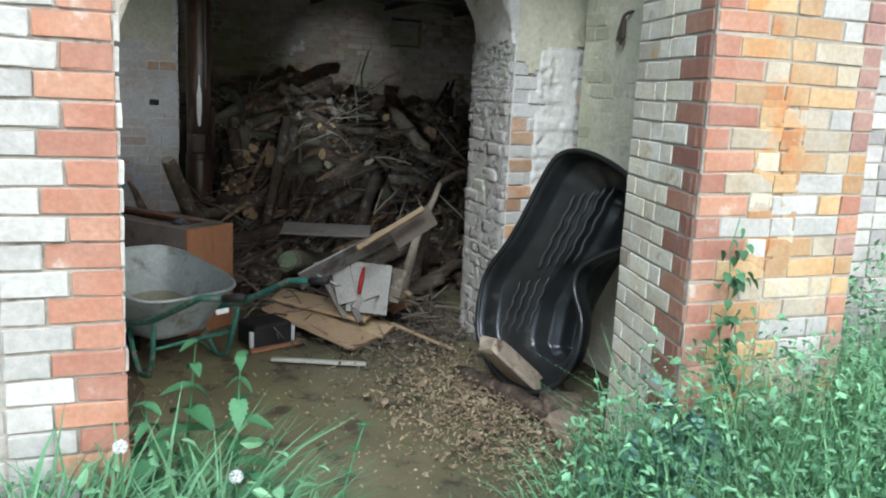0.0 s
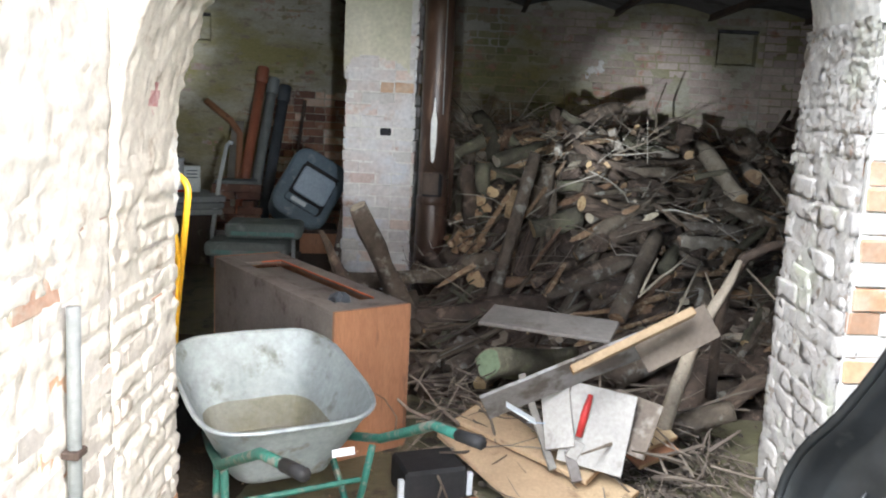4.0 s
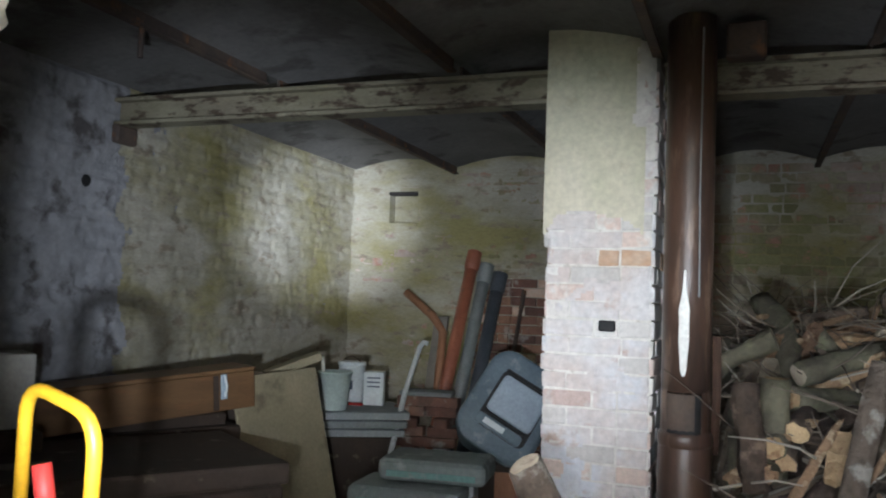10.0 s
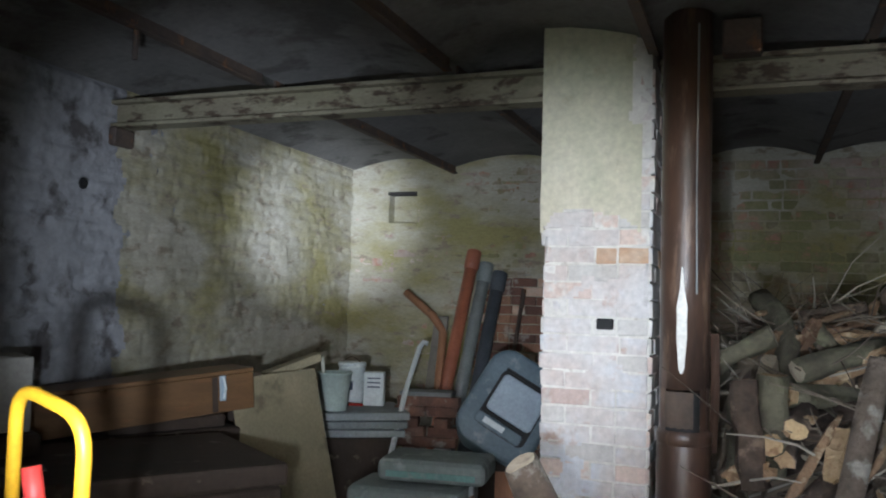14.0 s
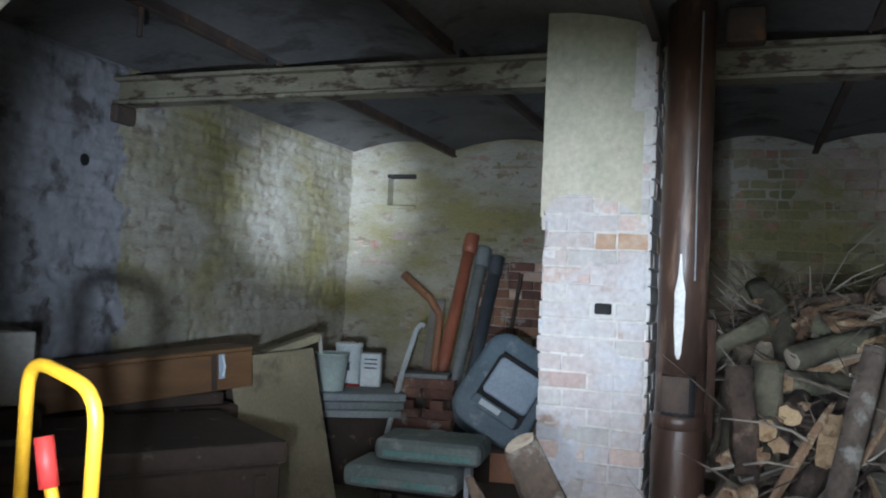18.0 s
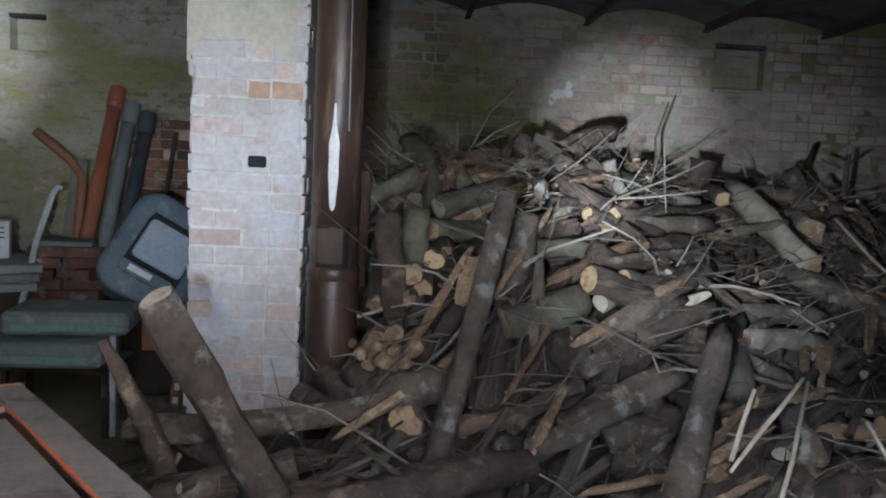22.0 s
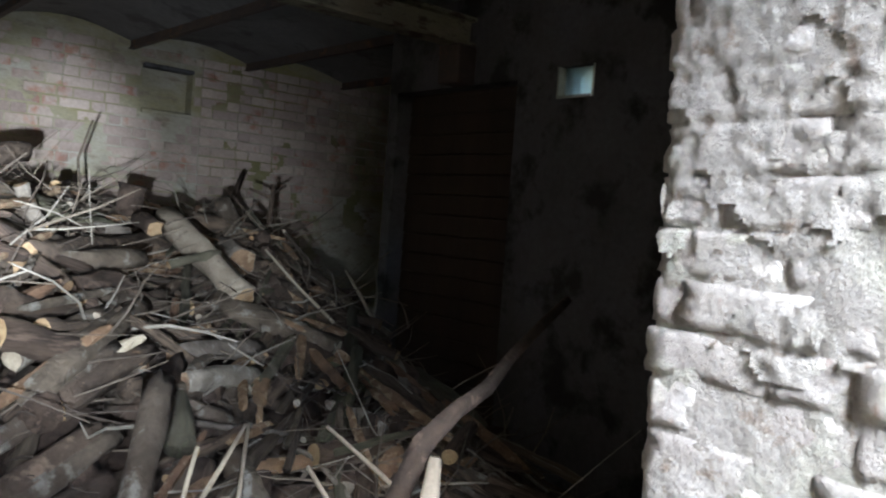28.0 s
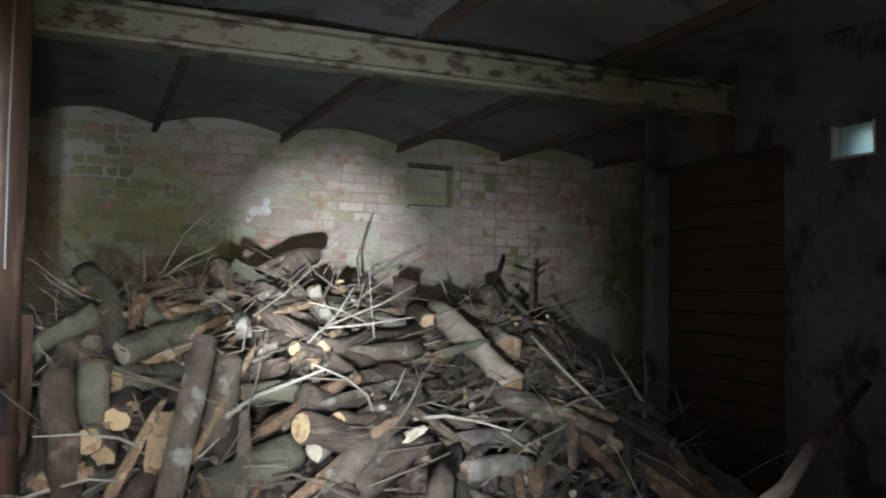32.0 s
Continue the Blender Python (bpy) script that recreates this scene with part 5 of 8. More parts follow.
def lying(g, lift):
    """A pose for a log that lies along the heap's slope, or None."""
    y = 5.35 + 3.3 * g.random() ** 0.85
    x = g.uniform(-0.35, 3.4)
    if x < 0.5 and (y > 6.35 or g.random() < 0.3):
        return None
    h = heap_z(x, y)
    if h < F + 0.06:
        return None
    if x < 1.5 and y > 5.85:
        h -= 0.17          # the stack's own logs are laid one by one
    a = g.gauss(46, 11) if g.random() < 0.84 else g.gauss(5, 30)
    if x < 1.1 and (y > 5.9 or x < 0.4):
        a = g.gauss(70, 40) if x > 0.4 else g.gauss(10, 30)
    if x > 2.6 and g.random() < 0.6:
        a = g.gauss(115, 18)
    d = Vector((math.cos(radians(a)), math.sin(radians(a))))
    e = 0.25
    slope = (heap_z(x + d.x * e, y + d.y * e) - heap_z(x - d.x * e, y - d.y * e)) / (2 * e)
    pitch = math.degrees(math.atan(slope)) + g.gauss(0, 6)
    s = g.uniform(0.4, 0.7) if g.random() < 0.4 else g.uniform(0.65, 1.1)
    fat = g.uniform(0.36, 0.56) if g.random() < 0.5 else g.uniform(0.56, 0.82)
    reach = 0.5 * s
    if x + abs(d.x) * reach > 3.48 or x - abs(d.x) * reach < (0.42 if y > 6.3 else -0.55) or y + abs(d.y) * reach > 9.6:
        return None
    return Matrix.Translation((x, y, h + lift)) @ Matrix.Rotation(radians(a), 4, "Z") @ Matrix.Rotation(radians(-pitch), 4, "Y") @ Matrix.Rotation(g.uniform(0, 6.28), 4, "X") @ Matrix.Diagonal((s, fat, fat, 1))


rng = random.Random(4)
placed = 0
while placed < 300:
    m = lying(rng, rng.uniform(-0.02, 0.045) if placed < 190 else rng.uniform(0.03, 0.085))
    if m is not None:
        heap_log(rng.randrange(16), m)
        placed += 1
# thinner branches on top of them
thin = random.Random(77)
placed = 0
while placed < 130:
    m = lying(thin, thin.uniform(0.05, 0.11))
    if m is not None:
        slim = thin.uniform(0.35, 0.6)
        ob = heap_log(thin.randrange(16), m @ Matrix.Diagonal((thin.uniform(0.55, 0.95), slim, slim, 1)))
        tagged(ob, "thin branch lying on the firewood heap", "branch", "thin branches on the heap")
        ob.name = "branch"
        placed += 1
# the buried layer under them
for name, bark, text in (("buried_logs", BARK[1], "brown logs buried in the heap"), ("buried_logs", BARK[0], "grey logs buried in the heap")):
    verts, faces = [], []
    for k in range(420):
        m = lying(rng, rng.uniform(-0.12, -0.03))
        if m is None:
            continue
        me = PROTOS[rng.randrange(16)][0].data
        off = Matrix.Translation((-0.5, 0, 0))
        base = len(verts)
        verts.extend(m @ off @ v.co for v in me.vertices)
        faces.extend([base + i for i in p.vertices] for p in me.polygons)
    me = bpy.data.meshes.new(name)
    me.from_pydata(verts, [], faces)
    me.polygons.foreach_set("use_smooth", [True] * len(me.polygons))
    me.materials.append(bark)
    tagged(new(name, me), text, "firewood", "", "stuff")


TORN = pbr("torn_heartwood", (0.30, 0.20, 0.12), (0.20, 0.125, 0.075), 16, 90, 0.9, 0.7, (0.40, 0.30, 0.19), 22, 0.55, dist=0.01)


def split_knob(x, y, z, r, seed):
    bm = bmesh.new()
    bmesh.ops.create_icosphere(bm, subdivisions=2, radius=r)
    for v in bm.verts:
        v.co *= 1 + 0.5 * noise.noise(v.co * 45 + Vector((seed, 0, 0)))
    ob = to_object("torn_knob", bm, TORN if seed % 3 else SPLINTER, True)
    ob.matrix_world = pose(x, y, z)
    tagged(ob, "pale torn knob on a thick log's end", "wood", "knobs on the torn log")


def special(name, pts, radii, bark, cut, label, seed=1.0, ends=(True, True), n=12):
    if not isinstance(radii, list):
        radii = [radii] * len(pts)
    return make_log(pts, radii, bark, cut, label, seed, n, LOG_GROUP, ends, name)


special("leaning_log", arc((0.339, 5.68, 0.051), (0.175, 5.53, 0.44), (0.018, 5.38, 0.820), 7), [0.06, 0.06, 0.057, 0.056, 0.054, 0.052, 0.05, 0.05], BARK[0], CUT_PALE, "thick grey log leaning upright with a pale sawn top", 2)
special("branch", arc((-0.02, 5.78, F + 0.2), (-0.10, 5.72, 0.42), (-0.22, 5.70, 0.64), 6), [0.034, 0.034, 0.032, 0.03, 0.028, 0.022, 0.012], BARK[1], CUT, "short broken branch stub poking up", 5, (False, False))
special("leaning_pole", arc((0.67, 5.70, 0.0), (0.785, 5.86, 0.55), (0.93, 6.05, 1.09), 8), [0.038, 0.037, 0.036, 0.037, 0.035, 0.036, 0.034, 0.035, 0.033], BARK[0], CUT_PALE, "long grey pole leaning up the heap", 8)
special("log", arc((1.12, 6.62, 0.90), (1.5, 6.83, 0.945), (1.95, 6.99, 0.975), 8), [0.052, 0.05, 0.047, 0.049, 0.05, 0.046, 0.042, 0.04, 0.036], BARK[0], CUT_PALE, "long grey log lying across the heap", 3)
special("log", arc((2.28, 7.60, 1.13), (2.36, 7.25, 0.98), (2.40, 6.95, 0.80), 6), 0.058, CUT_PALE, CUT, "pale peeled log on the heap's crest", 4)
special("log", arc((2.66, 6.58, 0.61), (2.50, 6.8, 0.70), (2.30, 7.02, 0.78), 6), 0.052, BARK[0], CUT_PALE, "grey log with a white sawn end", 6)
special("log", arc((1.70, 7.82, 1.40), (1.48, 7.72, 1.34), (1.18, 7.6, 1.16), 6), [0.046, 0.05, 0.052, 0.056, 0.058, 0.06, 0.058], BARK[1], CUT, "thick brown log pointing up from the crest", 7)
special("log", [(0.63, 6.17, 0.80), (0.68, 6.45, 0.78), (0.74, 6.8, 0.72)], 0.042, BARK[2], CUT, "mossy log with a fresh yellow end", 9)
special("log", [(1.41, 6.80, 0.81), (1.44, 7.1, 0.84), (1.50, 7.4, 0.86)], 0.045, BARK[0], CUT, "short log with an orange sawn end", 10)
special("log", [(2.30, 7.22, 0.70), (2.34, 7.5, 0.76), (2.40, 7.8, 0.85)], 0.05, BARK[1], CUT, "brown log with a round orange end", 11)
special("log", arc((0.60, 7.30, 1.27), (0.72, 7.1, 1.24), (0.70, 6.78, 0.92), 6), 0.05, BARK[2], CUT, "crooked mossy log standing in the heap", 12)
special("log", arc((0.76, 6.85, 0.95), (0.95, 7.0, 1.03), (1.14, 7.25, 1.10), 5), 0.05, BARK[2], CUT, "mossy log slanting on the heap", 13)
special("log", arc((0.70, 6.55, 0.92), (0.82, 6.7, 0.92), (0.98, 6.85, 0.90), 5), 0.042, BARK[2], CUT, "short mossy log with a yellow end", 14)
special("log", arc((0.52, 6.25, F + 0.02), (0.53, 6.32, 0.4), (0.56, 6.42, 0.88), 5), 0.065, BARK[2], CUT, "log standing upright beside the pipe", 15)
special("log", arc((0.70, 6.20, F + 0.02), (0.70, 6.25, 0.35), (0.73, 6.35, 0.66), 5), 0.07, BARK[1], CUT, "thick log standing upright in the heap", 16)
special("log", arc((0.47, 6.75, 0.5), (0.50, 6.75, 0.8), (0.60, 6.95, 1.1), 5), 0.05, BARK[0], CUT_PALE, "grey log tilted beside the pipe", 17)
special("log", arc((-0.20, 5.86, 0.33), (0.3, 5.80, 0.36), (0.76, 6.05, 0.45), 10), [0.04, 0.048, 0.043, 0.04, 0.044, 0.039, 0.038, 0.042, 0.035, 0.03, 0.022], BARK[0], CUT_PALE, "grey trunk lying along the foot of the heap", 18)
special("log", arc((0.10, 5.62, 0.14), (0.5, 5.60, 0.24), (1.0, 5.78, 0.30), 8), 0.055, BARK[1], CUT, "brown trunk lying along the foot of the heap", 19)
special("log", arc((0.30, 5.35, F + 0.06), (0.45, 5.55, 0.0), (0.80, 5.95, 0.22), 6), 0.06, BARK[1], CUT, "brown log with an ochre end near the floor", 20)
special("log", arc((0.69, 4.74, 0.26), (0.86, 4.95, 0.20), (1.10, 5.30, 0.12), 6), 0.068, BARK[2], pbr("mossy_end", (0.22, 0.28, 0.17), (0.14, 0.18, 0.11), 14, 60, 0.9, 0.3), "thick log with a mossy green end behind boards", 21)
special("log", arc((1.53, 2.66, F + 0.045), (1.45, 3.02, F + 0.055), (1.33, 3.46, F + 0.04), 8), [0.04, 0.045, 0.05, 0.048, 0.052, 0.05, 0.045, 0.04, 0.03], BARK[1], CUT, "rotting log lying among chips by the pier", 22)
special("branch", [(1.40, 4.58, 0.05), (1.46, 4.62, 0.25), (1.54, 4.69, 0.44), (1.62, 4.75, 0.56), (1.69, 4.81, 0.65), (1.735, 4.85, 0.74)], [0.032, 0.03, 0.026, 0.022, 0.018, 0.012], CUT_PALE, CUT_PALE, "curved pale branch rising from the heap", 23)
special("branch", [(1.74, 5.06, 0.05), (1.73, 5.02, 0.35), (1.735, 4.97, 0.60), (1.79, 4.95, 0.735), (1.90, 4.98, 0.785), (2.06, 5.05, 0.81), (2.30, 5.2, 0.85), (2.62, 5.37, 0.91), (2.94, 5.55, 0.96)],
        [0.027, 0.026, 0.025, 0.024, 0.023, 0.021, 0.019, 0.017, 0.014], BARK[1], CUT, "long crooked branch reaching out over the floor", 24)
special("log", arc((1.36, 5.50, 0.30), (1.5, 5.75, 0.52), (1.65, 6.0, 0.67), 6), [0.04, 0.045, 0.048, 0.046, 0.044, 0.046, 0.048], BARK[0], SPLINTER, "brown log with a torn orange end", 51)
special("stick", [(1.43, 5.35, 0.45), (1.55, 5.45, 0.53), (1.62, 5.52, 0.56), (1.72, 5.60, 0.63)], [0.005, 0.007, 0.007, 0.005], CUT_PALE, CUT_PALE, "white peeled forked stick", 52, (False, False), 6)
special("stick", [(1.45, 5.40, 0.46), (1.50, 5.46, 0.55), (1.54, 5.50, 0.62)], [0.007, 0.006, 0.005], CUT_PALE, CUT_PALE, "white peeled stick beside a fork", 53, (False, False), 6)
special("stick", [(1.74, 5.10, 0.45), (1.74, 5.2, 0.53), (1.73, 5.30, 0.60)], [0.007, 0.006, 0.005], CUT_PALE, CUT_PALE, "pale stick poking out by the branch", 54, (False, False), 6)
special("stick", [(3.05, 6.8, 0.66), (3.01, 6.9, 0.80), (2.97, 7.0, 0.93)], [0.010, 0.009, 0.007], CUT_PALE, CUT_PALE, "pale stick leaning on the heap's flank", 55, (False, False), 6)
special("branch", [(3.21, 8.2, 0.95), (3.20, 8.2, 1.15), (3.21, 8.2, 1.36)], [0.02, 0.017, 0.012], BARK[1], CUT, "broken sapling standing on the heap", 56, (False, False), 7)
special("branch", [(3.05, 8.2, 1.32), (3.18, 8.2, 1.28), (3.30, 8.2, 1.36)], [0.008, 0.012, 0.008], BARK[1], CUT, "side twigs of a broken sapling", 57, (False, False), 6)
special("branch", [(3.10, 8.7, 1.10), (3.30, 8.9, 1.28), (3.46, 9.1, 1.45)], [0.022, 0.02, 0.018], BARK[1], CUT, "dark branch leaning on the back wall", 58, (False, False), 7)
special("branch", [(1.55, 7.9, 1.05), (1.75, 8.05, 1.16), (2.0, 8.2, 1.27)], [0.022, 0.02, 0.018], BARK[1], CUT, "dark thin branch slanting over the crest", 59, (False, False), 7)
special("log", arc((1.05, 5.05, 0.02), (1.4, 5.2, 0.10), (1.75, 5.5, 0.2), 6), 0.055, BARK[0], CUT, "grey log lying behind boards", 26)
special("log", arc((1.25, 4.75, F + 0.07), (1.5, 4.8, 0.0), (1.75, 4.75, 0.1), 6), 0.05, BARK[0], CUT_PALE, "pale branch end lying by the pier", 27)

# logs, stubs and sticks that stand out of the heap
special("log", arc((0.55, 6.17, 1.00), (0.555, 6.16, 0.86), (0.58, 6.15, 0.66), 5), [0.036, 0.042, 0.044, 0.045, 0.044, 0.046], BARK[1], TORN, "stout brown log standing on end with a jagged top", 60, (True, True), 10)
special("log", arc((0.64, 6.3, 1.01), (0.64, 6.31, 0.82), (0.63, 6.32, 0.61), 5), 0.046, BARK[2], CUT, "mossy log standing on end beside another", 61, (True, True), 10)
special("log", arc((0.65, 6.75, 1.13), (0.54, 6.76, 1.08), (0.43, 6.77, 1.01), 5), 0.046, BARK[2], CUT_PALE, "mossy log slanting down to the pipe", 62, (True, True), 10)
special("log", arc((0.73, 6.65, 1.0), (0.9, 6.78, 1.06), (1.06, 6.9, 1.09), 5), 0.044, BARK[2], CUT_PALE, "grey-green log lying across the stack", 63, (True, True), 10)
special("log", arc((0.67, 6.2, 0.75), (0.7, 6.37, 0.78), (0.72, 6.54, 0.78), 5), 0.034, BARK[1], CUT, "short log showing a round ochre end", 64, (True, True), 10)
special("log", arc((0.58, 6.19, 0.74), (0.6, 6.36, 0.77), (0.63, 6.53, 0.77), 5), 0.034, BARK[2], CUT_PALE, "torn log end showing pale wood", 65, (True, True), 10)
special("log", arc((0.71, 6.27, 0.84), (0.74, 6.44, 0.87), (0.76, 6.61, 0.87), 5), 0.037, BARK[1], CUT, "brown log end tucked in the stack", 66, (True, True), 10)
special("log", arc((1.04, 6.35, 1.01), (1.02, 6.37, 0.83), (0.95, 6.39, 0.57), 7), 0.055, BARK[0], CUT_PALE, "thick grey pole standing behind another", 67, (True, True), 10)
special("log", arc((1.09, 6.4, 1.09), (1.12, 6.57, 1.12), (1.14, 6.74, 1.12), 5), 0.031, BARK[0], CUT_PALE, "forked stub on a grey pole", 68, (False, False), 10)
special("log", arc((1.42, 6.69, 0.97), (1.83, 7.38, 0.96), (2.37, 7.67, 0.98), 7), 0.068, BARK[1], CUT, "long brown log lying along the crest", 69, (True, True), 10)
special("log", arc((1.09, 6.36, 0.89), (1.18, 6.36, 0.9), (1.27, 6.35, 0.88), 5), 0.033, BARK[2], CUT, "mossy log lying under another", 70, (True, True), 10)
special("log", arc((1.22, 6.18, 0.73), (1.1, 6.14, 0.69), (0.95, 6.11, 0.65), 7), 0.059, BARK[2], CUT, "very thick mossy log low in the stack", 71, (True, True), 10)
special("log", arc((1.63, 6.5, 0.81), (1.46, 6.34, 0.78), (1.28, 6.17, 0.73), 5), 0.034, BARK[0], CUT_PALE, "grey log pointing down the slope", 72, (True, True), 10)
special("log", arc((1.94, 6.89, 0.79), (1.42, 6.03, 0.8), (1.3, 6.09, 0.61), 7), 0.044, BARK[0], CUT_PALE, "long grey log running down the slope", 73, (True, True), 10)
special("log", arc((1.73, 6.35, 0.7), (1.55, 6.22, 0.66), (1.37, 6.08, 0.6), 5), 0.047, BARK[1], CUT, "brown log running down the slope", 74, (True, True), 10)
special("log", arc((1.59, 6.59, 0.86), (1.62, 6.52, 0.83), (1.64, 6.46, 0.78), 5), 0.027, WEATHERED, CUT, "pale stub of wood in the heap", 75, (True, True), 10)
special("log", arc((1.66, 7.6, 1.05), (1.89, 7.61, 1.06), (2.12, 7.62, 1.05), 5), 0.031, WEATHERED, CUT, "thin pale log lying on the crest", 76, (True, True), 10)
special("log", arc((1.55, 7.3, 1.23), (1.61, 7.32, 1.08), (1.72, 7.34, 1.02), 7), 0.03, WEATHERED, CUT, "curved pale split log on the crest", 77, (True, True), 10)
special("log", arc((1.19, 7.6, 1.28), (1.21, 7.77, 1.31), (1.24, 7.94, 1.31), 5), 0.06, BARK[1], BARK[1], "dark stump on the crest", 78, (False, False), 10)
special("log", arc((0.78, 7.3, 1.19), (0.91, 7.31, 1.23), (1.04, 7.32, 1.24), 5), 0.04, BARK[1], BARK[1], "dark log lying behind the stack", 79, (False, False), 10)
special("log", arc((0.81, 7.0, 1.15), (0.86, 7.01, 1.1), (0.92, 7.02, 1.03), 5), 0.04, BARK[2], CUT, "mossy log behind the stack", 80, (False, False), 10)
special("log", arc((2.27, 8.0, 1.28), (2.26, 8.01, 1.2), (2.25, 8.02, 1.09), 5), 0.07, BARK[1], BARK[1], "dark broad stump behind the crest", 81, (False, False), 10)
special("log", arc((2.12, 7.3, 1.08), (2.14, 7.47, 1.11), (2.17, 7.64, 1.11), 5), 0.04, BARK[1], CUT, "log with an orange sawn end beside a peeled one", 82, (True, True), 10)
special("log", arc((2.13, 7.15, 0.93), (2.26, 7.16, 0.97), (2.38, 7.17, 0.98), 5), 0.021, BARK[2], CUT, "thin mossy stick with a yellow end", 83, (True, True), 10)
special("log", [(2.76, 7.56, 0.94), (2.74, 7.2, 0.8), (2.82, 6.99, 0.72), (3.01, 6.67, 0.59)], 0.039, BARK[1], CUT, "long brown branch running down the flank", 84, (True, True), 10)
special("log", arc((2.62, 7.4, 0.93), (2.64, 7.57, 0.96), (2.67, 7.74, 0.96), 5), 0.07, WEATHERED, TORN, "pale torn stump on the crest", 85, (True, True), 10)
special("log", arc((1.89, 6.48, 0.66), (2.12, 6.59, 0.65), (2.35, 6.7, 0.61), 5), 0.04, WEATHERED, TORN, "pale split log with torn bark", 86, (True, True), 10)
special("log", arc((1.83, 6.26, 0.6), (2.05, 6.39, 0.59), (2.27, 6.52, 0.55), 5), 0.038, WEATHERED, SPLINTER, "pale weathered log in the slope", 87, (True, True), 10)
special("log", arc((1.88, 6.41, 0.64), (1.79, 6.28, 0.62), (1.7, 6.14, 0.57), 5), 0.038, BARK[1], SPLINTER, "log with a torn orange end in the slope", 88, (True, True), 10)
special("log", arc((2.97, 6.63, 0.59), (2.97, 6.5, 0.54), (2.85, 6.3, 0.46), 7), 0.024, WEATHERED, CUT_PALE, "bare silvery branch on the flank", 89, (False, False), 10)
special("log", arc((2.95, 7.06, 0.75), (2.98, 7.23, 0.78), (3.0, 7.4, 0.78), 5), 0.025, BARK[0], CUT_PALE, "thin log with a small white end", 90, (True, True), 10)
special("log", arc((2.71, 6.53, 0.55), (2.6, 6.48, 0.54), (2.5, 6.42, 0.51), 5), 0.032, BARK[1], SPLINTER, "brown log with a torn orange tip", 91, (True, True), 10)
special("log", arc((2.12, 7.12, 0.81), (1.67, 6.54, 0.8), (1.54, 6.29, 0.76), 7), 0.033, BARK[1], SPLINTER, "torn brown log running down the slope", 92, (True, True), 10)
special("log", arc((2.32, 6.55, 0.56), (2.24, 6.43, 0.54), (2.15, 6.31, 0.49), 5), 0.026, SPLINTER, SPLINTER, "reddish split stick in the heap", 93, (False, False), 10)
special("log", arc((2.93, 7.19, 0.8), (3.09, 7.24, 0.8), (3.25, 7.28, 0.78), 5), 0.022, BARK[1], BARK[1], "thin dark branch on the flank", 94, (False, False), 10)
special("log", arc((2.51, 6.81, 0.65), (2.55, 6.68, 0.62), (2.6, 6.55, 0.56), 5), 0.047, BARK[1], CUT, "brown log under a white-ended one", 95, (True, True), 10)
special("log", arc((1.9, 6.01, 0.41), (1.9, 5.92, 0.37), (1.9, 5.84, 0.3), 5), 0.046, BARK[0], SPLINTER, "short grey stub with an orange end", 96, (True, True), 10)
special("log", arc((2.35, 6.01, 0.36), (2.3, 5.93, 0.34), (2.24, 5.85, 0.3), 5), 0.029, BARK[1], CUT_PALE, "squared pale stub in the slope", 97, (True, True), 10)
special("log", arc((2.24, 6.5, 0.54), (2.16, 6.34, 0.51), (2.07, 6.18, 0.46), 5), 0.025, SPLINTER, CUT, "reddish split stick leaning in the slope", 98, (False, False), 10)
special("stick", arc((2.14, 6.06, 0.39), (2.24, 6.03, 0.38), (2.21, 5.72, 0.25), 7), 0.01, WEATHERED, CUT_PALE, "thin pale bent stick over the slope", 99, (False, False), 10)
special("log", arc((2.42, 6.28, 0.46), (2.54, 6.25, 0.45), (2.57, 6.09, 0.39), 7), 0.029, WEATHERED, CUT_PALE, "weathered silver branch on the slope", 100, (False, False), 10)
special("stick", arc((1.63, 5.97, 0.43), (1.88, 6.06, 0.46), (2.12, 6.16, 0.44), 7), 0.011, BARK[1], CUT_PALE, "long thin stick lying over the slope", 101, (False, False), 10)
special("stick", arc((1.72, 6.11, 0.53), (1.99, 6.13, 0.45), (2.18, 6.15, 0.42), 7), 0.01, WEATHERED, CUT_PALE, "bent pale twig lying over the slope", 102, (False, False), 10)
special("log", arc((0.37, 6.35, 0.33), (0.6, 5.77, 0.51), (0.75, 5.99, 0.49), 7), 0.043, BARK[0], TORN, "torn grey trunk along the foot of the heap", 103, (True, True), 10)
special("log", arc((0.4, 6.11, 0.33), (0.64, 5.85, 0.49), (0.75, 5.96, 0.45), 7), 0.032, BARK[0], CUT_PALE, "grey trunk below another at the heap's foot", 104, (True, True), 10)
special("log", arc((0.63, 5.89, 0.38), (0.66, 6.06, 0.41), (0.68, 6.23, 0.41), 5), 0.057, BARK[1], CUT, "thick log with a dark sawn end", 105, (True, True), 10)
special("stick", arc((0.65, 6.0, 0.5), (0.73, 6.03, 0.55), (0.81, 6.1, 0.64), 7), 0.007, WEATHERED, CUT_PALE, "long pale bent stick beside the pole", 106, (False, False), 10)
special("log", arc((0.82, 6.02, 0.52), (0.84, 6.19, 0.55), (0.87, 6.36, 0.55), 5), 0.031, SPLINTER, CUT, "orange split wedge of wood", 107, (False, False), 10)
special("log", arc((0.95, 5.89, 0.37), (1.07, 5.96, 0.45), (1.19, 5.99, 0.49), 7), 0.029, BARK[1], SPLINTER, "torn brown log running up the slope", 108, (True, True), 10)
special("log", arc((1.12, 5.9, 0.38), (1.3, 5.96, 0.46), (1.48, 6.05, 0.54), 7), 0.037, BARK[1], CUT, "brown log running up the slope", 109, (True, True), 10)
special("log", arc((1.01, 5.83, 0.31), (1.23, 5.9, 0.38), (1.53, 6.04, 0.52), 7), 0.037, BARK[0], CUT_PALE, "long grey log running up the slope", 110, (True, True), 10)
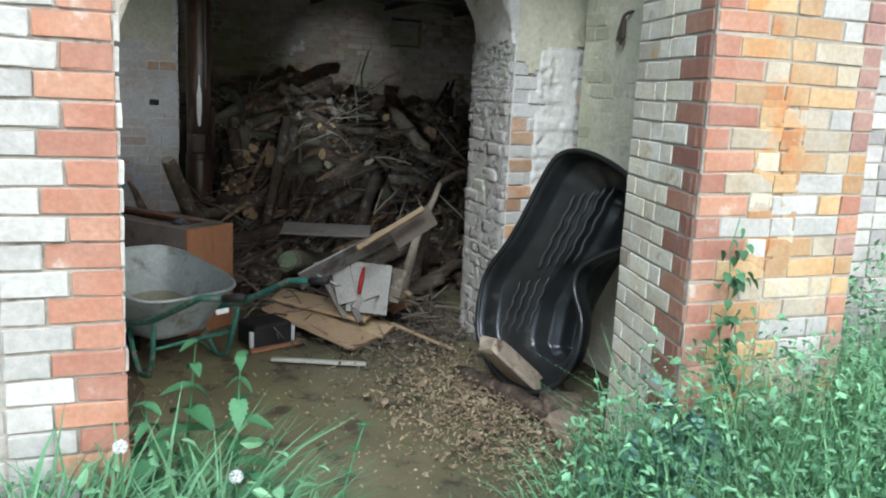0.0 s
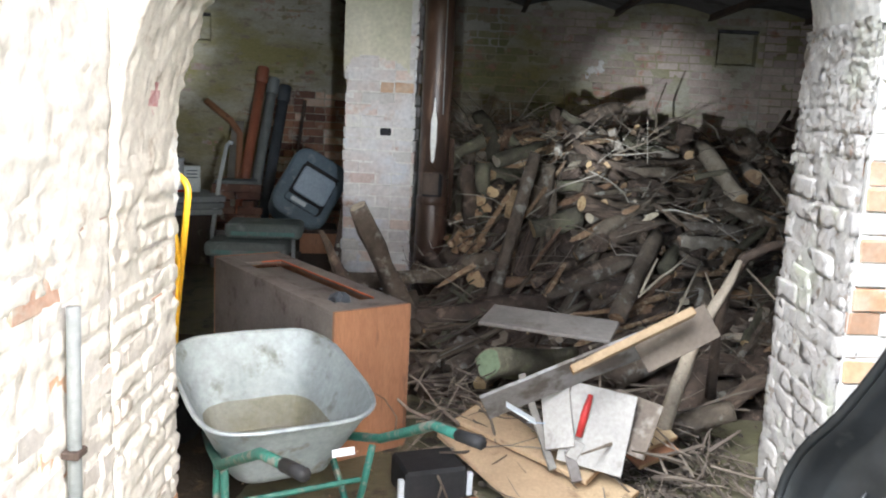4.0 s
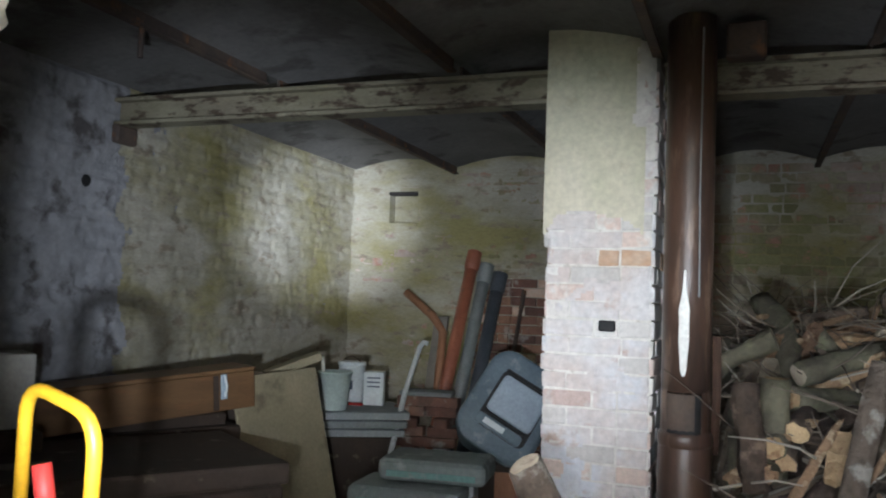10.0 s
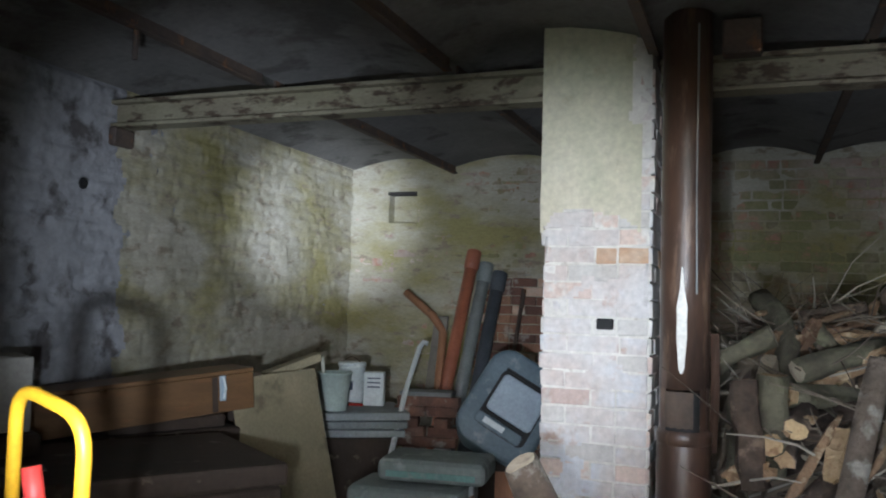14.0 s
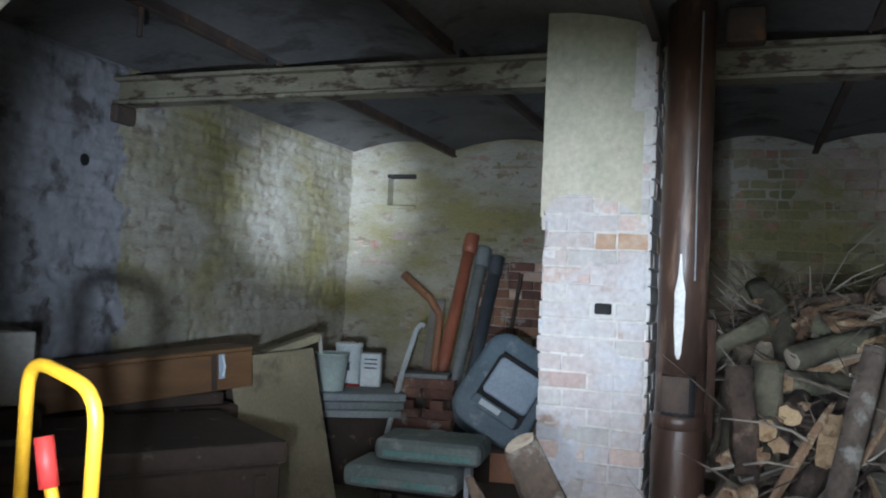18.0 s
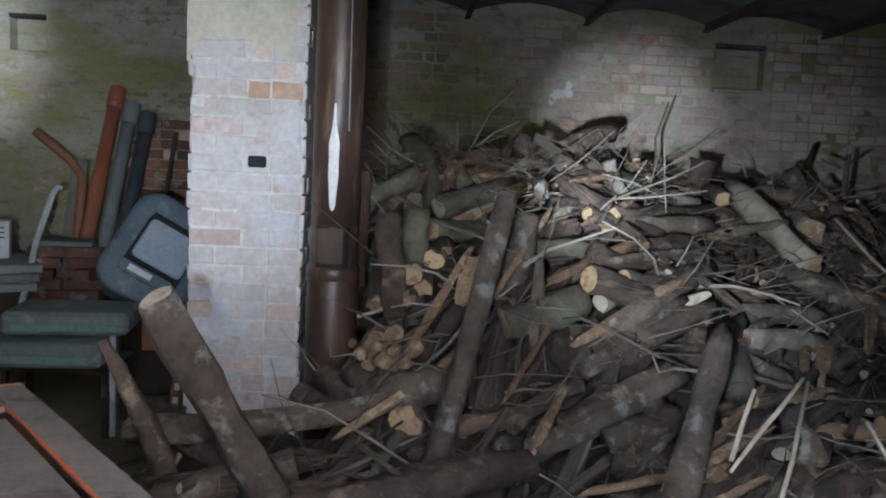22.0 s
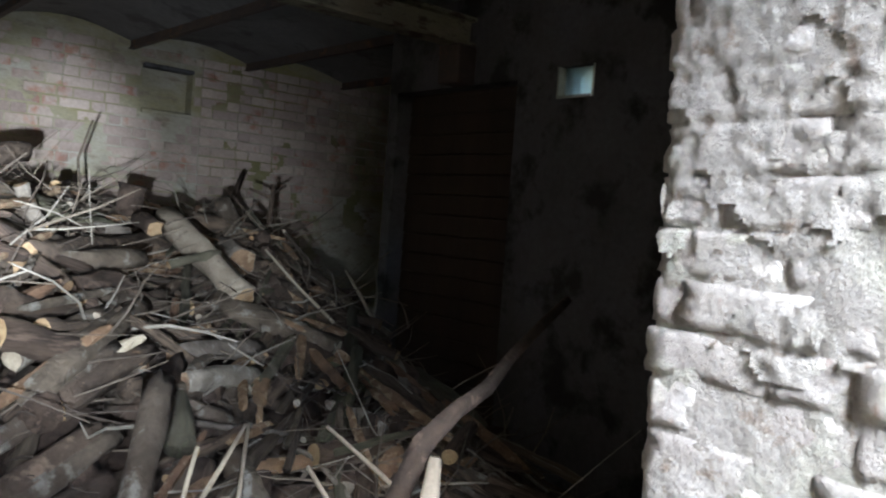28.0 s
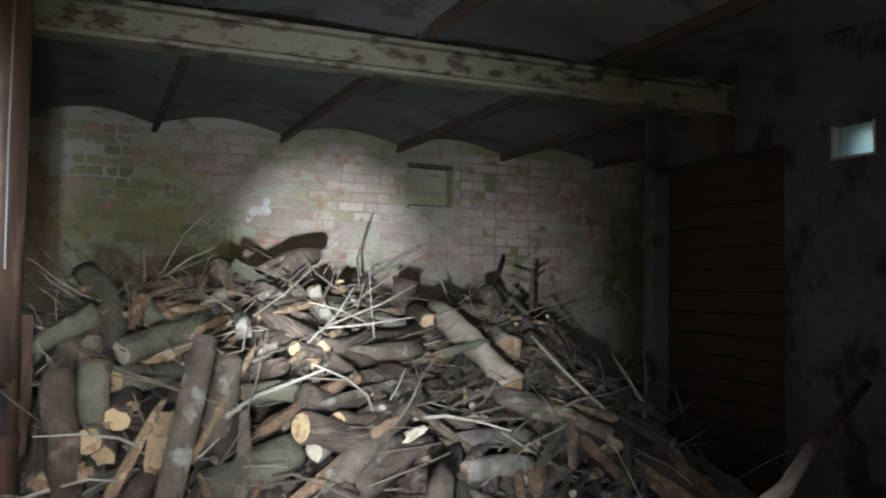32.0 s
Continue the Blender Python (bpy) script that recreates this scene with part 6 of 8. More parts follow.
special("log", arc((1.2, 6.02, 0.52), (1.32, 6.04, 0.6), (1.6, 6.29, 0.73), 7), 0.034, BARK[0], CUT, "grey log running up the slope beside others", 111, (True, True), 10)
special("log", arc((0.79, 5.88, 0.37), (0.96, 5.92, 0.39), (1.02, 5.93, 0.41), 7), 0.031, SPLINTER, TORN, "torn orange log low in the heap", 112, (True, True), 10)
special("log", arc((1.32, 5.86, 0.34), (1.4, 5.9, 0.38), (1.49, 5.93, 0.4), 5), 0.042, BARK[1], CUT, "dark log end low in the slope", 113, (True, True), 10)


special("log", arc((0.54, 6.06, 0.57), (0.60, 6.3, 0.54), (0.68, 6.6, 0.50), 5), [0.062, 0.07, 0.075, 0.075, 0.075, 0.07], BARK[0], TORN, "thick log with a knobbly torn end", 40)
for k in range(12):
    a = k * 2.4
    x, z = 0.55 + 0.036 * math.sqrt(k) * math.cos(a), 0.56 + 0.019 * math.sqrt(k) * math.sin(a)
    split_knob(x, 6.05 - 0.01 * (k % 3), z, 0.014 + 0.008 * (k % 3), k)

# split wood with torn, pale or orange faces
rng = random.Random(21)


def split_piece(x, y, z, a, tilt, L, w, material, label):
    bm = bmesh.new()
    n = 13
    rings = []
    for i in range(n):
        t = i / (n - 1)
        k = (1 - 0.7 * abs(t - 0.5) ** 1.5 * rng.uniform(0.6, 1.6)) * (0.5 if i in (0, n - 1) else 1.0)
        pts = [(0.0, 0.5), (0.3, 0.3), (0.5, 0.05), (0.4, -0.35), (0.0, -0.45), (-0.4, -0.35), (-0.5, 0.1), (-0.25, 0.28)]
        rings.append([bm.verts.new((L * (t - 0.5) + rng.uniform(-0.02, 0.02), w * px * k * rng.uniform(0.8, 1.2), w * pz * k * rng.uniform(0.8, 1.2))) for px, pz in pts])
    for p, q in zip(rings, rings[1:]):
        for k in range(8):
            bm.faces.new((p[k], p[(k + 1) % 8], q[(k + 1) % 8], q[k]))
    bm.faces.new(list(reversed(rings[0])))
    bm.faces.new(rings[-1])
    bmesh.ops.recalc_face_normals(bm, faces=bm.faces[:])
    ob = to_object("split_log", bm, material, False)
    ob.matrix_world = Matrix.Translation((x, y, z)) @ Matrix.Rotation(radians(a), 4, "Z") @ Matrix.Rotation(radians(-tilt), 4, "Y") @ Matrix.Rotation(rng.uniform(0, 6), 4, "X")
    tagged(ob, label, "split wood", "split wood in the heap")


split_piece(1.04, 7.1, 1.11, 28, 0, 0.36, 0.09, SPLINTER, "torn orange split log on the crest")
split_piece(1.20, 7.15, 1.12, -20, 10, 0.30, 0.07, CUT, "splintered yellow wood on the crest")
split_piece(0.83, 6.2, 0.78, 70, 35, 0.22, 0.08, CUT, "yellow split face beside a log")
split_piece(1.55, 7.55, 1.15, 100, 40, 0.26, 0.06, CUT, "pale split stick standing on the crest")
for k in range(44):
    x, y = rng.uniform(0.5, 3.0), rng.uniform(5.6, 8.4)
    h = heap_z(x, y)
    if h < F + 0.08:
        continue
    kind = rng.choice([(SPLINTER, "torn orange splinter in the heap"), (CUT_PALE, "pale split wood in the heap"), (SPLINTER, "torn orange splinter in the heap"), (BARK[1], "slab of loose bark in the heap")])
    split_piece(x, y, h + 0.02, rng.uniform(-90, 90), rng.gauss(15, 15), rng.uniform(0.15, 0.4), rng.uniform(0.04, 0.08), kind[0], kind[1])

# long torn slivers lying with the logs
for k in range(90):
    x, y = rng.uniform(0.6, 3.1), rng.uniform(5.5, 8.3)
    h = heap_z(x, y)
    if h < F + 0.10:
        continue
    a = rng.gauss(50, 16) if x < 2.5 else rng.gauss(115, 18)
    e = 0.2
    rise = heap_z(x + math.cos(radians(a)) * e, y + math.sin(radians(a)) * e) - heap_z(x - math.cos(radians(a)) * e, y - math.sin(radians(a)) * e)
    kind = rng.choice([(SPLINTER, "torn orange splinter in the heap"), (TORN, "brown torn sliver of wood in the heap"), (TORN, "brown torn sliver of wood in the heap"), (BARK[0], "slab of loose grey bark in the heap")])
    split_piece(x, y, h + rng.uniform(0.05, 0.10), a, math.degrees(math.atan2(rise, 2 * e)) + rng.gauss(0, 6), rng.uniform(0.25, 0.6), rng.uniform(0.025, 0.05), kind[0], kind[1])


def twig_mass(name, count, region, length, radius, material, label, seed, up=0.25, sides=4):
    rng = random.Random(seed)
    bm = bmesh.new()
    for k in range(count):
        x, y, z = region(rng)
        if z is None:
            continue
        a, L = rng.uniform(0, 6.28), rng.uniform(*length)
        d = Vector((math.cos(a), math.sin(a), rng.gauss(up, 0.25))).normalized()
        p = Vector((x, y, z))
        pts = [p]
        for s in range(3):
            d = (d + Vector((rng.gauss(0, 0.22), rng.gauss(0, 0.22), rng.gauss(0, 0.18)))).normalized()
            q = pts[-1] + d * L / 3
            q.x, q.y = min(q.x, RIGHT - 0.05), min(q.y, BACK - 0.05)
            pts.append(q)
        r = rng.uniform(*radius)
        rings = []
        for i, q in enumerate(pts):
            u, v = frame_of(d)
            rr = r * (1 - 0.22 * i)
            rings.append([bm.verts.new(q + (u * math.cos(6.2832 * j / sides) + v * math.sin(6.2832 * j / sides)) * rr) for j in range(sides)])
        for p0, p1 in zip(rings, rings[1:]):
            for j in range(sides):
                bm.faces.new((p0[j], p0[(j + 1) % sides], p1[(j + 1) % sides], p1[j]))
    return tagged(to_object(name, bm, material), label, "twigs", "", "stuff")


def on_heap(rng):
    x, y = rng.uniform(0.4, 3.2), 5.3 + 3.3 * rng.random()
    h = heap_z(x, y)
    return (x, y, h + rng.uniform(0, 0.07)) if h > F + 0.03 else (x, y, None)


twig_mass("dry_twigs", 750, on_heap, (0.15, 0.55), (0.002, 0.006), TWIG, "dry brown twigs tangled through the firewood", 3)
twig_mass("pale_twigs", 120, on_heap, (0.2, 0.6), (0.003, 0.008), PALE_TWIG, "peeled pale twigs on the firewood", 8)
twig_mass("floor_twigs", 150, lambda g: (g.uniform(0.3, 1.6), g.uniform(4.3, 5.5), F + 0.02 + 0.22 * g.random()), (0.1, 0.45), (0.003, 0.012), TWIG, "twigs behind the fallen boards", 9)
twig_mass("root_tangle", 50, lambda g: (g.gauss(0.60, 0.06), g.gauss(4.70, 0.06), 0.02 + 0.22 * g.random()), (0.08, 0.22), (0.002, 0.006), TWIG, "fibrous tangle of roots beside boards", 10, 0.1)
twig_mass("sapling_tops", 16, lambda g: (g.gauss(3.1, 0.12), g.gauss(7.1, 0.3), 0.3 + 0.5 * g.random()), (0.2, 0.5), (0.004, 0.009), TWIG, "thin dark branch tops beside the door", 11, 0.7)
twig_mass("floor_twigs", 170, lambda g: (g.uniform(0.85, 1.85), g.uniform(3.95, 4.9), F + 0.012 + 0.03 * g.random()), (0.06, 0.32), (0.002, 0.007), TWIG, "twigs and splinters strewn round the boards", 12, 0.02)
for pts in ([(1.60, 5.48, 0.20), (1.72, 5.62, 0.38), (1.86, 5.84, 0.56)], 
            [(2.30, 5.5, 0.30), (2.2, 5.62, 0.42), (2.08, 5.75, 0.55)], [(2.72, 6.7, 0.72), (2.62, 6.85, 0.86), (2.52, 7.0, 1.02)],
            [(2.10, 8.3, 1.1), (2.08, 8.32, 1.4), (2.14, 8.3, 1.62)]):
    r = 0.008
    special("stick", pts, [r, r * 0.9, r * 0.7], BARK[0] if pts[0][1] > 8.2 else CUT_PALE, CUT_PALE, "pale peeled stick poking out of the heap", 30, (False, False), 6)

# chips and dead leaves by the pier, stones
def flakes(name, count, region, size, material, label, seed):
    rng = random.Random(seed)
    verts, faces = [], []
    for k in range(count):
        x, y, z = region(rng)
        L, w = rng.uniform(*size), rng.uniform(0.3, 0.7)
        m = Matrix.Translation((x, y, z)) @ Euler((rng.gauss(0, 0.4), rng.gauss(0, 0.4), rng.uniform(0, 6.28))).to_matrix().to_4x4()
        base = len(verts)
        for p in ((-L / 2, -L * w / 3, 0), (L * 0.1, -L * w / 2, 0.004), (L / 2, 0, 0), (0, L * w / 2, 0.004), (-L / 2, L * w / 4, 0)):
            verts.append(m @ Vector(p))
            verts.append(m @ Vector((p[0] * 0.96, p[1] * 0.96, p[2] + 0.004)))
        faces.append([base + i for i in (8, 6, 4, 2, 0)])
        faces.append([base + i for i in (1, 3, 5, 7, 9)])
        for i in range(5):
            a, b = 2 * i, 2 * ((i + 1) % 5)
            faces.append([base + a, base + b, base + b + 1, base + a + 1])
    me = bpy.data.meshes.new(name)
    me.from_pydata(verts, [], faces)
    me.materials.append(material)
    return tagged(new(name, me), label, "litter", "", "stuff")


flakes("wood_chips", 3200, lambda g: (g.gauss(1.28, 0.22), g.gauss(2.95, 0.42), F + 0.02 + 0.05 * g.random()), (0.006, 0.026), CHIPS, "pale wood chips strewn by the pier", 2)
flakes("dead_leaves", 500, lambda g: (g.gauss(1.25, 0.3), g.uniform(2.3, 4.0), F + 0.012 + 0.02 * g.random()), (0.008, 0.026), BROWN_LEAF, "dead leaves and bark scraps on the floor", 5)
flakes("floor_chips", 900, lambda g: (g.uniform(-0.3, 1.7), g.uniform(1.9, 5.2), F + 0.022), (0.004, 0.018), CHIPS, "scattered small chips on the muddy floor", 6)
flakes("bark_litter", 1500, lambda g: (g.gauss(1.30, 0.33), g.gauss(4.45, 0.38), F + 0.012 + 0.02 * g.random()), (0.012, 0.05), DARK_LITTER, "dark bark litter round the fallen boards", 18)
flakes("chip_slivers", 110, lambda g: (g.gauss(1.22, 0.25), g.gauss(2.9, 0.45), F + 0.035 + 0.04 * g.random()), (0.025, 0.065), CHIPS, "brown bark slabs among the chips", 16)
flakes("heap_bark", 450, lambda g: (lambda x, y: (x, y, heap_z(x, y) + 0.02))(g.uniform(0.4, 3.0), g.uniform(5.4, 8.5)), (0.03, 0.13), TWIG, "loose bark flakes on the firewood", 7)


def stone(name, x, y, z, s, a, label, material=STONE):
    bm = bmesh.new()
    add_box(bm, (0, 0, 0), (1, 1, 1), None, 0.22, 2)
    for v in bm.verts:
        v.co *= 1 + 0.34 * noise.noise(v.co * 2.4 + Vector((x * 7, y * 5, 1)))
        v.co = Vector((v.co.x * s[0], v.co.y * s[1], v.co.z * s[2]))
    ob = to_object(name, bm, material)
    ob.matrix_world = pose(x, y, z, *a)
    return tagged(ob, label, "stone")


stone("stone_slab", 1.437, 3.06, 0.085, (0.36, 0.19, 0.085), (-10, 41, 4), "pale brown stone slab propped under the pond liner", PALE_STONE)
stone("stone", 1.50, 2.62, F + 0.05, (0.14, 0.16, 0.12), (8, 0, 30), "brown broken stone beside the pier")
stone("stone", 1.58, 2.80, F + 0.07, (0.12, 0.2, 0.14), (0, 12, 70), "dark broken stone beside the pier", BARK[1])
stone("stone", 1.50, 2.35, F + 0.04, (0.16, 0.14, 0.10), (0, 0, 10), "mossy stone at the pier's foot", BARK[2])


# ---- plants ----
def leaf_mesh(L, w, serr=0.0):
    """A drooping pointed leaf, broadest near its stalk, with a toothed edge."""
    bm = bmesh.new()
    n = 14
    mid, le, ri = [], [], []
    for i in range(n):
        t = i / (n - 1)
        half_w = w / 2 * math.sin(math.pi * min(1.0, 0.05 + 0.95 * t) ** 0.62) ** 0.85 + 0.0006
        half_w *= 1 + (serr if i % 2 else -serr)
        z = -0.22 * L * t * t
        mid.append(bm.verts.new((L * t, 0, z)))
        le.append(bm.verts.new((L * (t - 0.03), half_w, z + 0.35 * half_w)))
        ri.append(bm.verts.new((L * (t - 0.03), -half_w, z + 0.35 * half_w)))
    for i in range(n - 1):
        bm.faces.new((mid[i], mid[i + 1], le[i + 1], le[i]))
        bm.faces.new((ri[i], ri[i + 1], mid[i + 1], mid[i]))
    me = bpy.data.meshes.new("leaf")
    bm.to_mesh(me)
    bm.free()
    me.polygons.foreach_set("use_smooth", [True] * len(me.polygons))
    me.materials.append(LEAF)
    return me


NETTLE_LEAF = [leaf_mesh(0.125, 0.070, 0.13), leaf_mesh(0.10, 0.056, 0.13), leaf_mesh(0.065, 0.034, 0.13)]


def nettle(x, y, h, a, lean, label):
    rng = random.Random(int(x * 100 + y * 31))
    ob = thing("nettle", pose(x, y, F - 0.02, 0, 0, a), label, "plant", "nettles by the porch")
    top = Vector((lean, 0, h))
    pts = arc((0, 0, 0), (lean * 0.2, 0, h * 0.5), top, 6)
    part("stem", tube(pts, [0.006, 0.006, 0.0055, 0.005, 0.004, 0.003, 0.002], 6), LEAF, ob)
    tiers = 9
    for k in range(tiers):
        t = 0.22 + 0.78 * k / (tiers - 1)
        p = pts[min(6, int(t * 6))].lerp(pts[min(6, int(t * 6) + 1)], t * 6 % 1) if t < 1 else top
        for s in (0, 180):
            lf = bpy.data.objects.new("leaf", NETTLE_LEAF[0 if k in (2, 3, 4, 5) else (1 if k in (0, 1, 6) else 2)])
            scene.collection.objects.link(lf)
            lf.parent = ob
            lf.matrix_local = Matrix.Translation(p) @ Euler((0, radians(rng.uniform(-15, 38)), radians(90 * (k % 2) + s + rng.uniform(-20, 20)))).to_matrix().to_4x4()
    return ob


nettle(-0.13, 2.16, 0.72, 20, 0.05, "tall green nettle beside the red quoins")
nettle(0.02, 2.10, 0.66, 70, 0.08, "tall green nettle beside the path")
nettle(-0.20, 2.02, 0.58, 130, 0.05, "green nettle at the pier's foot")
nettle(0.10, 1.98, 0.42, 200, 0.06, "small green nettle beside the path")
nettle(1.45, 1.78, 0.5, 10, -0.05, "green nettle before the cream bricks")
nettle(1.62, 1.70, 0.46, 60, 0.05, "green nettle before the red quoins")
nettle(2.0, 1.6, 0.55, 100, 0.06, "green nettle among undergrowth")
nettle(2.5, 1.7, 0.62, 160, 0.05, "tall green nettle among undergrowth")
g = random.Random(64)
for k in range(16):
    x = g.uniform(1.25, 3.6)
    nettle(x, g.uniform(1.0, 1.75) + (0.3 if x > 2.4 else 0.0), g.uniform(0.36, 0.62), g.uniform(0, 360), g.uniform(-0.08, 0.08), "green nettle among grass before the wall")
ob = thing("cleavers", pose(0.30, 2.0, F), "thin cleavers stem with whorled leaves beside the path", "plant")
pts = arc((0, 0, 0), (0.02, 0, 0.22), (0.10, 0.02, 0.44), 6)
part("stem", tube(pts, 0.003, 5), LEAF, ob)
for k, p in enumerate(pts[1:]):
    for s in range(5):
        lf = bpy.data.objects.new("leaf", NETTLE_LEAF[2])
        scene.collection.objects.link(lf)
        lf.parent = ob
        lf.matrix_local = Matrix.Translation(p) @ Euler((0, radians(-20), radians(72 * s + 30 * k))).to_matrix().to_4x4() @ Matrix.Diagonal((0.5, 0.4, 0.5, 1))
for x, y, h in ((-0.03, 1.69, 0.52), (-0.30, 1.72, 0.62)):
    ob = thing("dandelion_clock", pose(x, y, F - 0.03), "white dandelion seed head on a thin stalk", "flower", "dandelion clocks")
    part("stalk", tube(arc((0, 0, 0), (0.01, 0, h * 0.5), (0.0, 0, h), 5), 0.003, 5), LEAF, ob)
    bm = bmesh.new()
    g = random.Random(3)
    for k in range(130):
        d = Vector((g.gauss(0, 1), g.gauss(0, 1), g.gauss(0, 1))).normalized()
        u, v = frame_of(d)
        q = [bm.verts.new(Vector((0, 0, h)) + d * 0.015 + w_) for w_ in (u * 0.003 + d * 0.003, v * 0.003, -u * 0.003 + d * 0.003, -v * 0.003)]
        bm.faces.new(q)
        a_ = [bm.verts.new(Vector((0, 0, h)) + d * r_ + u * s_) for r_, s_ in ((0.003, 0.0006), (0.015, 0.0006), (0.015, -0.0006))]
        bm.faces.new(a_)
    part("seed_head", bm, SEED, ob, "white fluffy seed head")


def grass(name, count, region, height, width, material, label, seed, grow=None, arch=(0.15, 1.25)):
    rng = random.Random(seed)
    verts, faces = [], []
    for k in range(count):
        x, y = region(rng)
        z = F - 0.04
        h, w = rng.uniform(*height) * (grow(x, y) if grow else 1.0), rng.uniform(*width)
        a = rng.uniform(0, 6.28)
        d = Vector((math.cos(a), math.sin(a), 0))
        s = Vector((-d.y, d.x, 0)) * w / 2
        bend = rng.uniform(*arch)
        base = len(verts)
        for i in range(5):
            t = i / 4
            p = Vector((x, y, z)) + d * (h * bend * t * t * 0.75) + Vector((0, 0, h * (t - 0.35 * bend * t * t)))
            ww = (1 - t * t) if i < 4 else 0.03
            verts.append(p - s * ww)
            verts.append(p + s * ww)
        for i in range(4):
            b = base + 2 * i
            faces.append((b, b + 1, b + 3, b + 2))
    me = bpy.data.meshes.new(name)
    me.from_pydata(verts, [], faces)
    me.materials.append(material)
    return tagged(new(name, me), label, "grass", "", "stuff")


def edge_rise(x, y):
    """Low at the path's edge, full height farther out."""
    return max(0.35, min(1.15, 0.35 + 1.15 * (x - 0.75) + 0.2 * noise.noise(Vector((x * 2, y * 2, 1)))))


def left_patch(g):
    while True:
        x, y = g.gauss(-0.45, 0.42), g.gauss(1.72, 0.26)
        if x < 0.26 - 0.25 * max(0, y - 1.7) and y < 2.05 and y > 1.0 + 0.3 * noise.noise(Vector((x * 2, y, 3))):
            return x, y


def right_patch(g):
    while True:
        x, y = g.uniform(0.6, 5.2), g.uniform(-0.4, 2.35)
        if y < 0.55 + 0.5 * noise.noise(Vector((x * 0.9, y * 0.9, 8))) + 0.12 * (x - 2.4) ** 2 * g.random():
            continue
        if x > 0.78 + 0.5 * max(0.0, y - 1.75) * 4 + g.gauss(0, 0.07) and not (1.42 < x < 2.26 and y > 1.88) and not (x < 1.5 and y > 2.05):
            return x, y


grass("long_grass", 2700, left_patch, (0.36, 0.80), (0.010, 0.023), BROAD, "long green grass at the pier's foot", 31, lambda x, y: 1 - 0.55 * max(0.0, min(1.0, (x + 0.1) / 0.3)), (0.4, 2.0))
grass("long_grass", 17000, right_patch, (0.34, 0.80), (0.004, 0.012), GRASS, "green grass spreading before the wall", 32, edge_rise)
grass("path_grass", 500, lambda g: (g.uniform(0.35, 1.2), g.gauss(1.85, 0.12)), (0.04, 0.14), (0.003, 0.006), GRASS, "short grass along the threshold", 33)
grass("far_grass", 2500, lambda g: (g.uniform(-6, 8), g.uniform(-4, 0.2)), (0.08, 0.3), (0.01, 0.03), GRASS, "rough grass behind the path", 34)


def leaf_mass(name, count, region, size, material, label, seed, category="undergrowth", broad=(0.32, 0.58)):
    rng = random.Random(seed)
    verts, faces = [], []
    for k in range(count):
        p = region(rng)
        L = rng.uniform(*size)
        w = L * rng.uniform(*broad)
        m = Matrix.Translation(p) @ Euler((rng.gauss(0, 0.5), rng.gauss(0.2, 0.5), rng.uniform(0, 6.28))).to_matrix().to_4x4()
        base = len(verts)
        for q in ((0, 0, 0), (L * 0.3, w / 2, 0.12 * L), (L * 0.72, w * 0.34, 0.06 * L), (L, 0, -0.12 * L), (L * 0.72, -w * 0.34, 0.06 * L), (L * 0.3, -w / 2, 0.12 * L), (L * 0.5, 0, 0)):
            verts.append(m @ Vector(q))
        for f_ in ((0, 6, 1), (1, 6, 2), (2, 6, 3), (3, 6, 4), (4, 6, 5), (5, 6, 0)):
            faces.append([base + i for i in f_])
    me = bpy.data.meshes.new(name)
    me.from_pydata(verts, [], faces)
    me.materials.append(material)
    return tagged(new(name, me), label, category, "", "stuff")


def thicket(g):
    x, y = right_patch(g)
    top = 0.58 * edge_rise(x, y) + 0.20 * min(1.0, max(0, x - 2.1)) + 0.10 * noise.noise(Vector((x * 2.2, y * 2.2, 5)))
    return Vector((x, y, F + 0.02 + top * g.random() ** 0.55 * 1.1))


def ivy_bank(g):
    """A mound of ivy against the pier's corner, trailing out to the path."""
    x, y = g.gauss(1.42, 0.19), g.gauss(1.74, 0.09)
    return Vector((x, min(y, 1.90), F + 0.04 + g.random() ** 0.8 * max(0.10, 0.46 - 0.9 * abs(x - 1.42) + 0.10 * noise.noise(Vector((x * 6, y * 6, 2))))))


leaf_mass("undergrowth", 26000, thicket, (0.010, 0.044), LEAF_I, "dense green weeds before the wall", 41)
leaf_mass("undergrowth", 900, lambda g: Vector((*left_patch(g), F + 0.05 + 0.40 * g.random())), (0.03, 0.09), LEAF_I, "green weeds among the grass", 42)
leaf_mass("ivy", 1500, ivy_bank, (0.030, 0.062), IVY_I, "blue-green ivy at the pier's foot", 43, "ivy", (0.6, 0.85))


def vine(name, x0, y0, z0, z1, spread, count, label, seed, dx=0.0):
    ob = thing(name, pose(x0, y0, z0), label, "creeper", "creepers on the brick")
    g = random.Random(seed)
    pts = [Vector((dx * t + g.gauss(0, 0.012), -0.012, (z1 - z0) * t)) for t in (i / 8 for i in range(9))]
    part("stem", tube(pts, 0.0022, 5), LEAF_I, ob)
    me = leaf_mesh(0.038, 0.030, 0.08)
    for k in range(count):
        t = g.random()
        p = pts[min(7, int(t * 8))]
        lf = bpy.data.objects.new("leaf", me)
        scene.collection.objects.link(lf)
        lf.parent = ob
        lf.matrix_local = Matrix.Translation(p + Vector((g.gauss(0, spread), -0.01 - 0.03 * g.random(), g.gauss(0, 0.03)))) @ Euler((g.gauss(0, 0.5), radians(50) + g.gauss(0, 0.4), radians(-90) + g.gauss(0, 0.8))).to_matrix().to_4x4()


vine("creeper", 1.62, 1.905, 0.15, 0.98, 0.03, 80, "thin green creeper climbing the red quoins", 51, 0.02)
vine("creeper", 2.30, 2.36, 0.5, 1.45, 0.055, 120, "green creeper hanging down beside the pier", 52, 0.12)


# ---- brick faces ----
BRICKS = {}


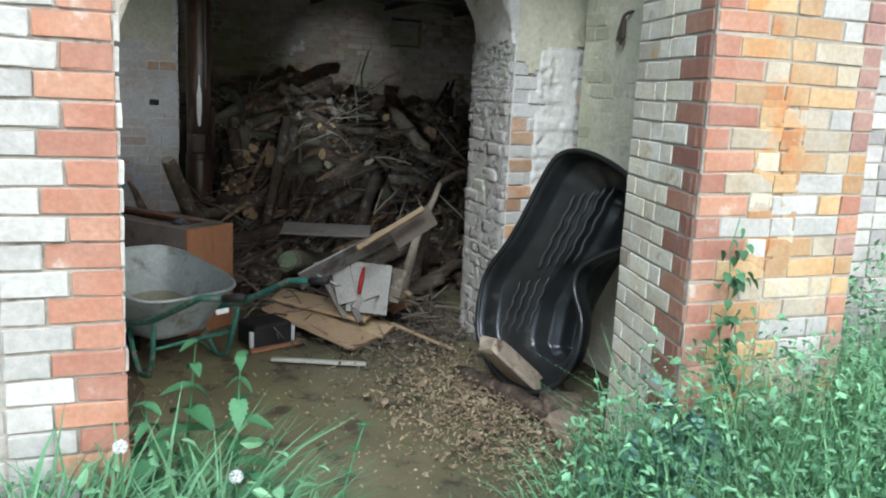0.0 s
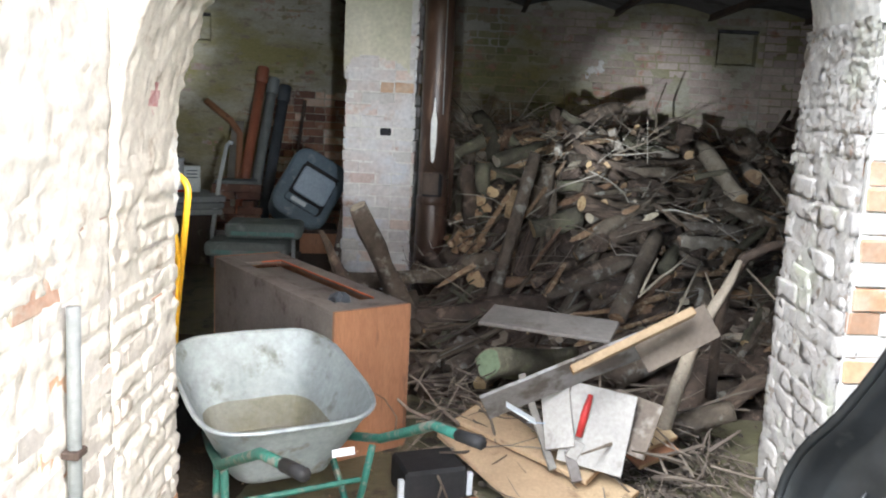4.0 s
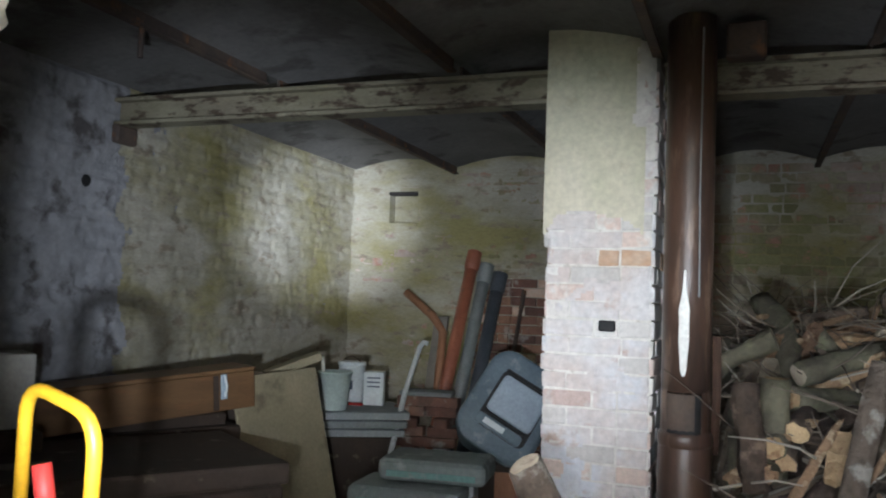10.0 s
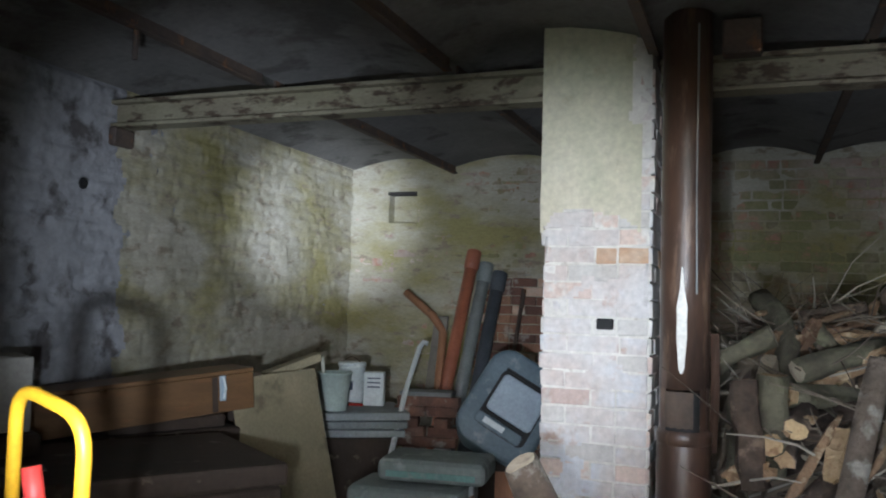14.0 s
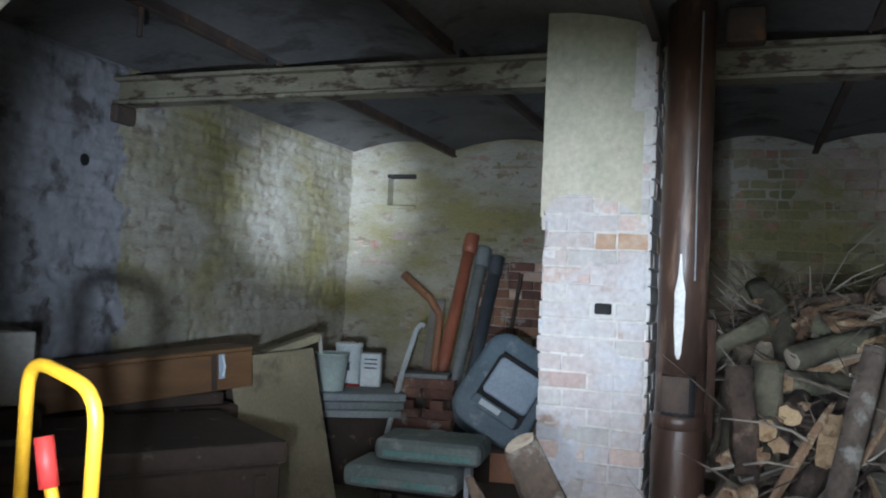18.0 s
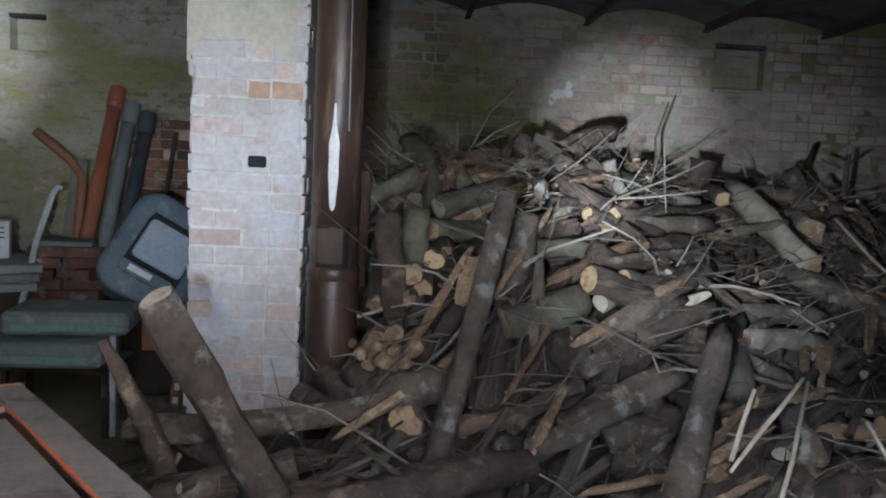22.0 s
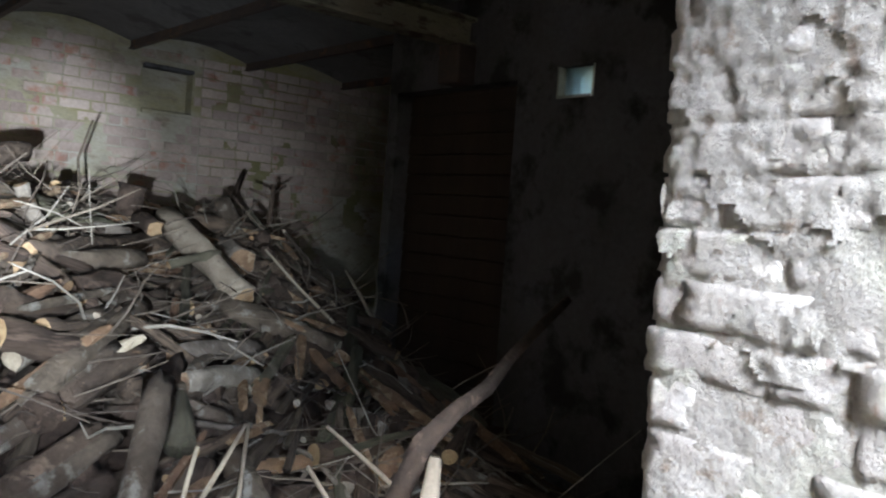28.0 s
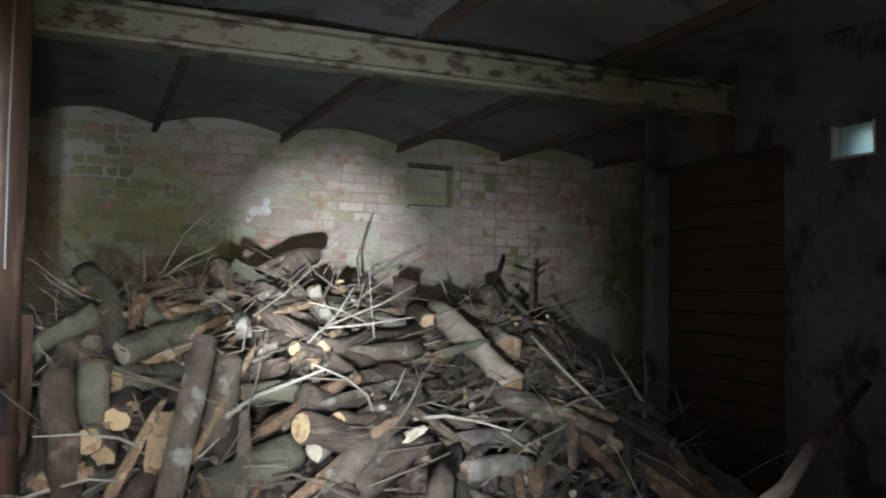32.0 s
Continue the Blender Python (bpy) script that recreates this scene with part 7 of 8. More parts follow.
def brick_mesh(length, depth, height, variant, rough):
    key = (round(length, 3), depth, height, variant, rough)
    if key not in BRICKS:
        rng = random.Random(variant * 7 + int(length * 1000))
        bm = bmesh.new()
        add_box(bm, (0, 0, 0), (length, depth, height), None, 0.0020 + 0.0024 * rough)
        for v in bm.verts:
            v.co += Vector((rng.uniform(-1, 1), rng.uniform(-1, 1), rng.uniform(-1, 1))) * (0.0012 + 0.0035 * rough)
        me = bpy.data.meshes.new("brick")
        bm.to_mesh(me)
        bm.free()
        BRICKS[key] = me
    return BRICKS[key]


def brick_face(owner, origin, angle, width, z0, z1, pick, rough=0.3, jit=0.003, limit=300, skip=None, proud=0.008, course=0.075, first=0, stuff_mat=None):
    """Lays alternate stretchers and headers on a face. angle: the turn of its left-to-right way; the face looks to its right-hand side (-y at 0)."""
    turn = Matrix.Translation(origin) @ Matrix.Rotation(radians(angle), 4, "Z")
    rng = random.Random(int(width * 1000) + int(angle * 3) + first)
    verts, faces, count, k = [], [], 0, 0
    z = z0
    while z + 0.04 < z1:
        u, j = 0.0, 0
        start_header = (k + first) % 2
        if start_header:
            seq = (0.1025, 0.215)
        else:
            seq = (0.215, 0.1025)
        while u < width - 0.02:
            L = seq[j % 2] + rng.uniform(-0.006, 0.006)
            if width - u - L < 0.05:
                L = width - u
            L = min(L, width - u)
            cu, cz = u + L / 2, z + course / 2 + rng.uniform(-0.002, 0.002)
            if L > 0.03 and not (skip and skip(cu, cz, L)):
                mat_ = pick(j, k, cu, cz, rng)
                off = rng.uniform(-jit, jit)
                m = turn @ Matrix.Translation((cu, 0.03 - proud - off, cz)) @ Matrix.Rotation(rng.uniform(-0.012, 0.012) * (1 + 2 * rough), 4, "Y")
                if mat_ is None:
                    pass
                elif count < limit:
                    me = brick_mesh(round((L - 0.008) / 0.012) * 0.012, 0.06, course - 0.009, rng.randrange(4), rough)
                    ob = bpy.data.objects.new("brick", me)
                    scene.collection.objects.link(ob)
                    ob.parent = owner
                    ob.matrix_local = m
                    if not me.materials:
                        me.materials.append(None)
                    ob.material_slots[0].link = "OBJECT"
                    ob.material_slots[0].material = mat_
                    count += 1
                else:
                    me = brick_mesh(round((L - 0.010) / 0.012) * 0.012, 0.06, course - 0.011, rng.randrange(4), rough)
                    base = len(verts)
                    verts.extend(m @ v.co for v in me.vertices)
                    faces.extend([base + i for i in p.vertices] for p in me.polygons)
            u += L
            j += 1
        z += course
        k += 1
    if verts:
        me = bpy.data.meshes.new("brickwork")
        me.from_pydata(verts, [], faces)
        me.materials.append(stuff_mat or WASH_I)
        ob = new("brickwork", me)
        ob.parent = owner
        ob["kind"] = "stuff"


def rough_sheet(owner, name, origin, angle, width, z0, z1, height, material, res=0.022):
    """A lumpy coat of plaster on a face; height(u, z) is how far it stands out, None where it has fallen off."""
    turn = Matrix.Translation(origin) @ Matrix.Rotation(radians(angle), 4, "Z")
    nu, nz = max(2, int(width / res)), max(2, int((z1 - z0) / res))
    bm = bmesh.new()
    rows = []
    for j in range(nz + 1):
        row = []
        for i in range(nu + 1):
            u, z = width * i / nu, z0 + (z1 - z0) * j / nz
            h = height(u, z)
            row.append(None if h is None else bm.verts.new((u, -h, z)))
        rows.append(row)
    for a, b in zip(rows, rows[1:]):
        for i in range(nu):
            q = (a[i], a[i + 1], b[i + 1], b[i])
            if all(q):
                bm.faces.new(q)
    bmesh.ops.delete(bm, geom=[v for v in bm.verts if not v.link_faces], context="VERTS")
    bm.transform(turn)
    ob = to_object(name, bm, material, True)
    ob.parent = owner
    return ob


def fbm(u, z, s, seed):
    return noise.fractal(Vector((u * s, z * s, seed)), 1.0, 2.0, 5)


# porch pier beside the path: the front has its quoins at the right-hand end
def left_front(j, k, u, z, rng):
    return CREAM if rng.random() < 0.94 else GREY_BRICK


def quoin_end(owner, origin, angle, u0, u1, z0, z1, long, short, red, plain, seed, lean=0.0):
    """Red quoins at the end of a face, long and short by turns, beside short and long plain bricks; the foot leans out."""
    turn = Matrix.Translation(origin) @ Matrix.Rotation(radians(angle), 4, "Z")
    g = random.Random(seed)
    z, k = z0, 0
    while z + 0.04 < z1:
        out = lean * max(0.0, 1 - (z - F) / 1.5)
        cut = u1 + out - (short if k % 2 else long)
        for a, b, mat_ in ((u0, cut, plain), (cut, u1 + out, red)):
            if b - a > 0.03:
                me = brick_mesh(b - a - 0.009, 0.06, 0.066, g.randrange(4), 0.45)
                ob = bpy.data.objects.new("brick", me)
                scene.collection.objects.link(ob)
                ob.parent = owner
                ob.matrix_local = turn @ Matrix.Translation(((a + b) / 2, 0.0205 - g.uniform(-0.002, 0.002), z + 0.0375)) @ Matrix.Rotation(g.gauss(0, 0.006), 4, "Y")
                if not me.materials:
                    me.materials.append(None)
                ob.material_slots[0].link = "OBJECT"
                ob.material_slots[0].material = mat_
        z += 0.075
        k += 1


brick_face(wall_porch_left, (-1.99, 2.08, 0), 0, 1.40, F - 0.1, 2.05, left_front, 0.45, 0.003, 300, first=1, stuff_mat=WASH_I, proud=0.0045)
quoin_end(wall_porch_left, (-1.99, 2.08, 0), 0, 1.402, 1.70, F - 0.1, 2.05, 0.195, 0.135, RED, CREAM, 14, 0.024)
brick_face(wall_porch_left, (-0.285, 2.08, 0), 96.3, 0.53, F - 0.1, 2.2, lambda j, k, u, z, g: CREAM, 0.2, 0.004)
brick_face(wall_porch_left, (-0.35, 2.63, 0), 91.5, 0.82, F - 0.1, 2.25, lambda j, k, u, z, g: WASH if g.random() < 0.86 else WASH_RED, 0.7, 0.009)


def worn_courses(seed, proud, smooth_from, width, rugged=1.0):
    """How far a crumbling coat stands out: it follows the courses, opens at the joints and thickens higher up."""
    def height(u, z):
        k = math.floor((z - F) / 0.075)
        f = (z - F) / 0.075 - k
        wob = 0.10 * noise.noise(Vector((u * 7, k * 1.7, seed)))
        joint = max(0.0, 1 - min(abs(f + wob), abs(f + wob - 1)) / 0.17)
        per = ((u + (0.16 if k % 2 else 0.0) + 0.02 * noise.noise(Vector((k * 3.1, 0.0, seed)))) / 0.215) % 1.0
        cross = max(0.0, 1 - min(per, 1 - per) / 0.06)
        open_ = max(joint, cross) * max(0.0, min(1.0, 0.75 + 1.6 * noise.noise(Vector((u * 4, z * 4, seed + 3)))))
        cover = max(0.0, min(1.0, (z - smooth_from) * 4 + 0.7 * noise.noise(Vector((u * 5, z * 5, seed + 8)))))
        h = proud + 0.012 * noise.noise(Vector((k * 5.3, math.floor(u / 0.215 + 0.5 * (k % 2)) * 2.9, seed)))
        chip = min(0.3, max(0.0, noise.fractal(Vector((u * 13, z * 13, seed + 21)), 0.8, 2.0, 4) - 0.30))
        h += rugged * (0.005 * fbm(u, z, 7, seed) + 0.005 * fbm(u, z, 26, seed + 1) - 0.075 * chip - 0.046 * open_ * (1 - 0.75 * cover)) + 0.010 * cover
        edge = min(u, width - u)
        return h - 0.018 * max(0.0, 1 - edge / 0.014) ** 2
    return height


# porch pier on the other side
def right_reveal(j, k, u, z, rng):
    if u > 0.53:
        return RED
    return CREAM_LIT if rng.random() < 0.94 else FADED


def right_front(j, k, u, z, rng):
    if j == 0:
        return RED
    if u > 0.60:
        return rng.choice((RED, AMBER, PURPLE)) if z < 1.35 else PURPLE
    n = fbm(u, z, 2.2, 4) + rng.uniform(-0.3, 0.3) - 0.5 * (u - 0.3)
    return AMBER if n > 0.08 else (FADED if n > -0.3 else CREAM)


def chased(u, z, L):
    """The bricks along the vertical chase in the front."""
    return 0.78 < z < 1.42 and abs(u - 0.335) < L / 2 - 0.03


brick_face(wall_porch_right, (1.66, 2.56, 0), -104.2, 0.65, F - 0.1, 2.2, right_reveal, 0.15, 0.0010, first=1, proud=0.0068)
brick_face(wall_porch_right, (1.50, 1.93, 0), 0, 0.73, F - 0.1, 2.1, right_front, 0.35, 0.0020, proud=0.0105, skip=chased)
rough_sheet(wall_porch_right, "pointing", (1.66, 2.56, 0), -104.2, 0.65, F, 2.2, lambda u, z: 0.0042 + 0.0008 * fbm(u, z, 9, 71), POINTING, 0.02)
rough_sheet(wall_porch_right, "pointing", (1.50, 1.93, 0), 0, 0.73, F, 2.1, lambda u, z: (0.0065 if not (0.29 < u < 0.36 and 0.79 < z < 1.40) else -0.003) + 0.0010 * fbm(u, z, 9, 73), POINTING, 0.02)
# worn bricks left either side of the chase, and the red core that shows in it
g = random.Random(88)
for k in range(8):
    z = 0.82 + 0.075 * k
    mid = 0.325 + 0.012 * math.sin(k * 1.1) + 0.003 * k
    gap = 0.020 + 0.008 * noise.noise(Vector((k * 1.7, 0, 0)))
    for a, b in ((0.215, mid - gap), (mid + gap, 0.43)):
        me = brick_mesh(round((b - a) / 0.012) * 0.012, 0.06, 0.066, k % 4, 0.75)
        ob = bpy.data.objects.new("brick", me)
        scene.collection.objects.link(ob)
        ob.parent = wall_porch_right
        ob.matrix_local = Matrix.Translation((1.50 + (a + b) / 2, 1.93 + 0.0205, z)) @ Matrix.Rotation(g.gauss(0, 0.02), 4, "Y")
        if not me.materials:
            me.materials.append(None)
        ob.material_slots[0].link = "OBJECT"
        ob.material_slots[0].material = g.choice((AMBER, FADED, AMBER))
rough_sheet(wall_porch_right, "chase_core", (1.79, 1.93, 0), 0, 0.07, 0.79, 1.40, lambda u, z: 0.0005 + 0.004 * fbm(u, z, 20, 9), WASH_RED, 0.01)
brick_face(wall_porch_right, (2.25, 2.42, 0), 0, 1.6, F - 0.1, 2.0, lambda j, k, u, z, g: GREY_BRICK if g.random() < 0.55 else CREAM, 0.3, 0.005)
brick_face(wall_porch_right, (2.14, 3.78, 0), -90, 1.22, F - 0.1, 2.3, lambda j, k, u, z, g: GREENWASH, 0.6, 0.003, limit=260, proud=0.006)
rough_sheet(wall_porch_right, "limewash_coat", (2.14, 3.78, 0), -90, 1.22, F, 2.3, lambda u, z: 0.0085 + 0.006 * fbm(u, z, 4, 61) + 0.002 * fbm(u, z, 25, 62), GREENWASH, 0.022)

def crumbled(seed, width):
    """A broken coat over worn bricks: shallow courses low down, rubble and holes higher up."""
    def height(u, z):
        k = math.floor((z - F) / 0.075)
        f = (z - F) / 0.075 - k
        wob = 0.16 * noise.noise(Vector((u * 9, k * 1.7, seed)))
        joint = max(0.0, 1 - min(abs(f + wob), abs(f + wob - 1)) / 0.13)
        per = ((u + (0.16 if k % 2 else 0.0) + 0.03 * noise.noise(Vector((k * 3.1, z * 9, seed)))) / 0.215) % 1.0
        cross = max(0.0, 1 - min(per, 1 - per) / 0.05)
        low = max(0.0, min(1.0, 0.5 + (1.40 - z) * 3 + 0.9 * noise.noise(Vector((u * 5, z * 5, seed + 8)))))
        gap = max(joint, cross) * max(0.0, min(1.0, 0.6 + 1.8 * noise.noise(Vector((u * 7, z * 7, seed + 3)))))
        cell = noise.voronoi(Vector((u * 19 + 0.4 * noise.noise(Vector((u * 30, z * 30, 1))), z * 23, seed)))[0]
        crack = max(0.0, 1 - (cell[1] - cell[0]) / 0.16)
        hole = max(0.0, noise.noise(Vector((u * 16, z * 16, seed + 30))) - 0.42)
        edge = min(u, width - u)
        ragged = 0.5 + 0.5 * noise.noise(Vector((z * 21, seed, 0.0)))
        h = 0.030 + 0.010 * noise.noise(Vector((k * 5.3, math.floor(u / 0.215 + 0.5 * (k % 2)) * 2.9, seed))) * low
        h += 0.006 * fbm(u, z, 8, seed) + 0.006 * fbm(u, z, 32, seed + 1)
        h -= 0.022 * gap * low + (1 - low) * (0.010 * crack + 0.006 * cell[0]) + 0.09 * min(0.2, hole)
        return h - (0.014 + 0.03 * joint * low) * ragged * max(0.0, 1 - edge / 0.02) ** 2
    return height


def broken_coat(height, above, cut):
    """A coat that has mostly fallen off below a level."""
    def f(u, z):
        keep = noise.fractal(Vector((u * 6, z * 7, 33)), 0.9, 2.0, 4) + 3.0 * (z - above)
        return height(u, z) + 0.006 if keep > cut else None
    return f


WORN = {}


def worn_brick(length, kind):
    """A whitewashed brick with knocked-off edges and a pitted face."""
    key = (round(length, 2), kind)
    if key not in WORN:
        bm = bmesh.new()
        bmesh.ops.create_cube(bm, size=1.0)
        bmesh.ops.subdivide_edges(bm, edges=bm.edges[:], cuts=4, use_grid_fill=True)
        seed = Vector((kind * 3.7, length * 11, kind * 1.3))
        for v in bm.verts:
            c = v.co
            r = max(0.0, math.hypot(abs(c.x) * 2 - 0.82, abs(c.z) * 2 - 0.7) - 0.12) if abs(c.x) > 0.41 and abs(c.z) > 0.35 else 0.0
            size = Vector((c.x * length, c.y * 0.06, c.z * 0.068))
            chip = max(0.0, noise.noise(size * 28 + seed) - 0.12) * (1.0 if max(abs(c.x) * 2, abs(c.z) * 2) > 0.7 else 0.35)
            n = noise.noise_vector(size * 40 + seed) * 0.0035
            size.x -= math.copysign(0.006 * r + 0.020 * chip, c.x) if abs(c.x) > 0.3 else 0.0
            size.z -= math.copysign(0.006 * r + 0.016 * chip, c.z) if abs(c.z) > 0.25 else 0.0
            if c.y < -0.4:
                size.y += 0.010 * r + 0.022 * chip + 0.004 * noise.noise(size * 16 + seed)
            v.co = size + n
        me = bpy.data.meshes.new("brick")
        bm.to_mesh(me)
        bm.free()
        me.polygons.foreach_set("use_smooth", [True] * len(me.polygons))
        me.materials.append(WORN_WHITE)
        WORN[key] = me
    return WORN[key]


def worn_wall(owner, origin, angle, width, z0, z1, seed):
    turn = Matrix.Translation(origin) @ Matrix.Rotation(radians(angle), 4, "Z")
    g = random.Random(seed)
    k, z = 0, z0
    while z + 0.05 < z1:
        u = -0.012 - (0.06 if k % 3 == 1 else 0.0)
        j = k
        while u < width - 0.03:
            L = (0.215 if j % 2 else 0.105) + g.uniform(-0.012, 0.012)
            if u + L > width - 0.04:
                L = width + g.uniform(-0.015, 0.008) - u
            if L > 0.035 and g.random() > 0.04:
                ob = bpy.data.objects.new("brick", worn_brick(round((L - 0.013) / 0.02) * 0.02, g.randrange(5)))
                scene.collection.objects.link(ob)
                ob.parent = owner
                ob.matrix_local = turn @ Matrix.Translation((max(u, -0.006) + L / 2, 0.004 + g.uniform(-0.005, 0.005), z + 0.0375)) @ Euler((g.gauss(0, 0.03), g.gauss(0, 0.02), g.gauss(0, 0.03))).to_matrix().to_4x4()
            u += L
            j += 1
        z += 0.075
        k += 1
    rough_sheet(owner, "mortar_bed", origin, angle, width, z0, z1, lambda u, z: 0.0235 + 0.008 * fbm(u, z, 10, seed) + 0.006 * fbm(u, z, 34, seed) - 0.012 * max(0.0, 1 - min(u, width - u) / 0.02), RUBBLE, 0.014)


# inner wall: reveals and the front beside the arch
def pier_pick(j, k, u, z, rng):
    return WASH if rng.random() < 0.9 else WASH_RED


def pier_front_pick(j, k, u, z, rng):
    if 0.0 < u < 0.14 and rng.random() < 0.35:
        return ORANGE_B
    return WASH if rng.random() < 0.86 else WASH_RED


A9 = math.degrees(ASKEW)
SPLAY_TURN = -90 - math.degrees(math.atan(SPLAY / THICK))
p = INNER @ Vector((SPAN + SPLAY, THICK, 0))
worn_wall(wall_arch, p, SPLAY_TURN, THICK, F, SPRING, 5)
p = INNER @ Vector((SPAN, 0, 0))
brick_face(wall_arch, p, A9, 0.47, F, 2.3, pier_front_pick, 0.6, 0.006, skip=lambda u, z, L: z > 1.62)
p = INNER @ Vector((0, 0, 0))
brick_face(wall_arch, p, 93.1, THICK, F, SPRING_L, pier_pick, 0.8, 0.006, proud=0.0)
p = INNER @ Vector((SPAN + SPLAY, THICK, 0))
rough_sheet(wall_arch, "plaster", p, SPLAY_TURN, THICK, F, SPRING + 0.02, broken_coat(crumbled(2, THICK), 1.22, -0.02), RUBBLE, 0.0068)
p = INNER @ Vector((0, 0, 0))
rough_sheet(wall_arch, "plaster", p, 93.1, THICK, F, SPRING_L + 0.03, (lambda f: lambda u, z: f(u, z) + max(0.0, 1 - (THICK - u) / 0.16) * (0.014 * fbm(u, z, 15, 51) - 0.05 * max(0.0, noise.noise(Vector((u * 16, z * 16, 7))) - 0.25)))(worn_courses(12, 0.010, 0.85, THICK, 0.6)), PIER_PLASTER, 0.0115)
# lumpy coat on the underside of the arch
bm = bmesh.new()
prev = None
head_line = arch_points(150)
for i, (au, az) in enumerate(head_line):
    q0, q1 = head_line[max(0, i - 1)], head_line[min(150, i + 1)]
    nu_, nz_ = (q1[1] - q0[1]), -(q1[0] - q0[0])
    ln = math.hypot(nu_, nz_)
    line = []
    for k in range(49):
        y = THICK * k / 48
        wide = SPLAY * y / THICK if au > SPAN / 2 else -0.03 * y / THICK
        at = INNER @ Vector((au, y, az))
        hgt = 0.018 + 0.005 * noise.fractal(at * 6, 1.0, 2.0, 4) + 0.0035 * noise.fractal(at * 30, 0.9, 2.0, 3) - 0.035 * min(0.3, max(0.0, noise.fractal(at * 12 + Vector((5, 0, 0)), 0.8, 2.0, 4) - 0.32)) - 0.025 * max(0.0, 1 - min(y, THICK - y) / 0.02) ** 2
        brink = max(0.0, 1 - (THICK - y) / 0.16) ** 0.7 if au < SPAN / 2 else 0.0
        cell = noise.voronoi(at * 17)[0]
        hgt += brink * (0.012 * noise.fractal(at * 15, 0.8, 2.0, 4) - 0.016 * max(0.0, 1 - (cell[1] - cell[0]) / 0.15))
        y += brink * 0.030 * noise.noise(at * 13)
        line.append(bm.verts.new(INNER @ Vector((au + wide + nu_ / ln * hgt, y, az + nz_ / ln * hgt))))
    if prev:
        for k in range(48):
            bm.faces.new((prev[k], line[k], line[k + 1], prev[k + 1]))
    prev = line
bmesh.ops.recalc_face_normals(bm, faces=bm.faces[:])
lining = to_object("plaster", bm, PIER_PLASTER, True)
lining.parent = wall_arch
lining.data.materials.append(SMEAR)
for f_ in lining.data.polygons:
    c = f_.center
    if c.x < 0 and ((c.y - 3.75) / 0.07) ** 2 + ((c.z - 1.315 - 0.2 * (c.y - 3.75)) / 0.034) ** 2 < 0.9 + 1.6 * noise.noise(c * 24):
        f_.material_index = 1
p = INNER @ Vector((SPAN, 0, 0))
rough_sheet(wall_arch, "plaster", p, A9, 0.47, 1.35, 2.3,
            lambda u, z: 0.018 + 0.010 * fbm(u, z, 5, 7) if z + 0.16 * fbm(u, z, 4, 5) > 1.5 else None, RENDERED, 0.02)
p = INNER @ Vector((SPAN, 0, 0))
rough_sheet(wall_arch, "plaster", p + Vector((0.145, 0.145 * SKEW, 0)), A9, 0.30, F, 1.62, worn_courses(71, 0.013, 0.75, 0.30, 0.55), PIER_PLASTER, 0.0136)
rough_sheet(wall_porch_left, "plaster", (-0.355, 2.63, 0), 91.5, 0.82, F, 2.25,
            worn_courses(32, 0.018, 0.85, 0.82, 0.34), PIER_PLASTER, 0.014)


def patchy(height):
    """The same coat, with pieces fallen off."""
    return lambda u, z: height(u, z) if fbm(u, z, 5, 44) > 0.12 else None


# column
def col_pick(j, k, u, z, rng):
    if abs(z - 1.15) < 0.06 and abs(u - 0.27) < 0.13:
        return WASH
    if abs(z - 1.44) < 0.038 and u > 0.16:
        return ORANGE_B
    return rng.choice((WASH, COLUMN_WASH, COLUMN_WASH, COLUMN_WASH, COLUMN_WASH, WASH_PINK))


brick_face(column, (-0.27, 6.77, 0), 0, 0.445, 0.05, 1.72, col_pick, 0.35, 0.0012, proud=0.0005)
brick_face(column, (0.18, 6.77, 0), 90, 0.44, 0.05, 2.2, col_pick, 0.5, 0.004)
brick_face(column, (-0.27, 7.21, 0), -90, 0.44, 0.05, 2.2, col_pick, 0.8, 0.010)
rough_sheet(column, "limewash_coat", (-0.268, 6.77, 0), 0, 0.441, 0.0, 1.56, patchy(worn_courses(81, 0.0035, 0.9, 0.441, 0.12)), COLUMN_WASH, 0.011)
rough_sheet(column, "render_coat", (-0.285, 6.77, 0), 0, 0.455, 1.42, 2.44,
            lambda u, z: (0.020 + 0.006 * fbm(u, z, 4, 3) + 0.003 * fbm(u, z, 14, 3))
            if z + 0.10 * fbm(u, z, 3.5, 9) - 0.10 * math.sin(u * 8) > 1.52 and (u < 0.40 + 0.05 * fbm(u, z, 6, 2) or z < 2.0 and u < 0.44) else None, RENDERED, 0.014)
# a black block carries the shade of a hole in the brick
ob = thing("socket_hole", pose(0.0, 6.752, 1.15), "small black block for the shade of a column hole", "hole")
part("hole", box((0, 0, 0), (0.072, 0.014, 0.046), None, 0.006), BLACK_RUBBER, ob)

# back wall and side walls
in_niche = lambda u, z, L: any(a - L / 2 < u + LEFT < b + L / 2 and lo - 0.03 < z < hi + 0.03 for a, b, lo, hi in NICHES)


def bare(u, z):
    """Where the coat has come off the back wall behind the pipes and the bin."""
    return 1.15 < u < 2.55 and z + 0.22 * fbm(u, z, 2.6, 81) + 0.35 * max(0.0, 1.7 - u) < 1.38


def back_pick(j, k, u, z, rng):
    return None if bare(u, z) else WASH_O


def bare_pick(j, k, u, z, rng):
    return rng.choice((BARE_RED, BARE_RED, DARK_BRICK, WASH_RED)) if bare(u + 1.15, z) else None


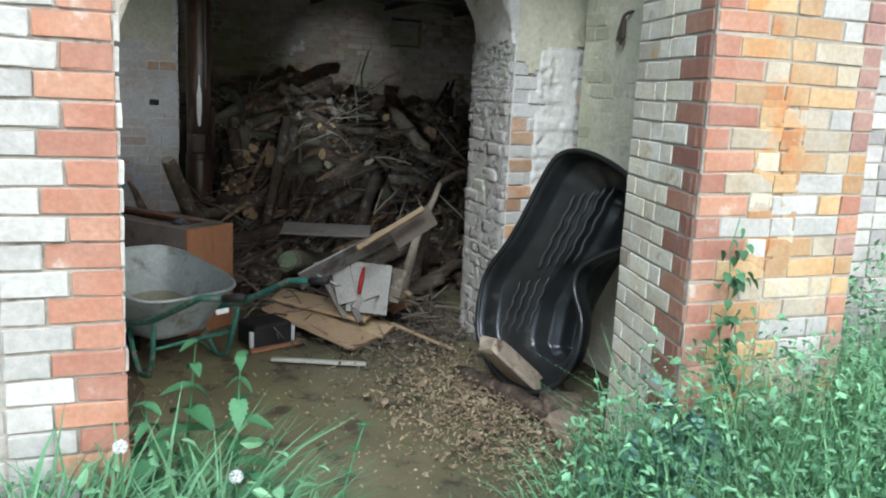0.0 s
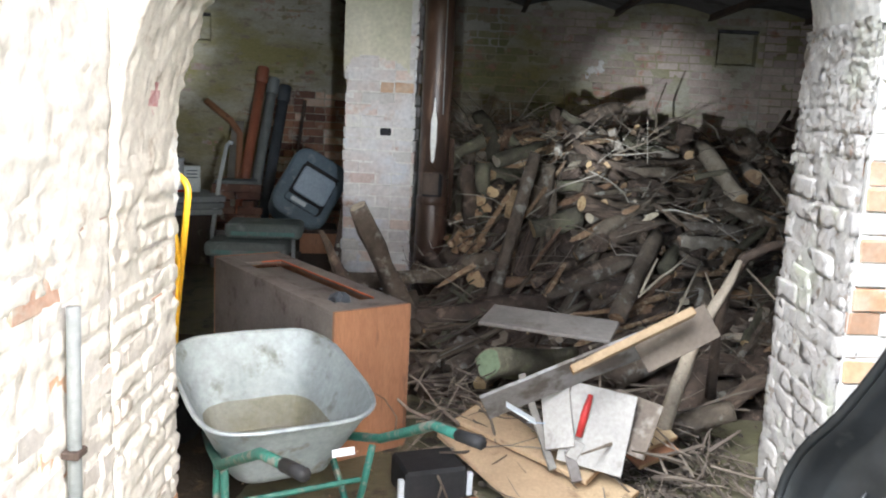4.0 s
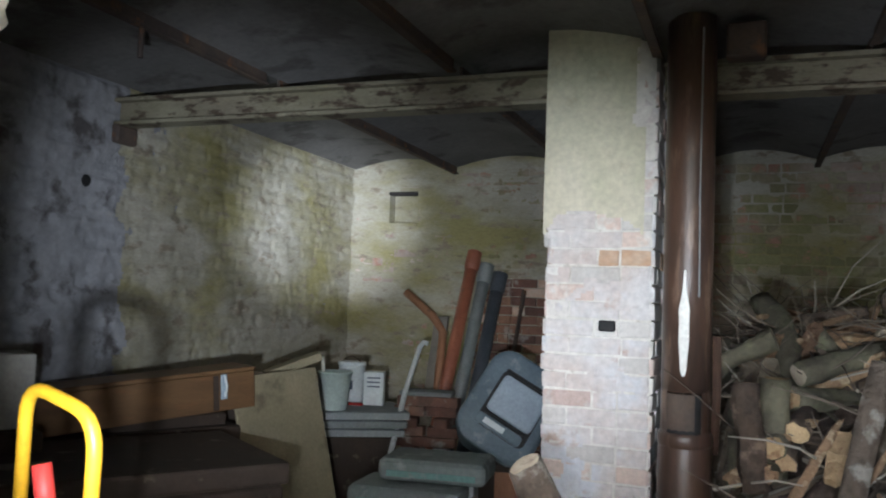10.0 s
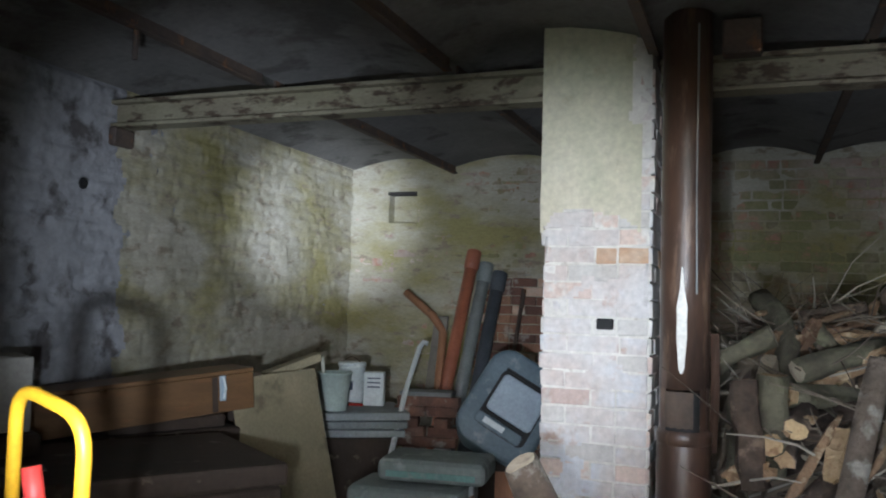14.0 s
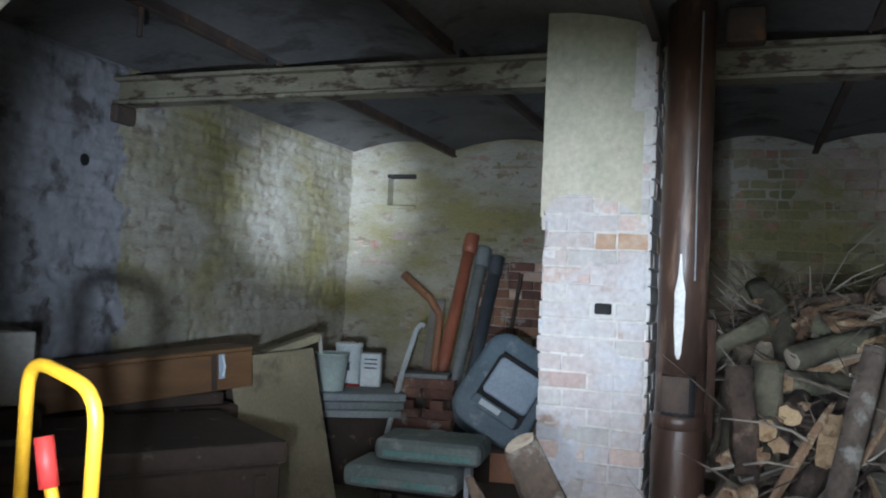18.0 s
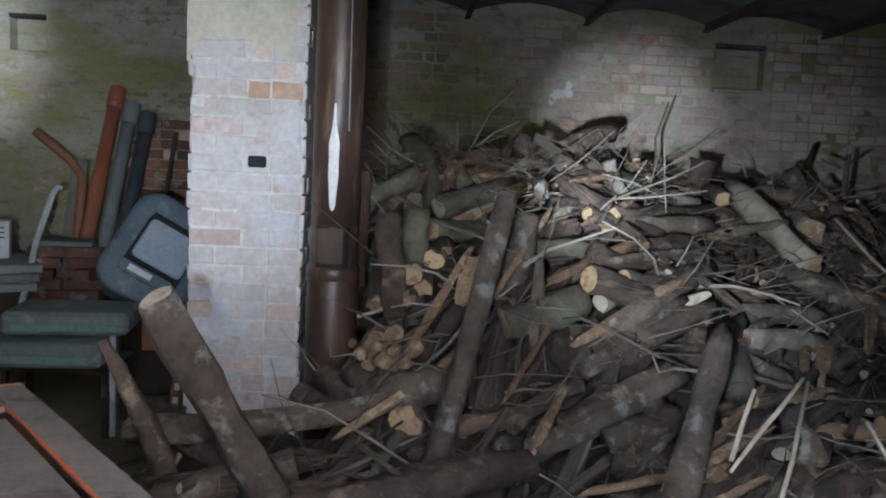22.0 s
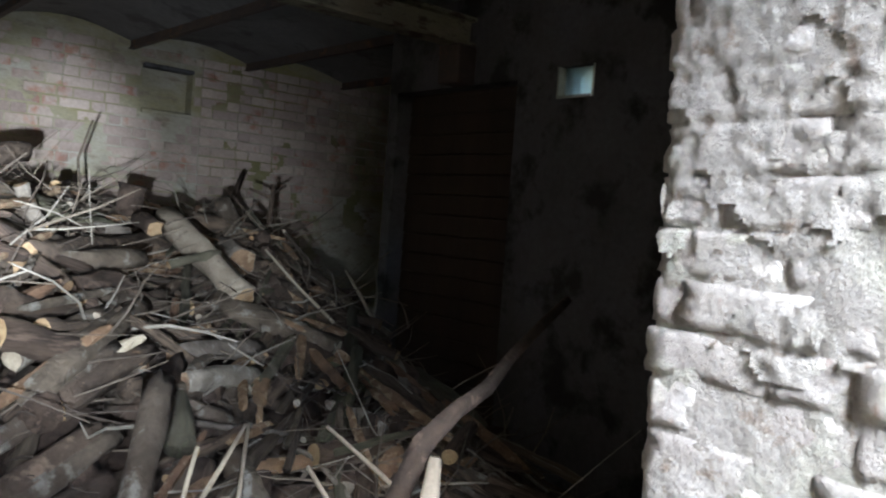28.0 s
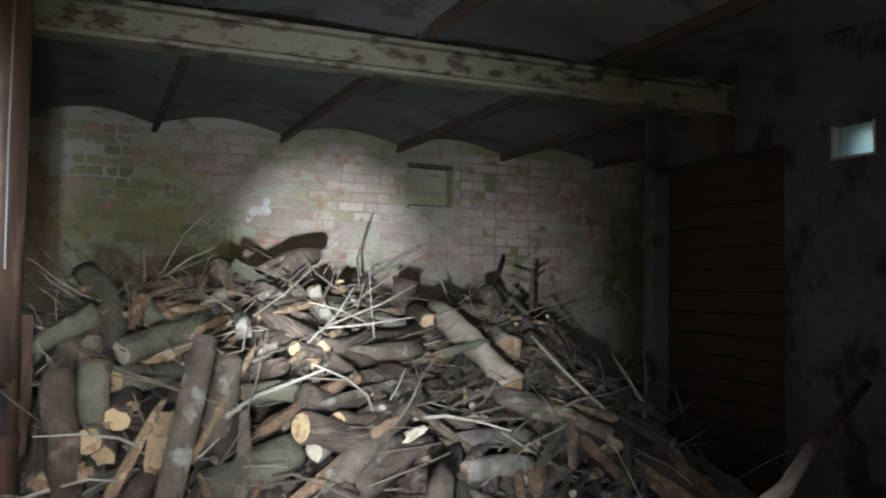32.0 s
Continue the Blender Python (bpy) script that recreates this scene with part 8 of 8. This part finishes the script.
brick_face(wall_back, (LEFT, BACK + 0.02, 0), 0, 6.10, 1.05, 2.36, back_pick, 0.5, 0.004, 300, skip=in_niche, stuff_mat=WASH_I, proud=0.015)
brick_face(wall_back, (LEFT + 1.15, BACK + 0.02, 0), 0, 1.40, 0.0, 1.65, bare_pick, 0.5, 0.004, proud=0.017)
brick_face(wall_back, (LEFT, BACK + 0.02, 0), 0, 2.6, 0.0, 1.05, back_pick, 0.5, 0.004, 0, skip=in_niche, stuff_mat=WASH_I, proud=0.015)
rough_sheet(wall_back, "limewash_coat", (LEFT, BACK + 0.02, 0), 0, 6.10, 0.3, 2.4,
            lambda u, z: (0.012 + 0.012 * fbm(u, z, 2.2, 3) + 0.004 * fbm(u, z, 12, 3) + 0.006 * max(0, 1.9 - u)) if not (in_niche(u, z, 0.0) or bare(u, z)) else None, LIMEWASH, 0.04)
rough_sheet(wall_left, "limewash_coat", (LEFT - 0.02, 6.5, 0), 90, BACK - 6.5, 0.0, 2.4,
            (lambda f: lambda u, z: f(u, z) + 0.012 * fbm(u, z, 2.2, 13) if u > 0.42 + 0.45 * fbm(u, z, 2.6, 19) else None)(worn_courses(95, 0.028, 9.0, 3.5, 0.42)), LIMEWASH, 0.02)
rough_sheet(wall_back, "limewash_coat", (LEFT, BACK + 0.02, 0), 0, 2.75, 0.0, 2.4,
            (lambda f: lambda u, z: f(u, z) + 0.008 * fbm(u, z, 2.2, 17) if not (in_niche(u, z, 0.0) or bare(u, z)) else None)(worn_courses(96, 0.024, 9.0, 3.5, 0.42)), LIMEWASH, 0.02)
rough_sheet(wall_left, "damp_coat", (LEFT - 0.02, 3.4, 0), 90, 4.0, 0.0, 2.4,
            (lambda f: lambda u, z: f(u, z) + 0.014 * fbm(u, z, 2.5, 23) - 0.03 * max(0.0, u - 3.3))(worn_courses(91, 0.022, 9.0, 4.0, 0.7)), BLUEWASH, 0.022)
brick_face(wall_back, (LEFT + 6.10, BACK + 0.02, 0), 0, FAR - LEFT - 6.10, 0.3, 2.36, back_pick, 0.5, 0.004, 0, stuff_mat=WASH_I, proud=0.015)
rough_sheet(wall_back, "limewash_coat", (LEFT + 6.10, BACK + 0.02, 0), 0, FAR - LEFT - 6.10, 0.3, 2.4,
            lambda u, z: 0.014 + 0.012 * fbm(u, z, 2.2, 3) + 0.004 * fbm(u, z, 12, 3) if fbm(u, z, 2.4, 47) > 0.02 + 0.35 * abs(u - 0.45) else None, OLIVE_COAT, 0.03)
brick_stack()

for a, b, lo, hi in NICHES:
    # the niche's shaded soffit, put in as a dark strip
    structure("niche_lintel", box(((a + b) / 2, BACK + 0.035, hi - 0.012), (b - a - 0.006, 0.10, 0.028), None, 0.006), DARKWASH, "dark strip for the shade under a blocked niche's soffit", "lintel")
    structure("niche_sill", box(((a + b) / 2, BACK + 0.045, lo + 0.012), (b - a - 0.006, 0.10, 0.03), None, 0.005), LIMEWASH, "stained sill of a blocked niche", "sill")

rough_sheet(wall_back, "white_flake", (1.60, BACK + 0.0, 0), 0, 0.26, 1.66, 1.90,
                           lambda u, z: 0.02 + 0.004 * fbm(u, z, 9, 3) if fbm(u, z, 7, 55) > 0.5 * (abs(u - 0.13) + abs(z - 1.78)) * 5 - 0.15 else None, WASH, 0.012)
